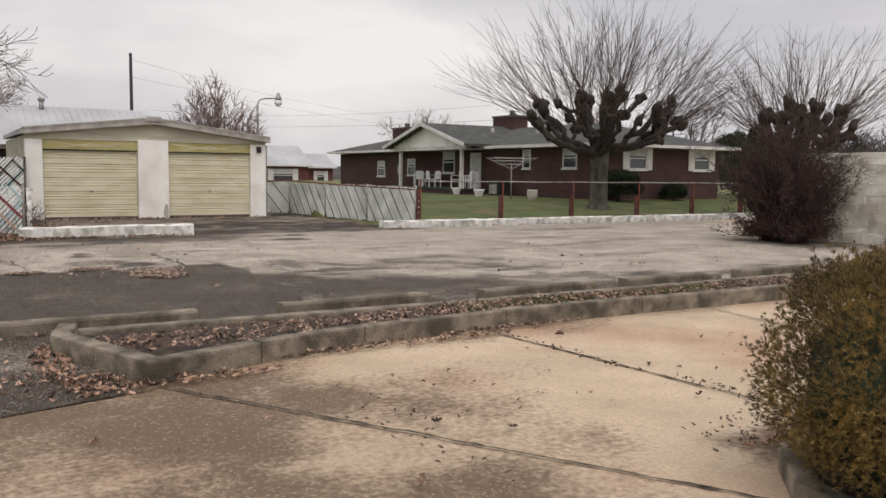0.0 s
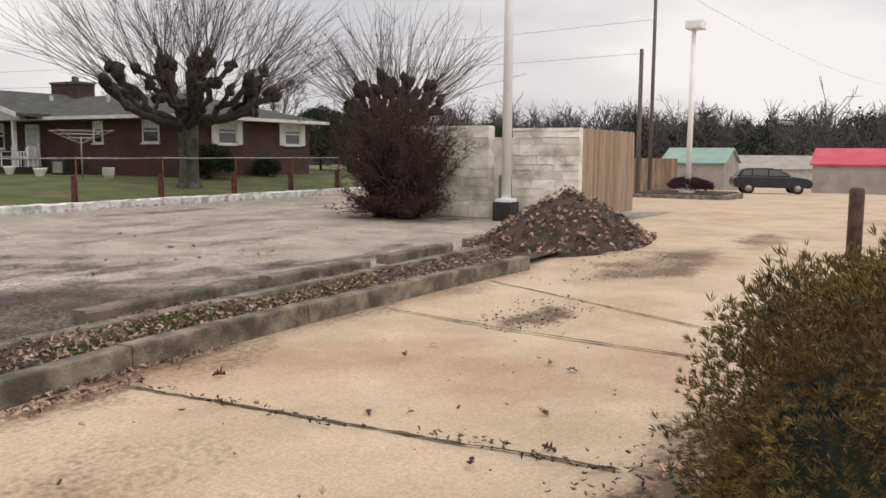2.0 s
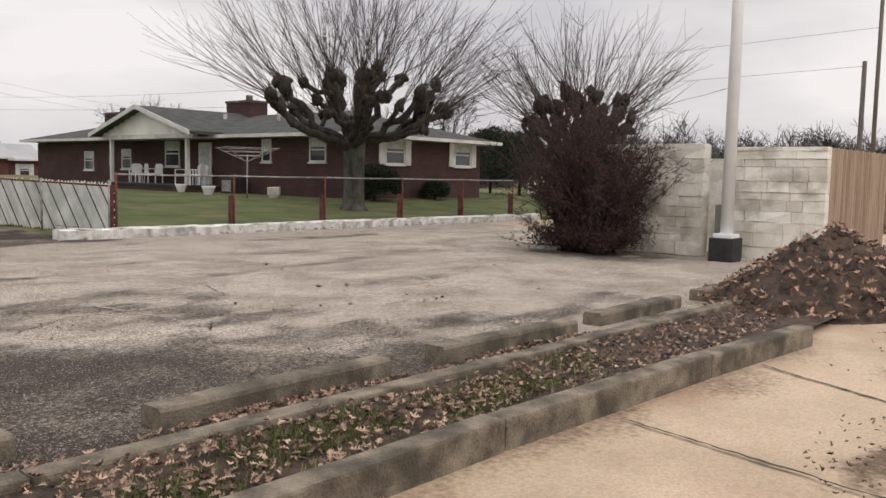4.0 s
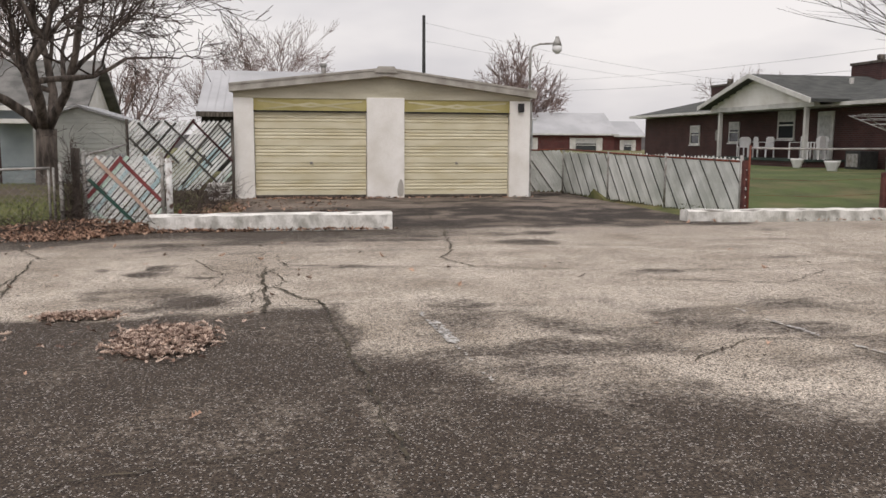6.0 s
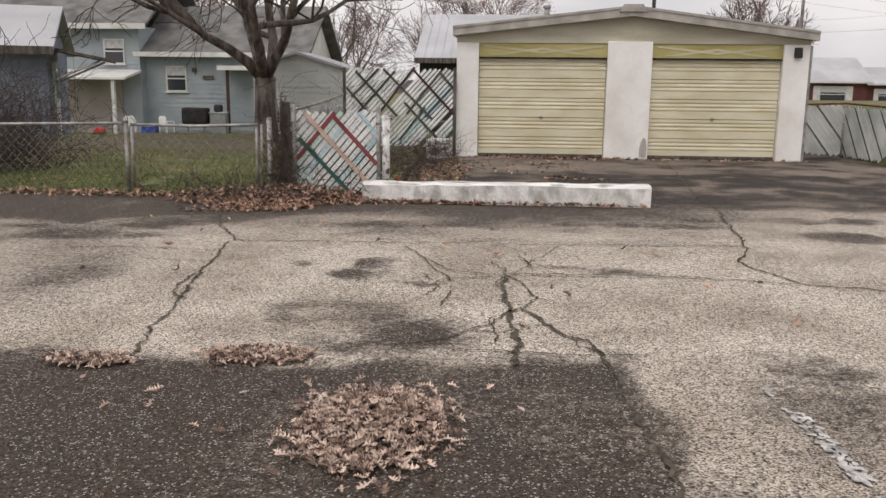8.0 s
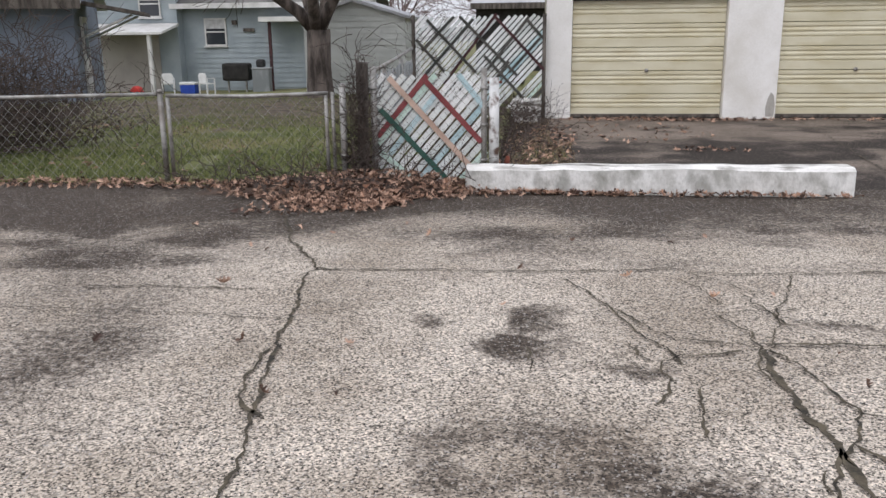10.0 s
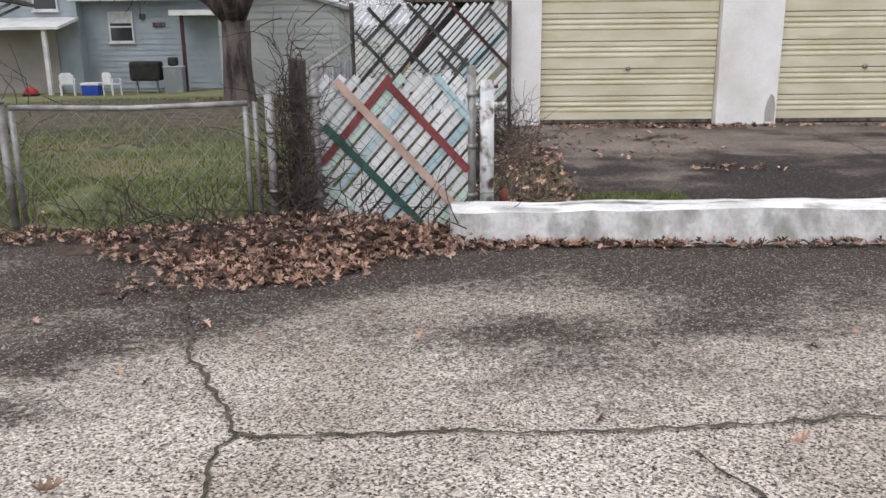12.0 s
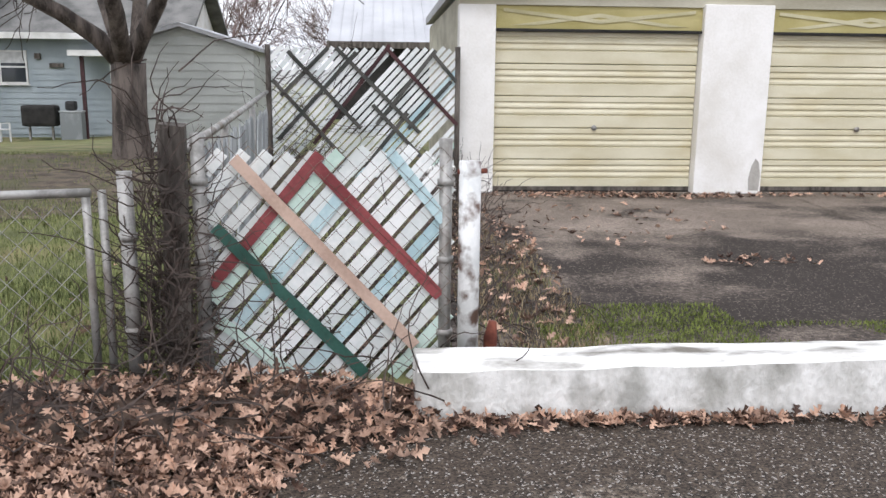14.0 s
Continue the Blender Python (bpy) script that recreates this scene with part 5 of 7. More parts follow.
# yard furniture by the blue house
YZ = ground_z(-10, 46)
c2 = plastic_chair(-12.6, 46, YZ, 200)
c2["label"], c2["group"] = "white garden chair standing on the grass yard", "yard chairs"
copy_thing(c2, pose(-10.9, 46, YZ, 0, 0, 150))
cool = thing("cool_box", "blue cool box with white lid", "cool box", at=(0, 0, YZ))
part("body", boxes((-12.05, -11.4, 45.9, 46.3, 0, 0.38), bevel=0.03), M_BLUE, cool)
part("lid", boxes((-12.07, -11.38, 45.88, 46.32, 0.384, 0.48), bevel=0.02), M_WHITEPLASTIC, cool)
rt = thing("red_toy", "small red plastic ride-on toy in the grass", "toy", at=(0, 0, YZ))
part("body", prism([(-14.1, 0.08), (-13.65, 0.08), (-13.68, 0.26), (-13.9, 0.36), (-14.08, 0.2)], "y", 45.5, 45.9, bevel=0.03), M_RED, rt)
for x in (-14.02, -13.74):
    tube("wheel", [(x, 45.45, 0.07), (x, 45.95, 0.07)], 0.07, M_BLACK, rt)
GZ = ground_z(-10, 47.5)
grill = thing("barbecue_grill", "dark covered barbecue grill on legs", "grill", at=(0, 0, GZ))
part("cover", boxes((-10.7, -9.5, 47.2, 47.8, 0.5, 1.25), bevel=0.12), M_DARK, grill)
for x in (-10.5, -9.7):
    part("leg", boxes((x - 0.03, x + 0.03, 47.4, 47.5, 0, 0.5)), M_STEEL, grill)
box = thing("storage_box", "grey storage chest against the house wall", "storage box", at=(0, 0, GZ))
part("body", boxes((-9.35, -8.6, 47.2, 47.8, 0, 1.0), bevel=0.03), M_GREYBOARD, box)
part("lid", boxes((-9.38, -8.57, 47.18, 47.82, 1.004, 1.06), bevel=0.02), M_GREYBOARD, box)
bin_ = thing("dark_sack", "dark plastic sack on the storage chest", "sack", at=(0, 0, GZ))
part("bag", boxes((-9.2, -8.85, 47.3, 47.7, 1.064, 1.4), bevel=0.1), M_BLACK, bin_)


def white_outbuilding(x, y, z, turn):
    b = thing("white_outbuilding", "small white boarded outbuilding beyond the lawn", "shed")
    part("wall", boxes((-1.2, 1.2, -1.6, 1.6, -0.3, 1.65)), M_PIER, b)
    part("gable_end", prism([(-1.2, 1.65), (1.2, 1.65), (0, 2.15)], "y", -1.59, 1.59), M_PIER, b)
    for e in (-1.35, 1.35):
        part("roof_slope", prism([(0, 2.16), (e, 1.6), (e, 1.68), (0, 2.25)], "y", -1.75, 1.75), M_GREYROOF, b)
    for k in range(8):
        part("siding_board", boxes((-1.2, 1.2, -1.63, -1.602, -0.1 + k * 0.22, 0.1 + k * 0.22)), M_PIER, b)
    b.matrix_world = pose(x, y, z, 0, 0, turn)


white_outbuilding(54.6, 38.8, ground_z(54.6, 38.8), -50)


# ---- poles and lamps ----
def utility_pole(x, y, h, r, label, material=M_POLEWOOD, z=-0.1):
    p = thing("utility_pole", label, "pole", "utility poles")
    z -= 0.024 * max(0, x - 24) if y < 18 else 0
    tube("shaft", [(x, y, z), (x, y, h)], [r, r * 0.75], material, p, 12)
    return p


utility_pole(14.0, 68, 10.4, 0.15, "tall dark pole behind the garage", M_BLACK)
up = utility_pole(41.0, 14.15, 6.4, 0.12, "brown wooden utility pole by the far lot")
utility_pole(42.8, 14.1, 12.0, 0.1, "slim dark utility pole by the far lot")

sl = thing("yard_lamp", "slim grey yard lamp with curved arm", "lamp")
tube("shaft", [(11.65, 32, -0.06), (11.65, 32, 4.1), (11.72, 32, 4.3), (11.95, 32, 4.38), (12.55, 32, 4.42)], [0.05, 0.04, 0.03, 0.03, 0.03], M_STEEL, sl, 8)
lh = tube("lamp_head", [(12.5, 32, 4.34), (12.5, 32, 4.42), (12.5, 32, 4.5), (12.5, 32, 4.62)], [0.14, 0.13, 0.09, 0.05], M_STEEL, sl, 12)
tube("lens", [(12.5, 32, 4.1), (12.5, 32, 4.2), (12.5, 32, 4.335)], [0.06, 0.15, 0.15], M_WHITEPLASTIC, lh, 12)

lp = thing("lot_light_pole", "tall white steel light pole on a black base", "light pole")
part("base", boxes((18.55, 19.0, 10.1, 10.55, -0.05, 0.42), bevel=0.02), M_BLACK, lp)
tube("shaft", [(18.78, 10.32, 0.42), (18.78, 10.32, 9.5)], [0.115, 0.085], M_POLEWHITE, lp, 14)
part("base_plate", boxes((18.6, 18.95, 10.14, 10.5, 0.422, 0.5), bevel=0.01), M_POLEWHITE, lp)
lp2 = thing("far_light_pole", "white light pole with a boxy lamp head", "light pole")
tube("shaft", [(38.3, 11.1, -0.1), (38.3, 11.1, 6.75)], [0.13, 0.09], M_POLEWHITE, lp2, 12)
part("lamp_head", boxes((37.95, 38.75, 10.7, 11.4, 6.75, 7.1), bevel=0.04), M_POLEWHITE, lp2)
part("base", boxes((38.0, 38.6, 10.8, 11.4, -0.35, 0.0)), M_PIER, lp2)


def wires():
    for i, (a, b, sag) in enumerate((((14.0, 68, 9.9), (60, 95, 8.0), 0.8), ((14.0, 68, 8.6), (70, 95, 6.6), 0.8), ((41, 14.15, 6.2), (24, 75, 5.5), 0.8), ((42.8, 14.1, 10.0), (150, 5, 12), 1.5), ((42.8, 14.1, 8.0), (24, 110, 9), 2.0))):
        a, b = Vector(a), Vector(b)
        pts = [a.lerp(b, t / 12) - Vector((0, 0, sag * 4 * (t / 12) * (1 - t / 12))) for t in range(13)]
        tagged(tube("power_line", pts, 0.007, M_BLACK, None, 4), "thin black overhead power line", "cable", "overhead power lines")


wires()


# ---- dumpster enclosure ----
def stone_wall(name, x, y0, y1, h, label):
    w = thing(name, label, "wall", kind="structure")
    part("core", boxes((x + 0.012, x + 0.3, y0 + 0.02, y1 - 0.02, -0.05, h - 0.02)), M_STONE, w)
    rnd = random.Random(int(y0 * 10))
    z, row = 0.0, 0
    while z < h - 0.05:
        rh = min(h - z, rnd.choice((0.2, 0.2, 0.14, 0.26)))
        y = y0
        while y < y1 - 0.02:
            L = min(y1 - y, rnd.uniform(0.25, 0.6))
            bm = boxes((x - 0.02, x + 0.2, y + 0.002, y + L - 0.002, z + 0.002, z + rh - 0.002), bevel=0.01)
            for v in bm.verts:
                if v.co.x < x + 0.05:
                    v.co.x += 0.05 * noise.noise(v.co * 7) - 0.02 * rnd.random()
            part("stone", bm, M_STONE, w)
            y += L
        z += rh
        row += 1
    return w


stone_wall("stone_wall", 19.3, 8.8, 10.42, 2.08, "cream painted rough stone block enclosure wall")
stone_wall("stone_pier", 19.3, 11.02, 13.4, 2.15, "cream painted rough stone block wall end")
part_back = thing("enclosure_back", "pale plain wall inside the enclosure", "wall", kind="structure")
part("plaster", boxes((20.6, 20.8, 8.9, 13.4, -0.05, 1.9)), M_STONE, part_back)
gb = thing("utility_box", "grey-green metal utility box in the wall gap", "utility box")
part("case", boxes((19.35, 19.6, 10.5, 10.8, 0, 1.0), bevel=0.015), mat("grey_green_metal", (0.13, 0.15, 0.12), (0.2, 0.22, 0.18), 3, 0.6, 0.05), gb)
tf = thing("timber_screen", "pale new timber board screen with gate", "fence")
for k in range(28):
    x = 19.52 + k * 0.132
    part("board", boxes((x, x + 0.122, 8.80, 8.825, 0.05, 2.06 + 0.01 * ((k * 7) % 3)), bevel=0.003), M_TIMBER, tf)
for z in (0.4, 1.1, 1.8):
    part("rail", boxes((19.5, 23.2, 8.83, 8.87, z, z + 0.09)), M_TIMBER, tf)


# ---- far right: lot, sheds, car ----
for nm, lab, x0, x1, y0, y1, wm, rm in (("shed_teal", "grey portable shed with teal metal roof", 61, 66, 14.3, 18.6, M_GREYWALL, M_TEAL), ("shed_crimson", "grey portable shed with crimson roof", 61, 66, 0.0, 8.75, M_GREYWALL, M_PINK)):
    s = thing("portable_shed", lab, "shed", "sheds on the far lot")
    part("wall", boxes((x0, x1, y0, y1, -0.2, 2.0)), wm, s)
    xm = (x0 + x1) / 2
    part("roof", prism([(x0 - 0.2, 1.95), (xm, 3.1), (x1 + 0.2, 1.95), (x1 + 0.2, 2.05), (xm, 3.2), (x0 - 0.2, 2.05)], "y", y0 - 0.15, y1 + 0.15), rm, s)
    part("gable_end", prism([(x0, 2.0), (xm, 3.08), (x1, 2.0)], "y", y0 + 0.02, y1 - 0.02), wm, s)
    part("door", boxes((x0 - 0.03, x0 - 0.001, y1 - 1.6, y1 - 0.6, 0, 1.8)), M_GREYWALL, s)
    s.location, s.scale = (0, 0, -0.87), (1, 1, 0.9)


def car():
    c = thing("parked_car", "dark blue hatchback car parked on the far lot", "car")
    low = [(-2.12, 0.38), (2.1, 0.34), (2.2, 0.56), (2.12, 0.8), (1.75, 0.93), (1.05, 1.0), (-1.95, 1.03), (-2.17, 0.9), (-2.2, 0.6)]
    part("body", prism(low, "y", -0.86, 0.86, bevel=0.06), M_CARPAINT, c)
    top = [(-1.98, 1.0), (1.12, 0.97), (0.3, 1.42), (-0.15, 1.5), (-1.35, 1.5), (-1.75, 1.42)]
    part("cabin", prism(top, "y", -0.74, 0.74, bevel=0.06), M_CARPAINT, c)
    for y in (-0.752, 0.746):
        for q in ([(-1.78, 1.06), (-1.2, 1.06), (-1.2, 1.4), (-1.62, 1.36)], [(-1.12, 1.06), (-0.3, 1.06), (-0.3, 1.42), (-1.12, 1.42)], [(-0.22, 1.06), (0.82, 1.05), (0.25, 1.36), (-0.22, 1.42)]):
            part("window", prism(q, "y", y, y + 0.006), M_CARGLASS, c)
    part("windscreen", prism([(1.0, 1.07), (1.02, 1.08), (0.36, 1.43), (0.34, 1.42)], "y", -0.6, 0.6), M_CARGLASS, c)
    for y in (-0.6, 0.6):
        part("headlight", boxes((2.08, 2.2, y - 0.18, y + 0.18, 0.62, 0.76), bevel=0.02), M_CURTAIN, c)
    for x in (-1.35, 1.35):
        for y in (-0.75, 0.75):
            w = tube("wheel", [(x, y - 0.1, 0.32), (x, y + 0.1, 0.32)], 0.32, M_BLACK, c, 18)
            tube("rim", [(x, y - 0.115, 0.32), (x, y + 0.115, 0.32)], 0.19, M_STEEL, w, 12)
    for y in (-0.6, 0.6):
        part("tail_light", boxes((-2.17, -2.1, y - 0.15, y + 0.15, 0.75, 0.95)), M_RED, c)
    c.matrix_world = pose(54.0, 10.2, -0.73, 0, 0, -70)


car()
isl = thing("far_island", "kerbed planting island with dark low shrubs", "kerb", kind="structure")
part("kerb", boxes((36.6, 40.5, 9.2, 13.2, -0.5, -0.14), bevel=0.03), M_KERB, isl)
part("bed", boxes((36.8, 40.3, 9.4, 13.0, -0.3, -0.1)), M_SOIL, isl)
bo = tube("bollard", [(15.2, 3.0, -0.05), (15.2, 3.0, 1.0), (15.2, 3.0, 1.05)], [0.105, 0.105, 0.085], M_BOLLARD, None, 14)
tagged(bo, "round rusty brown steel bollard", "bollard")
wf = thing("far_timber_fence", "orange-brown timber fence behind the far lot", "fence")
for k in range(40):
    y = 13.6 + k * 0.1
    part("board", boxes((46, 46.04, y, y + 0.09, -0.6, 1.3)), M_TIMBER, wf)

far = thing("far_house", "white low house with grey roof beyond the lot", "house")
part("wall", boxes((92, 100, 12.3, 20, -2.0, 0.2)), M_TRIM, far)
part("roof", prism([(91.5, 0.15), (96, 1.5), (100.5, 0.15)], "y", 11.8, 20.5), M_GREYWALL, far)
hill_v, hill_f = [], []
K = 60
ridge_h = lambda i: max(3.0, 9.5 - 7 * max(0.0, (i - 16) / 22)) + 1.6 * noise.noise(Vector((i * 0.35, 3, 0)))
for i in range(K + 1):
    a = radians(-10 + 115 * i / K)
    hill_v += [(230 * math.cos(a), 230 * math.sin(a), -6), (260 * math.cos(a), 260 * math.sin(a), ridge_h(i)), (330 * math.cos(a), 330 * math.sin(a), -6)]
for i in range(K):
    hill_f += [(3 * i, 3 * i + 3, 3 * i + 4, 3 * i + 1), (3 * i + 1, 3 * i + 4, 3 * i + 5, 3 * i + 2)]
tagged(link("backdrop", hill_v, hill_f, M_HILL, smooth=True), "low far hill covered with bare woods", "hill", kind="structure")


# ---- trees ----
def rand_dir(rnd, base, spread):
    d = Vector(base).normalized() + Vector((rnd.gauss(0, 1), rnd.gauss(0, 1), rnd.gauss(0, 1))) * spread
    return d.normalized()


def limb(rnd, start, direction, length, r0, r1, verts, faces, wiggle=0.12, lift=0.0, steps=6, sides=6):
    p, d = Vector(start), Vector(direction).normalized()
    pts, rad = [p.copy()], [r0]
    for i in range(steps):
        d = (d + Vector((rnd.gauss(0, wiggle), rnd.gauss(0, wiggle), rnd.gauss(0, wiggle) + lift))).normalized()
        p = p + d * length / steps
        pts.append(p.copy())
        rad.append(r0 + (r1 - r0) * (i + 1) / steps)
    tube_data(pts, rad, sides, verts, faces)
    return pts, d


def pollard(x, y, z, trunk_h, r, knob_h, spread, shoots, shoot_len, seed, label):
    """A pollarded tree: short trunk, crooked limbs that end in knobs, long whips from every knob."""
    rnd = random.Random(seed)
    t = thing("pollarded_tree", label, "tree", "pollarded trees")
    tv, tf = [], []
    pts = [(x, y, z - 0.1), (x, y, z + 0.15), (x + 0.02, y, z + 0.6), (x, y, z + trunk_h * 0.7), (x + 0.03, y, z + trunk_h)]
    tube_data(pts, [r * 1.7, r * 1.15, r * 0.95, r * 0.95, r * 1.05], 14, tv, tf)
    for k in range(6):
        a = k * 1.05 + 0.3
        tube_data([(x + math.cos(a) * r * 0.7, y + math.sin(a) * r * 0.7, z + 0.3), (x + math.cos(a) * r * 1.7, y + math.sin(a) * r * 1.7, z - 0.08)], [0.12, 0.07], 6, tv, tf)
    for i, v in enumerate(tv):
        tv[i] = v + 0.05 * noise.noise_vector(v * 3)
    link("trunk", tv, tf, M_BARKPALE, t, smooth=True)
    wv, wfc = [], []
    top = Vector((x, y, z + trunk_h))
    n = 13

    def fist(q, d, size):
        kv, kf = [], []
        for b in range(4):
            c = q + Vector((rnd.gauss(0, 0.06), rnd.gauss(0, 0.06), rnd.uniform(-0.12, 0.14))) * size
            rad = rnd.uniform(0.11, 0.165) * size
            ax = rand_dir(rnd, d, 0.4)
            tube_data([c - ax * rad * 1.5, c - ax * rad * 0.7, c, c + ax * rad * 0.8, c + ax * rad * 1.5], [rad * 0.5, rad * 0.9, rad, rad * 0.85, rad * 0.35], 7, kv, kf)
        kv = [w + 0.05 * noise.noise_vector(w * 7) for w in kv]
        link("knob", kv, kf, M_BARK, t, smooth=True)
        o = Vector((q.x - x, q.y - y, 0)) / max(spread, 0.1)
        for s in range(int(shoots * size)):
            dd = Vector((o.x * 0.95 + rnd.gauss(0, 0.32), o.y * 0.95 + rnd.gauss(0, 0.32), 1.0 + rnd.gauss(0, 0.2) - 0.35 * o.length)).normalized()
            L = shoot_len * rnd.uniform(0.55, 1.1)
            p1, dlast = limb(rnd, q + dd * 0.08, dd, L, rnd.uniform(0.009, 0.0135), 0.004, wv, wfc, 0.07, 0.035, 5, 3)
            for e in range(rnd.randint(1, 3)):
                limb(rnd, p1[rnd.randint(2, 4)], rand_dir(rnd, dlast, 0.35), L * 0.35, 0.006, 0.003, wv, wfc, 0.08, 0.03, 3, 3)

    def crooked(start, end, sag, r0, r1, k):
        """Points and radii of a crooked limb that runs out low and turns up at its end."""
        mid = Vector((start.x * 0.35 + end.x * 0.65, start.y * 0.35 + end.y * 0.65, start.z * 0.78 + end.z * 0.22 - sag))
        pts = []
        for i in range(11):
            u = i / 10
            q = start * (1 - u) ** 2 + mid * 2 * u * (1 - u) + end * u * u
            pts.append(q + min(1, 4 * u) * 0.2 * noise.noise_vector(q * 2.6 + Vector((k, seed, 0))))
        return pts, [r0 + (r1 - r0) * (i / 10) ** 0.7 for i in range(11)]

    for k in range(n):
        a = 2 * math.pi * k / n + rnd.uniform(-0.25, 0.25)
        rr = spread * (1.0, 0.3, 0.72)[k % 3] * rnd.uniform(0.9, 1.05)
        end = Vector((x + rr * math.cos(a), y + rr * math.sin(a), z + knob_h * (0.82, 1.03, 0.93)[k % 3] * rnd.uniform(0.96, 1.04)))
        pts, rad = crooked(top - Vector((0, 0, rnd.uniform(0.0, 0.4))), end, 0.0, r * 0.44, r * 0.27, k)
        bv, bf = [], []
        tube_data(pts, rad, 9, bv, bf)
        heads = [(pts[-1], (pts[-1] - pts[-3]).normalized(), 1.0)]
        for j in (4, 6, 8):
            if rnd.random() < 0.7:
                b2 = a + rnd.choice((-1, 1)) * rnd.uniform(0.4, 1.2)
                reach = rnd.uniform(0.35, 0.95) * spread / 2.6
                q = pts[j] + Vector((reach * math.cos(b2), reach * math.sin(b2), rnd.uniform(0.25, 0.7)))
                if q.z > z + knob_h * 1.12:
                    q.z = z + knob_h * 1.12
                p2, r2 = crooked(pts[j], q, 0.08, r * 0.28, r * 0.22, k + j)
                tube_data(p2[::2], r2[::2], 7, bv, bf)
                heads.append((q, (p2[-1] - p2[-3]).normalized(), 0.8))
        bv = [w + 0.025 * noise.noise_vector(w * 6) for w in bv]
        link("limb", bv, bf, M_BARK, t, smooth=True)
        for q, d, size in heads:
            fist(q, d, size)
    w = link("twig_mass", wv, wfc, M_TWIG, t)
    w["kind"] = "stuff"
    return t


pollard(21.75, 23.5, 0.12, 2.4, 0.34, 4.25, 2.95, 12, 3.5, 3, "large pollarded tree, bare, with knobbly black limbs")
pollard(25.4, 17.7, 0.0, 2.2, 0.26, 3.75, 1.55, 8, 2.6, 11, "smaller pollarded tree, bare, behind the red shrub")


def bare_tree(name, x, y, z, h, r, fork_h, crown, seed, bark, twig, label, levels=4, first=5, thin=0.006, group="", out=0.55, base_len=None, rough=0.0):
    rnd = random.Random(seed)
    t = thing(name, label, "tree", group)
    tv, tf, wv, wfc = [], [], [], []
    tube_data([(x, y, z - 0.2), (x, y, z + 0.12), (x, y, z + fork_h * 0.5), (x + 0.03, y, z + fork_h)], [r * 1.5, r * 1.1, r, r * 0.95], 16, tv, tf)
    todo = []
    for k in range(first):
        a = 2 * math.pi * k / first + rnd.uniform(-0.3, 0.3)
        d = Vector((math.cos(a) * out, math.sin(a) * out, 1.0))
        todo.append((Vector((x, y, z + fork_h - 0.1)), d, base_len or (h - fork_h) * 0.42, r * 0.55, 1))
    while todo:
        s, d, L, rr, lv = todo.pop()
        big = lv <= 2
        pts, dl = limb(rnd, s, d, L, rr, max(thin, rr * 0.6), tv if big else wv, tf if big else wfc, 0.17 if rough else 0.10, 0.02, 5, 7 if big else 3)
        if lv < levels:
            for k in range(rnd.randint(3, 4) if lv < 3 else rnd.randint(3, 5)):
                j = 5 if k == 0 else rnd.randint(2, 5)
                nd = rand_dir(rnd, dl, 0.42)
                todo.append((pts[j], nd, L * rnd.uniform(0.6, 0.85) * crown, max(thin, rr * rnd.uniform(0.4, 0.6)), lv + 1))
    if rough:
        tv = [Vector(v) + rough * noise.noise_vector(Vector(v) * 3.5) + rough * 0.4 * noise.noise_vector(Vector(v) * 11) for v in tv]
    link("trunk", tv, tf, bark, t, smooth=True)
    w = link("twig_mass", wv, wfc, twig, t)
    w["kind"] = "stuff"
    return t


bare_tree("yard_tree", -1.74, 29.5, 0.18, 9, 0.25, 1.5, 1.0, 21, M_YARDBARK, M_TWIG, "bare spreading tree in the grass yard", 6, 5, 0.0085, out=0.72, base_len=2.9, rough=0.05)
def round_tree(x, y, z, r, mid_h, seed, label):
    """A bare tree whose fine twigs fill a round crown."""
    rnd = random.Random(seed)
    t = thing("round_tree", label, "tree", "distant trees")
    tv, tf, wv, wfc = [], [], [], []
    tube_data([(x, y, z - 0.1), (x, y, z + 1.0), (x + 0.1, y, z + mid_h * 0.35)], [0.4, 0.3, 0.28], 10, tv, tf)
    fork = Vector((x + 0.1, y, z + mid_h * 0.33))
    for k in range(46):
        u = Vector((rnd.gauss(0, 1), rnd.gauss(0, 1), rnd.gauss(0.25, 0.8))).normalized()
        end = Vector((x, y, z + mid_h)) + u * r * rnd.uniform(0.7, 0.98)
        bend = fork.lerp(end, 0.45) + Vector((0, 0, 0.9)) + 0.3 * Vector((rnd.gauss(0, 1), rnd.gauss(0, 1), 0))
        pts = [fork * (1 - w) ** 2 + bend * 2 * w * (1 - w) + end * w * w for w in (0, 0.2, 0.4, 0.6, 0.8, 1.0)]
        tube_data(pts, [0.11, 0.085, 0.065, 0.05, 0.035, 0.02], 5, tv, tf)
        for c in range(22):
            j = rnd.randint(2, 5)
            q, dl = limb(rnd, pts[j], rand_dir(rnd, pts[j] - pts[j - 1], 0.55), rnd.uniform(0.9, 1.9), 0.034, 0.024, wv, wfc, 0.14, 0.02, 3, 3)
            for e in range(3):
                limb(rnd, q[rnd.randint(1, 3)], rand_dir(rnd, dl, 0.5), rnd.uniform(0.4, 0.9), 0.024, 0.018, wv, wfc, 0.1, 0.0, 2, 3)
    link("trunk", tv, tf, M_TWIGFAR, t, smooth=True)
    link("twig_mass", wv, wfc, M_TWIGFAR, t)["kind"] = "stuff"


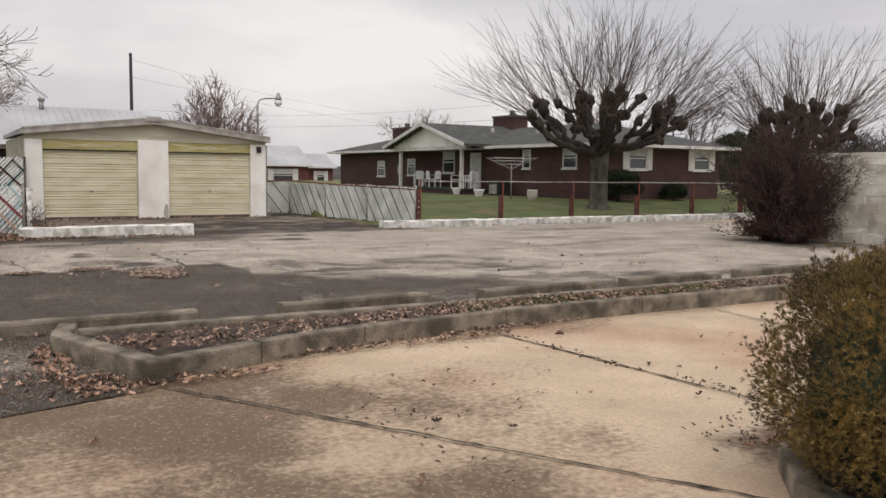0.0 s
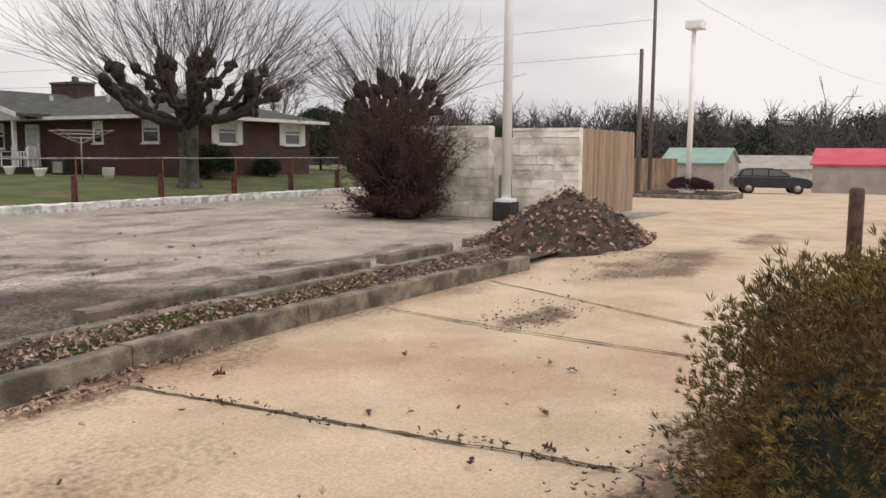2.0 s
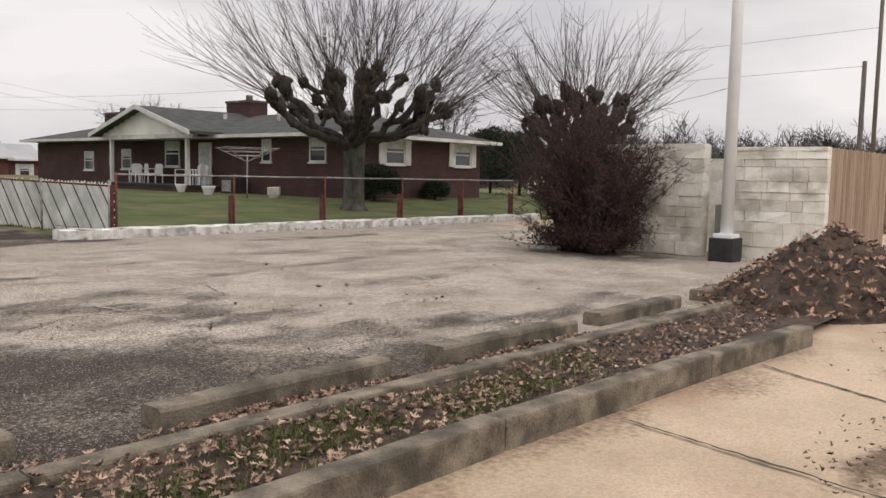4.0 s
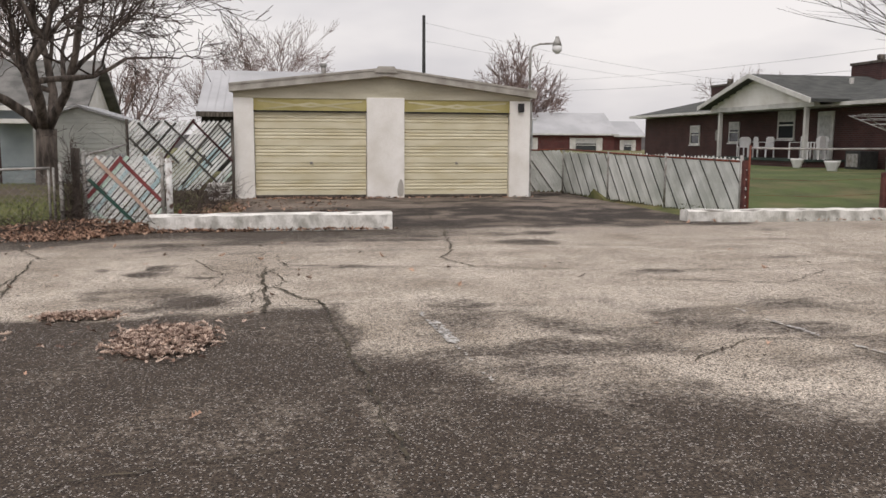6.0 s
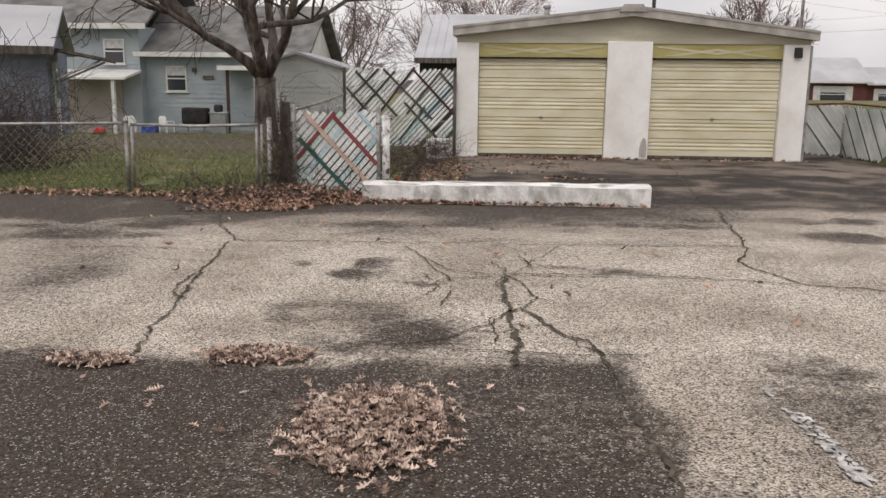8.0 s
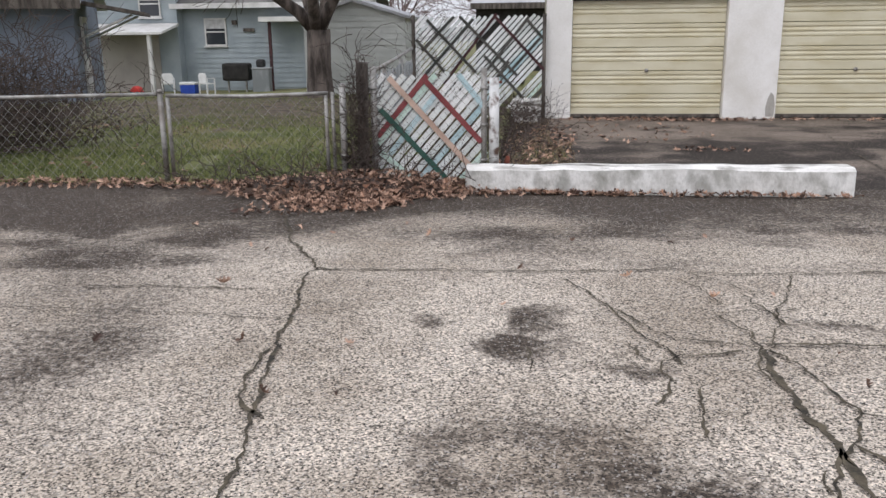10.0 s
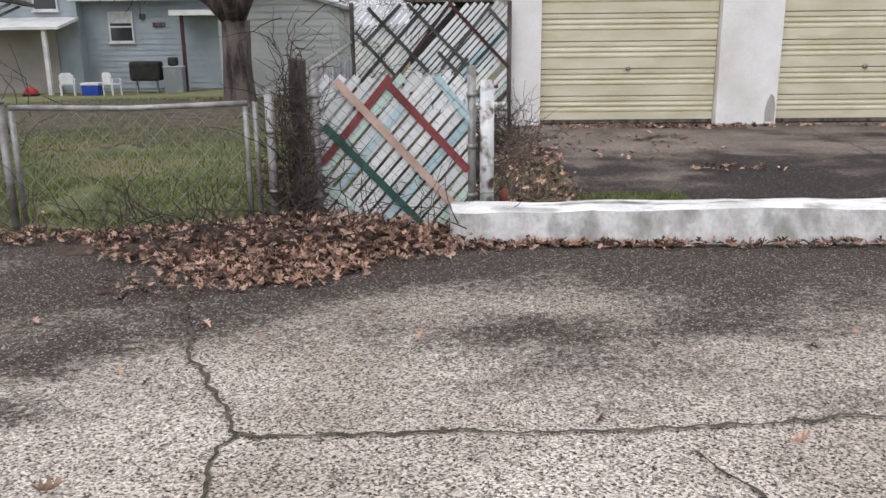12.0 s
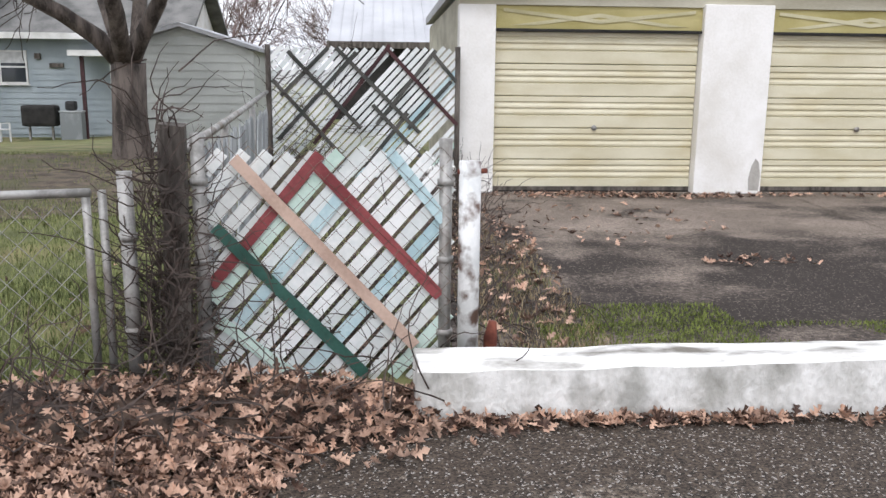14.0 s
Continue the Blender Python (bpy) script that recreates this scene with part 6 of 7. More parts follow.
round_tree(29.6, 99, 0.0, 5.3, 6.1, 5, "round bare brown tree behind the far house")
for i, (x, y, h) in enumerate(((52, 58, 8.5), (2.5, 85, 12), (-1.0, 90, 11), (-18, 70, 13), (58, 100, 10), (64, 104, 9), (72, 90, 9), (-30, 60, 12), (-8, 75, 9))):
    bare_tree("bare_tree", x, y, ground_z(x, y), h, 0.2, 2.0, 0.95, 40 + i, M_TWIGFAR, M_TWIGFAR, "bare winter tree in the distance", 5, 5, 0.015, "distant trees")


bare_tree("bare_tree", 45.4, 41.3, ground_z(45.4, 41.3), 7.2, 0.18, 1.8, 0.9, 71, M_TWIG, M_TWIG, "dark bare tree behind the brick house", 5, 5, 0.012, "distant trees", 0.6)


# ---- shrubs ----
def tuft_cloud(centres, count, size, seed, flat=0.2, upright=0.5, needles=5, clump=0.0):
    """Small sprigs over a set of ellipsoids (cx, cy, cz, rx, ry, rz): each sprig a fan of narrow blades."""
    rng = np.random.default_rng(seed)
    verts, faces = [], []
    tot = sum(c[3] * c[4] + c[4] * c[5] for c in centres)
    for cx, cy, cz, rx, ry, rz in centres:
        n = int(count * (rx * ry + ry * rz) / tot)
        d = rng.normal(size=(n, 3))
        d /= np.linalg.norm(d, axis=1)[:, None]
        d[:, 2] = np.where(d[:, 2] < -0.55, -d[:, 2], d[:, 2])
        for k in range(n):
            u = Vector(d[k])
            lump = 1.0 + 0.16 * noise.noise(Vector((cx, cy, cz)) + u * 2.2) + 0.10 * noise.noise(u * 6 + Vector((cy, 0, cx))) + clump * noise.noise(u * 13 + Vector((cz, cx, 0)))
            depth = 1.0 - 0.34 * rng.random() ** 1.5
            p = Vector((cx + u.x * rx * lump * depth, cy + u.y * ry * lump * depth, max(0.03, cz + u.z * rz * lump * depth)))
            axis = (u * (1 - upright) + Vector((0, 0, upright)) + Vector(rng.normal(size=3)) * 0.35).normalized()
            side0 = axis.orthogonal().normalized()
            L = size * rng.uniform(0.6, 1.35)
            for b in range(needles):
                a = 2 * math.pi * (b / needles + rng.random() * 0.1)
                s = (Matrix.Rotation(a, 3, axis) @ side0)
                tip = p + axis * L * rng.uniform(0.55, 1.0) + s * L * rng.uniform(0.3, 0.7)
                wdt = axis.cross(s) * L * flat * 0.5
                mid = p.lerp(tip, 0.55)
                base = len(verts)
                verts += [p, mid + wdt, tip, mid - wdt]
                faces.append((base, base + 1, base + 2, base + 3))
    return verts, faces


def yew(x, y, blobs, count, seed, label, size=0.06):
    t = thing("yew_bush", label, "shrub", "yew bushes in the bed")
    v, f = tuft_cloud(blobs, count, size, seed, flat=0.13, upright=0.35, needles=7, clump=0.09)
    v2, f2 = tuft_cloud([(a, b, c + 0.03, d * 1.02, e * 1.02, g * 1.03) for a, b, c, d, e, g in blobs], count // 14, size * 1.25, seed + 50, flat=0.12, upright=0.55, needles=8, clump=0.12)
    f = f + [tuple(i + len(v) for i in fc) for fc in f2]
    w = link("foliage", v + v2, f, M_YEW, t)
    w["kind"] = "stuff"
    sv, sf = [], []
    rnd = random.Random(seed)
    for k in range(9):
        limb(rnd, (x + rnd.uniform(-0.1, 0.1), y + rnd.uniform(-0.1, 0.1), 0), (rnd.gauss(0, 0.6), rnd.gauss(0, 0.6), 1), 0.9, 0.03, 0.008, sv, sf)
    link("stems", sv, sf, M_BARK, t)
    # Added dark core: its colour stands in for shade deep in the foliage.
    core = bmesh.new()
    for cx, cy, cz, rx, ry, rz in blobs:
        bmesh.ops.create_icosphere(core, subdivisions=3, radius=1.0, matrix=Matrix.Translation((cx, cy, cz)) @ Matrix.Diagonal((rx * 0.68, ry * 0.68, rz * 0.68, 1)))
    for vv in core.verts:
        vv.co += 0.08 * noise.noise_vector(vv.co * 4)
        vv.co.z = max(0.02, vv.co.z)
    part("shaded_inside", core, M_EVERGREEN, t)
    return t


yew(4.7, 1.9, [(4.55, 2.1, 0.6, 0.66, 0.66, 0.6), (5.1, 1.75, 0.66, 0.7, 0.7, 0.62), (4.6, 1.4, 0.66, 0.62, 0.62, 0.62), (5.0, 1.2, 0.7, 0.7, 0.7, 0.62), (4.5, 1.95, 0.32, 0.52, 0.6, 0.32), (4.5, 1.3, 0.32, 0.52, 0.6, 0.32), (4.95, 2.3, 0.32, 0.6, 0.42, 0.32)], 78000, 1, "rounded olive-green yew bush with rusty tips", 0.03)
yew(6.8, 1.5, [(6.6, 1.5, 0.6, 0.9, 0.8, 0.62)], 12000, 2, "wide olive-green yew bush in the edged bed")
bed = thing("shrub_bed", "dark leaf-strewn bed with a low concrete edging", "bed", kind="structure")
rim = [(3.98, -3.0), (3.98, 1.9), (4.1, 2.35), (4.5, 2.75), (5.1, 2.92), (9.0, 2.95)]
part("soil", prism([(x + 0.06, y - 0.06) for x, y in rim] + [(9.0, -3.0)], "z", -0.05, 0.05), M_SOIL, bed)
for a, b in zip(rim, rim[1:]):
    L = math.hypot(b[0] - a[0], b[1] - a[1])
    part("edging", turned(boxes((0, L, -0.12, 0, -0.05, 0.12), bevel=0.02), (*a, 0), math.degrees(math.atan2(b[1] - a[1], b[0] - a[0]))), M_KERB, bed)


def red_shrub():
    t = thing("red_shrub", "large dark wine-red twiggy shrub", "shrub")
    rnd = random.Random(5)
    sv, sf, sprays = [], [], []
    for k in range(420):
        a = rnd.uniform(0, 6.28)
        lean = rnd.uniform(0.05, 0.6)
        pts, dl = limb(rnd, (18.15 + rnd.uniform(-0.3, 0.3), 12.85 + rnd.uniform(-0.5, 0.5), 0), (math.cos(a) * lean, math.sin(a) * lean, 1), rnd.uniform(1.3, 3.0) * (1.08 - 0.35 * lean), 0.014, 0.004, sv, sf, 0.15, -0.01, 7, 3)
        for j in (3, 4, 5, 6, 7):
            for f in range(2):
                limb(rnd, pts[j], rand_dir(rnd, dl, 0.6), rnd.uniform(0.2, 0.5), 0.006, 0.003, sv, sf, 0.2, 0.0, 3, 3)
        for q in pts[3:]:
            r = rnd.uniform(0.08, 0.17)
            sprays.append((q.x, q.y, max(0.2, q.z), r, r, r * 0.75))
    for k in range(230):
        a = rnd.uniform(0, 6.28)
        pts, dl = limb(rnd, (18.15 + rnd.uniform(-0.5, 0.5), 12.9 + rnd.uniform(-0.75, 0.75), 0.1), (math.cos(a), math.sin(a), 0.6), rnd.uniform(0.5, 1.0), 0.01, 0.003, sv, sf, 0.2, -0.03, 5, 3)
        for q in pts[2:]:
            sprays.append((q.x, q.y, max(0.15, q.z), 0.12, 0.12, 0.1))
    v, f = tuft_cloud(sprays, 19000, 0.075, 6, flat=0.16, upright=0.35, needles=4)
    w = link("foliage", v, f, M_BARBERRY, t)
    w["kind"] = "stuff"
    w = link("stem_mass", sv, sf, M_SHRUBSTEM, t)
    w["kind"] = "stuff"


red_shrub()


def dark_shrub(x, y, z, r, h, seed, label):
    t = thing("evergreen_shrub", label, "shrub", "evergreen shrubs")
    v, f = tuft_cloud([(x, y, z + h / 2, r, r, h / 2)], int(2600 * r), 0.17, seed, needles=4)
    w = link("foliage", v, f, M_EVERGREEN, t)
    w["kind"] = "stuff"
    tube("stem", [(x, y, z), (x, y, z + h * 0.7)], [0.08, 0.03], M_BARK, t)


dark_shrub(25.2, 26.1, 0.45, 0.9, 1.2, 1, "dark clipped evergreen shrub against the brick wall")
dark_shrub(28.6, 26.2, 0.45, 0.5, 0.7, 2, "low dark shrub against the brick wall")
for k, (x, y, r, h) in enumerate(((37.5, 28.6, 1.5, 3.0), (39.5, 32, 1.7, 3.4), (80, 40, 2.5, 4.6), (83, 43.5, 2.2, 5.4), (90, 44, 2.4, 5.0), (75, 46, 3, 4.6))):
    dark_shrub(x, y, ground_z(x, y), r, h, 20 + k, "dark evergreen clump beyond the lot")


def island_shrub(x, y, z, r, h):
    t = thing("low_shrub", "low wide red-brown shrub in the kerbed island", "shrub")
    v, f = tuft_cloud([(x, y, z + h / 2, r, r, h / 2), (x + 0.2, y - r * 0.6, z + h * 0.4, r * 0.7, r * 0.7, h * 0.4)], 2200, 0.12, 91, needles=4)
    w = link("foliage", v, f, M_BARBERRY, t)
    w["kind"] = "stuff"
    tube("stem", [(x, y, z - 0.1), (x, y, z + h * 0.5)], [0.05, 0.02], M_BARK, t)


island_shrub(38.6, 11.2, -0.12, 0.8, 0.6)


def far_woods():
    """Bare hillside woods: many thin forked trees, some evergreens among them."""
    rnd = random.Random(63)
    v, f, ev = [], [], []
    for k in range(620):
        a = radians(rnd.uniform(-14, 40))
        R = rnd.uniform(150, 245)
        x, y, z = R * math.cos(a), R * math.sin(a), -4.5 + 7.0 * max(0, R - 150) / 95
        H = rnd.uniform(9.0, 14.5) * (0.8 + 0.25 * noise.noise(Vector((a * 14, 2, 0)))) * (1.25 if rnd.random() < 0.12 else 1.0)
        if rnd.random() < 0.16:
            ev.append((x, y, z + H * 0.45, H * 0.22, H * 0.22, H * 0.5))
            continue
        pts, d = limb(rnd, (x, y, z), (0, 0, 1), H * 0.75, 0.16, 0.07, v, f, 0.05, 0.0, 4, 3)
        for b in range(22):
            j = rnd.randint(1, 4)
            q, dl = limb(rnd, pts[j], (rnd.gauss(0, 0.7), rnd.gauss(0, 0.7), 0.9), H * rnd.uniform(0.22, 0.42), 0.09, 0.05, v, f, 0.12, 0.03, 3, 3)
            for c in range(3):
                limb(rnd, q[rnd.randint(1, 3)], rand_dir(rnd, dl, 0.5), H * 0.16, 0.06, 0.04, v, f, 0.1, 0.02, 2, 3)
    tagged(link("far_woods", v, f, M_WOODS), "bare grey winter woods on the far hill", "woods", kind="stuff")
    v, f = tuft_cloud(ev, 9000, 0.9, 78, flat=0.3, upright=0.4, needles=4)
    tagged(link("far_evergreens", v, f, M_EVERGREEN), "dark evergreens among the far bare woods", "woods", kind="stuff")


far_woods()


# ---- dirt pile ----
def dirt_pile():
    n = 110
    v = []
    for j in range(n):
        for i in range(n):
            u, w = -1.15 + 2.3 * i / (n - 1), -1.15 + 2.3 * j / (n - 1)
            rr = math.hypot(u, w)
            p = Vector((u * 3, w * 3, 0))
            h = 0.88 * max(0.0, 1 - rr) ** 0.85 + 0.15 * noise.noise(p * 1.2) * (rr < 1) + 0.07 * noise.noise(p * 4) * (rr < 1.02) + 0.05 * noise.noise(p * 9) * (rr < 1)
            v.append((15.15 + u * 2.2, 7.4 + w * 1.25, h if rr < 1.05 else -0.05))
    f = [(j * n + i, j * n + i + 1, (j + 1) * n + i + 1, (j + 1) * n + i) for j in range(n - 1) for i in range(n - 1)]
    return tagged(link("soil_mound", v, f, M_SOIL, smooth=True), "heap of dark soil mixed with dead leaves", "dirt pile")


dirt_pile()


# ---- cracks, joints, lines ----
def ribbon(name, pts, width, material, z, jitter, seed, label, category, step=0.035):
    rnd = random.Random(seed)
    path = []
    for a, b in zip(pts, pts[1:]):
        a, b = Vector((*a, 0)), Vector((*b, 0))
        n = max(1, int((b - a).length / step))
        nrm = Vector((-(b - a).y, (b - a).x, 0)).normalized()
        for i in range(n):
            q = a.lerp(b, i / n)
            path.append(q + nrm * jitter * (noise.noise(q * 3 + Vector((seed, 0, 0))) + 0.7 * noise.noise(q * 11) + 0.35 * noise.noise(q * 27)))
    path.append(Vector((*pts[-1], 0)))
    v, f = [], []
    for i, q in enumerate(path):
        d = path[min(i + 1, len(path) - 1)] - path[max(i - 1, 0)]
        nrm = Vector((-d.y, d.x, 0)).normalized()
        w = 0.62 * width * (0.3 + 1.3 * abs(noise.noise(q * 5 + Vector((0, seed, 0)))) + 0.4 * rnd.random())
        if i in (0, len(path) - 1):
            w *= 0.2
        v += [q + nrm * w / 2 + Vector((0, 0, z)), q - nrm * w / 2 + Vector((0, 0, z))]
    for i in range(len(path) - 1):
        f.append((2 * i, 2 * i + 1, 2 * i + 3, 2 * i + 2))
    return tagged(link(name, v, f, material), label, category, kind="structure")


CRACKS = [
    (((0.7, 18.8), (0.85, 18.4), (1.02, 17.86), (1.3, 17.4), (1.42, 17.12), (1.43, 16.7), (1.52, 16.1), (1.7, 15.1), (1.95, 13.5)), 0.038),
    (((1.42, 17.12), (2.6, 17.15), (3.9, 17.26), (4.3, 17.2), (6.4, 17.4)), 0.036),
    (((3.1, 17.0), (3.32, 16.53), (3.5, 16.0), (3.66, 15.56)), 0.03),
    (((4.1, 15.82), (4.05, 15.52), (4.11, 14.64), (4.14, 14.12), (4.11, 13.6)), 0.062),
    (((4.6, 17.2), (4.3, 16.4), (4.1, 15.82)), 0.02),
    (((4.1, 15.82), (4.24, 15.55), (4.26, 15.11), (4.19, 14.82), (4.11, 14.64)), 0.034),
    (((4.19, 14.82), (4.33, 14.45), (4.44, 14.21), (4.58, 14.11), (4.63, 13.79)), 0.05),
    (((4.63, 13.84), (4.67, 13.05), (4.75, 12.0), (4.82, 11.0), (4.85, 10.2)), 0.035),
    (((4.11, 14.78), (3.98, 14.42), (3.79, 14.15), (3.7, 14.06), (3.45, 13.98)), 0.034),
]
MORE = [
    (((3.98, 14.42), (4.0, 14.0)), 0.03), (((3.99, 14.6), (3.97, 14.42)), 0.03), (((4.11, 14.43), (4.22, 14.36), (4.33, 14.45)), 0.028), (((3.72, 13.86), (4.1, 13.84), (4.55, 13.82), (4.9, 13.86)), 0.028),
    (((3.84, 14.28), (4.0, 14.22), (4.13, 14.26)), 0.024), (((4.44, 14.21), (4.5, 13.98), (4.62, 13.86)), 0.022), (((4.26, 15.11), (4.42, 15.05), (4.5, 14.9)), 0.02), (((3.67, 15.3), (3.62, 14.8)), 0.026),
    (((1.57, 15.64), (1.56, 15.24), (1.69, 14.91), (1.8, 14.84)), 0.03), (((4.18, 16.77), (4.32, 16.17)), 0.026), (((3.87, 17.0), (4.05, 16.5)), 0.02), (((0.0, 16.6), (0.36, 16.63), (1.18, 16.62)), 0.03),
    (((6.75, 19.7), (6.6, 18.8), (6.5, 18.0), (6.38, 17.2), (6.12, 16.6), (6.4, 15.8)), 0.045),
    (((6.4, 15.8), (5.4, 15.95), (4.06, 15.9)), 0.036), (((6.4, 15.8), (8.0, 15.3), (9.4, 15.2), (11.5, 15.6)), 0.036), (((6.0, 16.2), (5.7, 15.95), (5.4, 15.9)), 0.018),
    (((6.9, 11.6), (7.6, 12.1), (8.7, 12.0), (9.6, 12.4)), 0.03), (((9.6, 12.4), (9.9, 13.4), (9.5, 14.3)), 0.03),
]
FAR = [
    (((3.41, 16.44), (3.53, 16.06), (3.63, 15.97), (3.91, 15.91), (4.18, 15.77)), 0.026), (((3.45, 15.1), (3.55, 15.36), (3.56, 15.6), (3.66, 15.69), (3.97, 15.8)), 0.03), (((3.94, 16.35), (4.06, 16.08), (4.05, 15.84), (4.01, 15.52), (4.03, 15.39)), 0.03), (((3.93, 17.24), (4.2, 16.85), (4.32, 16.77)), 0.02), (((3.94, 16.35), (4.45, 16.48)), 0.02), (((3.39, 15.87), (3.5, 15.6)), 0.022), (((2.87, 15.73), (2.95, 15.57), (2.92, 15.42)), 0.02),
    (((9.6, 12.4), (8.9, 13.0), (8.6, 13.6)), 0.02), (((8.0, 14.7), (9.3, 14.3), (10.2, 15.0)), 0.036), (((11.0, 13.8), (13.2, 13.0), (15.5, 13.4)), 0.02), (((10.3, 10.6), (12.5, 11.2), (14.6, 10.8)), 0.02),
    (((2.2, 8.9), (3.4, 10.2), (4.9, 10.6)), 0.02), (((-3, 16.0), (-1.0, 16.2), (1.5, 16.1)), 0.018), (((9.5, 14.3), (11.2, 14.9), (13.5, 14.4), (16, 15.2)), 0.02), (((12, 17.5), (14.5, 16.4), (17.5, 17.0)), 0.02), (((7.4, 26.8), (7.2, 24.5), (6.9, 22.3), (6.75, 19.7)), 0.03), (((3.6, 24.8), (5.4, 24.2), (8.2, 24.6), (10.8, 23.7)), 0.02),
]
for k, (pts, w) in enumerate(CRACKS + MORE + FAR):
    ribbon("asphalt_crack", pts, w, M_CRACK, 0.011, 0.045, k, "dark weathered crack in the asphalt", "crack")
JOINTS = [((2.02, 6.0), (3.6, 3.25), (5.0, 0.8)), ((5.3, 6.5), (5.42, 5.0), (5.55, 3.3)), ((8.45, 6.6), (8.2, 5.2), (8.0, 3.2)), ((10.6, 6.6), (9.55, 4.53), (8.9, 3.2)), ((2.02, 6.0), (0.9, 5.75), (-1, 5.2)), ((14.5, 6.2), (14.6, -4)), ((18, 8), (18.1, -5)), ((23, 8), (23.1, -5))]
for k, pts in enumerate(JOINTS):
    ribbon("slab_joint", pts, 0.05, M_CRACK, 0.006, 0.02, 50 + k, "dirt-filled joint between concrete slabs", "joint")
def worn_line(a, b, width, cover, seed):
    """A painted line of which only flakes are left."""
    rnd = random.Random(seed)
    a, b = Vector((*a, 0)), Vector((*b, 0))
    d = (b - a).normalized()
    nrm = Vector((-d.y, d.x, 0))
    L = (b - a).length
    v, f = [], []
    for k in range(int(L * 260 * cover)):
        s, o = rnd.uniform(0, L), rnd.uniform(-0.5, 0.5) * width
        if noise.noise(Vector((s * 2.5, o * 9, seed))) < 0.25 - 0.5 * cover:
            continue
        c = a + d * s + nrm * o + Vector((0, 0, 0.0105 + 0.0005 * rnd.random()))
        n = rnd.randint(5, 7)
        q = rnd.uniform(0.008, 0.022)
        base = len(v)
        for j in range(n):
            t = 2 * math.pi * j / n
            v.append(c + d * math.cos(t) * q * rnd.uniform(0.6, 1.3) + nrm * math.sin(t) * q * rnd.uniform(0.5, 1.0))
        f.append(tuple(range(base, base + n)))
    return tagged(link("parking_line", v, f, M_LINE), "worn white painted parking line, mostly flaked away", "road marking", kind="structure")


for k, (a, b, c) in enumerate((((5.42, 13.4), (5.48, 12.3), 0.8), ((8.05, 13.4), (8.3, 11.2), 0.45), ((10.6, 13.3), (10.9, 10.8), 0.4), ((12.95, 13.25), (12.2, 10.5), 0.4), ((5.48, 12.4), (5.56, 11.2), 0.22))):
    worn_line(a, b, 0.09, c, 80 + k)


# ---- dead leaves, grass blades ----
def leaf_shape(rnd, size):
    """A lobed, curled oak leaf."""
    lobes = [(0.0, 0.03), (0.14, 0.10), (0.24, 0.07), (0.36, 0.27), (0.47, 0.07), (0.62, 0.33), (0.72, 0.08), (0.86, 0.19), (1.0, 0.02)]
    curl, roll = rnd.uniform(-0.7, 1.5), rnd.uniform(0.1, 1.9)
    v = []
    for t, w in lobes:
        w *= rnd.uniform(0.8, 1.2)
        zc = curl * (t - 0.5) ** 2
        v += [(t - 0.5, w, zc + roll * w * 0.8), (t - 0.5, 0, zc), (t - 0.5, -w, zc + roll * w * 0.7)]
    f = []
    for i in range(len(lobes) - 1):
        for s in (0, 1):
            f.append((3 * i + s, 3 * i + s + 1, 3 * i + s + 4, 3 * i + s + 3))
    return np.array(v) * size, f


def litter(name, spots, label, seed, size=0.082, category="dead leaves", material=None, tilt=0.35):
    """spots: (cx, cy, rx, ry, count, heap, base) with heap the height of the pile in its middle."""
    rnd = random.Random(seed)
    verts, faces, total = [], [], 0
    shapes = [leaf_shape(rnd, 1.0) for _ in range(10)]
    for cx, cy, rx, ry, count, heap, base in spots:
        for _ in range(count):
            a, q = rnd.uniform(0, 6.283), math.sqrt(rnd.random())
            if rnd.random() < 0.12:
                q *= 1.25
            px, py = cx + rx * q * math.cos(a), cy + ry * q * math.sin(a)
            pz = base + heap * max(0.0, 1 - q * q) * rnd.random() + 0.012 + 0.012 * rnd.random()
            sh, fs = rnd.choice(shapes)
            m = np.array(Euler((rnd.gauss(0, tilt), rnd.gauss(0, tilt), rnd.uniform(0, 6.28))).to_matrix())
            s = size * rnd.uniform(0.6, 1.25)
            pts = (sh * s) @ m.T + np.array((px, py, pz))
            pts[:, 2] = np.maximum(pts[:, 2], base + 0.004)
            b = len(verts)
            verts += pts.tolist()
            faces += [tuple(i + b for i in fc) for fc in fs]
    return tagged(link(name, verts, faces, material or M_LEAF), label, category, kind="stuff")


litter("leaf_heap", [(3.46, 12.68, 0.33, 0.46, 1100, 0.045, 0), (3.46, 12.68, 0.44, 0.56, 200, 0.01, 0), (2.67, 13.62, 0.31, 0.14, 420, 0.02, 0), (3.1, 13.1, 1.0, 0.6, 40, 0, 0), (1.77, 13.45, 0.27, 0.11, 200, 0.02, 0)], "small heap of bleached dead leaves on the asphalt", 3, 0.056, material=M_LEAFPALE, tilt=0.2)
DRIFT = [(1.35, 20.05, 1.15, 0.4, 1500, 0.2, 0.0), (0.4, 20.12, 0.9, 0.3, 800, 0.12, 0), (1.15, 19.6, 0.6, 0.33, 520, 0.05, 0), (0.45, 19.75, 0.45, 0.3, 260, 0.03, 0), (1.05, 19.38, 0.6, 0.28, 420, 0.03, 0), (1.0, 19.15, 0.5, 0.22, 160, 0.01, 0), (0.5, 19.0, 0.4, 0.3, 40, 0, 0), (-1.8, 20.22, 2.2, 0.2, 620, 0.06, 0), (-5.5, 20.2, 2.5, 0.25, 420, 0.04, 0), (3.0, 19.93, 0.9, 0.06, 200, 0.03, 0), (4.6, 19.93, 1.4, 0.05, 200, 0.02, 0)]
litter("gate_leaf_drift", DRIFT, "drift of dead brown oak leaves along the gate", 4, 0.078, tilt=0.5)
hump = bmesh.new()
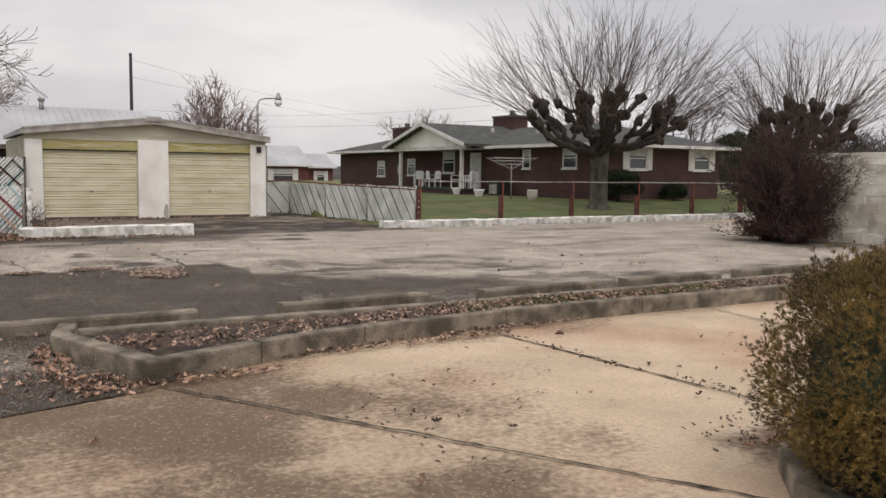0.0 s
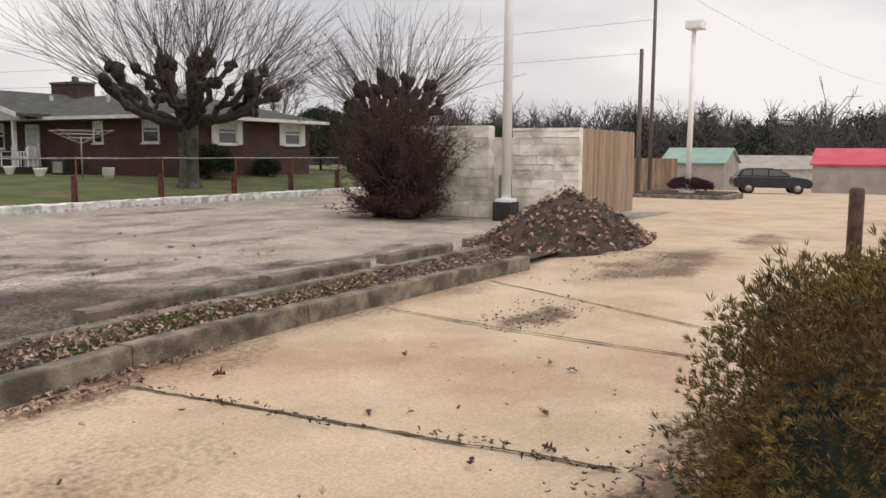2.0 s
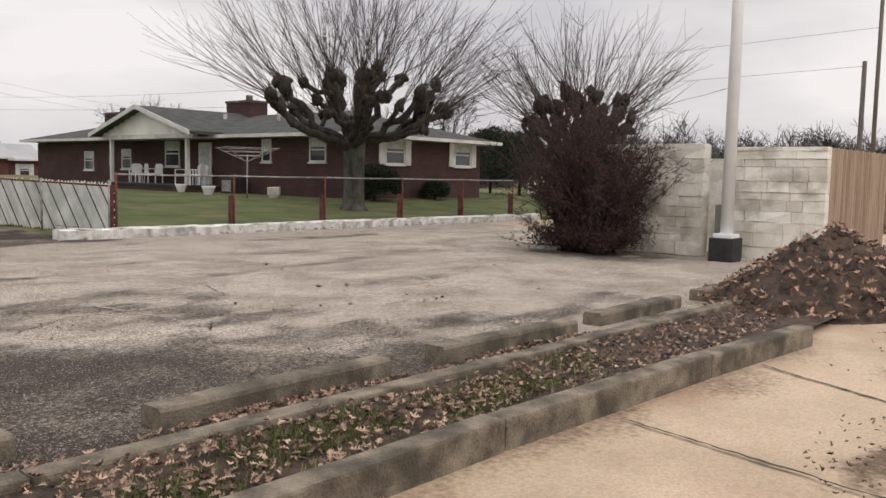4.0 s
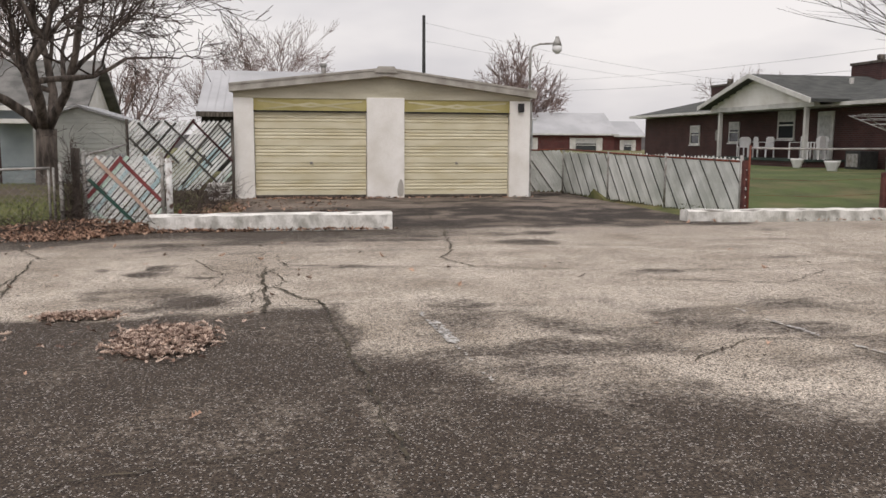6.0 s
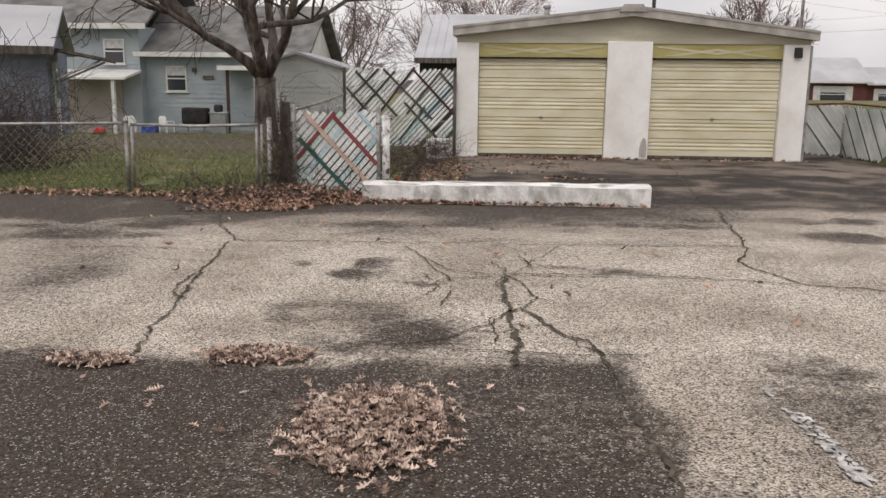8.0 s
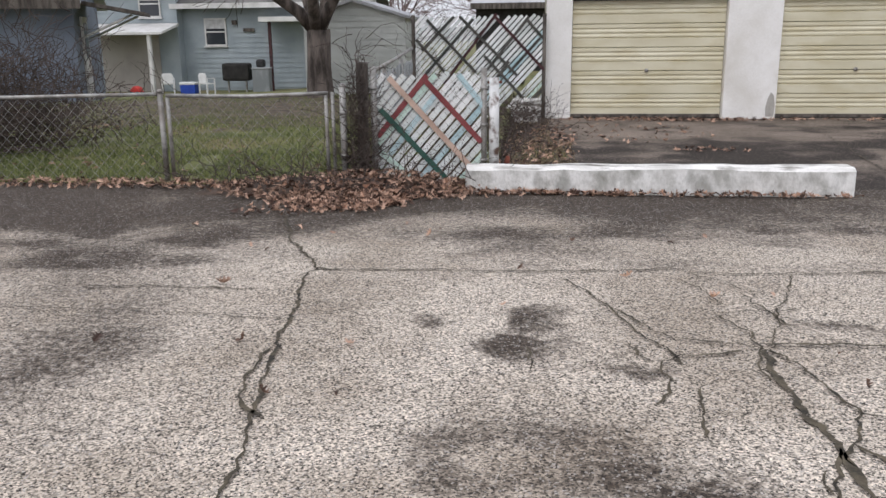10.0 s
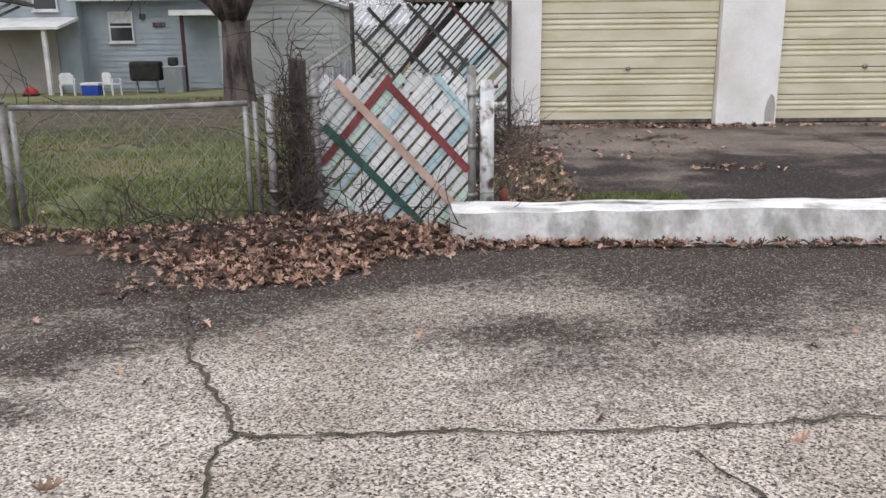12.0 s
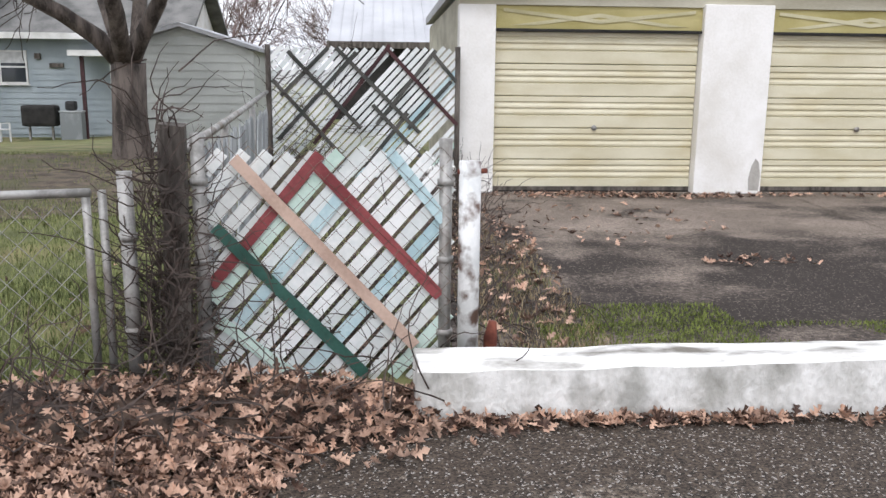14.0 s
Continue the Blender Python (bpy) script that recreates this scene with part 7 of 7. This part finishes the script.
for j in range(15):
    for i in range(41):
        u, w = -1 + 2 * i / 40, -1 + 2 * j / 14
        hump.verts.new((0.85 + 1.5 * u, 20.12 + 0.42 * w, -0.02 + 0.15 * max(0, 1 - u * u) * max(0, 1 - w * w) + 0.03 * noise.noise(Vector((u * 6, w * 3, 0)))))
hump.verts.ensure_lookup_table()
for j in range(14):
    for i in range(40):
        hump.faces.new([hump.verts[k] for k in (j * 41 + i, j * 41 + i + 1, (j + 1) * 41 + i + 1, (j + 1) * 41 + i)])
tagged(part("leaf_mould", hump, M_SOIL), "dark damp leaf mould heaped at the gate", "soil", kind="structure")
drift = thing("loose_oak_leaves", "loose curled brown oak leaves on top of the drift", "dead leaves")
rl = random.Random(12)
LEAVES = []
for k in range(10):
    sh, fs = leaf_shape(rl, 0.082)
    me = bpy.data.meshes.new("oak_leaf")
    me.from_pydata(sh.tolist(), [], fs)
    me.materials.append(M_LEAF1)
    LEAVES.append(me)
for k in range(300):
    ob = new("oak_leaf", rl.choice(LEAVES))
    a, q = rl.uniform(0, 6.283), math.sqrt(rl.random())
    x, y = 1.0 + 1.35 * q * math.cos(a), 19.85 + 0.5 * q * math.sin(a)
    ob.matrix_world = pose(x, y, 0.03 + 0.17 * max(0, 1 - ((x - 1.2) / 1.4) ** 2) * max(0, 1 - ((y - 20.1) / 0.45) ** 2), rl.gauss(0, 22), rl.gauss(0, 22), rl.uniform(0, 360)) @ Matrix.Scale(rl.uniform(0.6, 1.25), 4)
    ob.parent = drift
litter("strip_leaves", [(3.2, 7.2, 1.5, 0.42, 650, 0.03, 0.08), (6.3, 7.35, 2.2, 0.42, 1150, 0.03, 0.09), (10.2, 7.35, 2.6, 0.42, 900, 0.03, 0.08), (1.9, 7.1, 0.3, 0.5, 60, 0.02, 0.08), (14.2, 7.9, 1.4, 0.5, 300, 0.02, 0.02), (7.2, 8.19, 1.1, 0.12, 420, 0.04, 0.0), (9.7, 8.19, 1.2, 0.1, 260, 0.03, 0.0), (4.8, 8.2, 1.0, 0.12, 260, 0.03, 0.0), (4.2, 6.5, 1.3, 0.1, 260, 0.02, 0.0), (5.6, 6.7, 0.9, 0.06, 120, 0.02, 0), (2.3, 8.33, 1.2, 0.07, 80, 0.02, 0)], "dead brown leaves scattered in the planting strip", 5, 0.056, material=M_LEAFMIX)
litter("lot_leaves", [(4.5, 4.8, 3.5, 1.5, 26, 0, 0), (8, 12, 6, 4, 50, 0, 0), (2.5, 17, 3, 2.5, 30, 0, 0), (5.2, 2.95, 0.7, 0.25, 60, 0.02, 0.0), (18, 20.4, 7, 0.1, 120, 0.02, 0)], "scattered single dead leaves on the paving", 6)
litter("apron_leaves", [(2.95, 23.6, 0.5, 2.6, 420, 0.05, 0), (4.5, 27.2, 1.2, 0.25, 260, 0.03, 0), (6.0, 27.1, 1.0, 0.18, 160, 0.02, 0), (8.5, 27.2, 2.0, 0.12, 120, 0.02, 0), (4.2, 25.2, 1.5, 1.2, 110, 0, 0), (5.2, 23.2, 0.5, 0.18, 50, 0.01, 0)], "dead leaves blown against the garage and fence", 7)
litter("kerb_leaves", [(1.42, 7.1, 0.14, 0.7, 240, 0.03, 0.0), (1.6, 6.2, 0.22, 0.35, 160, 0.02, 0.0), (2.3, 6.1, 0.6, 0.1, 130, 0.02, 0.0), (1.2, 6.7, 0.35, 0.7, 60, 0.0, 0.0)], "dead leaves lying against the end of the kerb", 52, 0.056)
rp = random.Random(31)
pv, pf = [], []
for k in range(900):
    a, q = rp.uniform(0, 6.283), math.sqrt(rp.random()) * 1.12
    px, py = 15.15 + 2.2 * q * math.cos(a), 7.4 + 1.25 * q * math.sin(a)
    sh, fs = leaf_shape(rp, 0.09 * rp.uniform(0.6, 1.3))
    rot = np.array(Euler((rp.gauss(0, 0.5), rp.gauss(0, 0.5), rp.uniform(0, 6.28))).to_matrix())
    pts = sh @ rot.T + np.array((px, py, 0.05 + 0.88 * max(0.0, 1 - q) ** 0.85 + 0.04))
    pf += [tuple(i + len(pv) for i in fc) for fc in fs]
    pv += pts.tolist()
tagged(link("heap_leaves", pv, pf, M_LEAF), "dead leaves caught on the soil heap", "dead leaves", kind="stuff")
litter("joint_dirt", [(5.35, 5.6, 0.06, 0.9, 60, 0.01, 0), (5.5, 3.9, 0.08, 0.6, 60, 0.015, 0), (3.1, 4.1, 0.25, 0.9, 40, 0.01, 0), (8.9, 5.2, 0.9, 0.45, 160, 0.01, 0), (12.6, 5.6, 1.8, 0.7, 120, 0.01, 0), (6, 4.6, 2.5, 1.2, 40, 0, 0), (5.2, 3.2, 0.8, 0.3, 120, 0.015, 0), (7.0, 10.5, 3, 2, 60, 0, 0.005)], "dark crumbs of dirt lying on the paving", 18, 0.035, "dirt", M_SOIL)


def blades(name, areas, label, seed, h=0.07, material=M_BLADE):
    rng = np.random.default_rng(seed)
    verts, faces = [], []
    for x0, x1, y0, y1, z, count in areas:
        zz = z
        for x, y, a, hh in zip(rng.uniform(x0, x1, count), rng.uniform(y0, y1, count), rng.uniform(0, 6.28, count), rng.uniform(0.4, 1.3, count)):
            if noise.noise(Vector((x * 1.3, y * 1.3, seed))) < -0.45 + 0.25 * rng.random():
                continue
            c, s = math.cos(a), math.sin(a)
            L, w = h * hh, 0.0035
            b = len(verts)
            z = ground_z(x, y) + 0.004 if zz is None else zz
            verts += [(x - s * w, y + c * w, z), (x + s * w, y - c * w, z), (x + c * L * 0.5, y + s * L * 0.5, z + L)]
            faces.append((b, b + 1, b + 2))
    return tagged(link(name, verts, faces, material), label, "grass", kind="stuff")


blades("yard_grass", [(-5, 1.2, 20.5, 22.5, None, 60000), (-8, 2.3, 22.5, 26, None, 40000), (-10, 2.3, 26, 31, None, 20000)], "short patchy winter grass in the yard", 2, 0.055)
blades("strip_moss", [(5.3, 6.1, 7.0, 7.45, 0.09, 3200), (6.25, 7.3, 7.25, 7.72, 0.09, 4200), (7.6, 8.7, 7.15, 7.6, 0.09, 3000), (9.0, 9.6, 7.3, 7.7, 0.09, 1000)], "bright green grass tufts in the planting strip", 33, 0.026, M_TUFT)
blades("strip_grass", [(5.5, 9.5, 6.95, 7.7, 0.085, 1500), (2.6, 3.3, 20.4, 23, 0.0, 900)], "thin green grass and moss tufts", 3, 0.05)
blades("moss", [(3.0, 5.3, 20.35, 21.45, 0.004, 14000), (3.3, 4.3, 21.4, 21.9, 0.004, 2500)], "low bright green moss along the kerb", 21, 0.022, M_MOSS)
blades("dry_grass", [(2.55, 3.4, 20.45, 24, 0.0, 4000), (2.5, 3.1, 24, 27.3, 0.0, 2500)], "dry straw-coloured grass beside the apron", 9, 0.05, M_STRAW)
blades("lawn_grass", [(12.3, 28, 20.95, 23, 0.12, 12000)], "short green lawn grass along the kerb", 4, 0.05, M_GREEN)


def bare_patch():
    """Irregular bare, leaf-strewn earth in the grass of the yard."""
    v, f, step = [], [], 0.16
    for j in range(44):
        for i in range(68):
            x, y = -8.4 + i * step, 24.2 + j * step
            edge = min((x + 8.4) / 1.2, (2.5 - x) / 0.5, (y - 24.4) / 1.1, (30.9 - y) / 1.1)
            if edge + 1.1 * noise.noise(Vector((x * 0.9, y * 1.1, 4))) + 0.7 * noise.noise(Vector((x * 3, y * 3, 8))) < 0.55:
                continue
            b = len(v)
            for dx, dy in ((0, 0), (step, 0), (step, step), (0, step)):
                v.append((x + dx, y + dy, ground_z(x + dx, y + dy) + 0.01))
            f.append((b, b + 1, b + 2, b + 3))
    tagged(link("bare_earth", v, f, M_YARDSOIL), "bare brown earth and leaf litter in the yard", "soil", kind="structure")


bare_patch()
litter("yard_litter", [(-3.5, 27.2, 4.2, 2.7, 1500, 0.02, 0.10), (-3.0, 25.6, 3.6, 1.0, 700, 0.02, 0.07)], "brown dead leaves over the bare earth of the yard", 27, 0.085)


# dry vine on the gate post and weeds by the garage
def vines(name, centre, spread, count, length, label, seed, r=0.005):
    rnd = random.Random(seed)
    v, f = [], []
    for k in range(count):
        s = Vector(centre) + Vector((rnd.gauss(0, spread[0]), rnd.gauss(0, spread[1]), abs(rnd.gauss(0, spread[2]))))
        limb(rnd, s, (rnd.gauss(0, 0.7), rnd.gauss(0, 0.7), rnd.uniform(-0.2, 1.2)), length * rnd.uniform(0.4, 1.2), r, r * 0.4, v, f, 0.28, 0.0, 7, 3)
    return tagged(link(name, v, f, M_TWIG), label, "dry vine", kind="stuff")


vines("dry_vine", (1.05, 20.44, 0.1), (0.085, 0.07, 0.6), 420, 0.45, "tangled dry vine wrapped around the gate post", 1)
vines("dry_weeds", (2.75, 25.6, 0.05), (0.25, 0.8, 0.15), 260, 0.6, "dry brown weeds beside the garage", 2)
vines("brown_weeds", (2.2, 24.0, 0.02), (0.35, 1.3, 0.12), 520, 0.45, "brown dry weeds along the side of the apron", 12, 0.006)
vines("bramble_thicket", (-4.4, 22.4, 0.1), (0.7, 0.7, 0.62), 1900, 0.8, "bare bramble thicket behind the fence", 3, 0.0065)
vines("gate_twigs", (0.6, 19.95, 0.12), (0.8, 0.2, 0.05), 140, 0.6, "thin dry twigs lying in the leaves", 4)
vines("screen_vine", (1.0, 27.3, 0.2), (0.35, 0.08, 0.9), 160, 0.9, "dry vine climbing the slatted screen", 5)
# Weeds added behind the gate so the gaps between slats read as shaded.
vines("gap_darkening_weeds", (1.8, 20.95, 0.0), (0.35, 0.2, 0.25), 420, 0.6, "dry weeds added behind the slatted gate to darken its gaps", 6)
litter("yard_leaves", [(1.7, 20.9, 0.7, 0.3, 260, 0.1, 0.02), (-2, 23, 4, 2.5, 160, 0, 0.05)], "dead leaves in the yard grass behind the gate", 15)
st = thing("rusty_stub", "short rusty iron stub standing in the dry grass", "pipe")
tube("pipe", [(2.6, 20.55, -0.05), (2.6, 20.55, 0.22), (2.61, 20.55, 0.3)], [0.035, 0.035, 0.02], M_RUST, st)
tube("flange", [(2.6, 20.55, 0.05), (2.6, 20.55, 0.09)], 0.06, M_RUST, st)
blk = part("concrete_block", boxes((2.45, 2.95, 26.7, 27.0, 0.0, 0.42), bevel=0.03), M_WHITEKERB)
tagged(blk, "white chipped concrete block at the garage corner", "block")
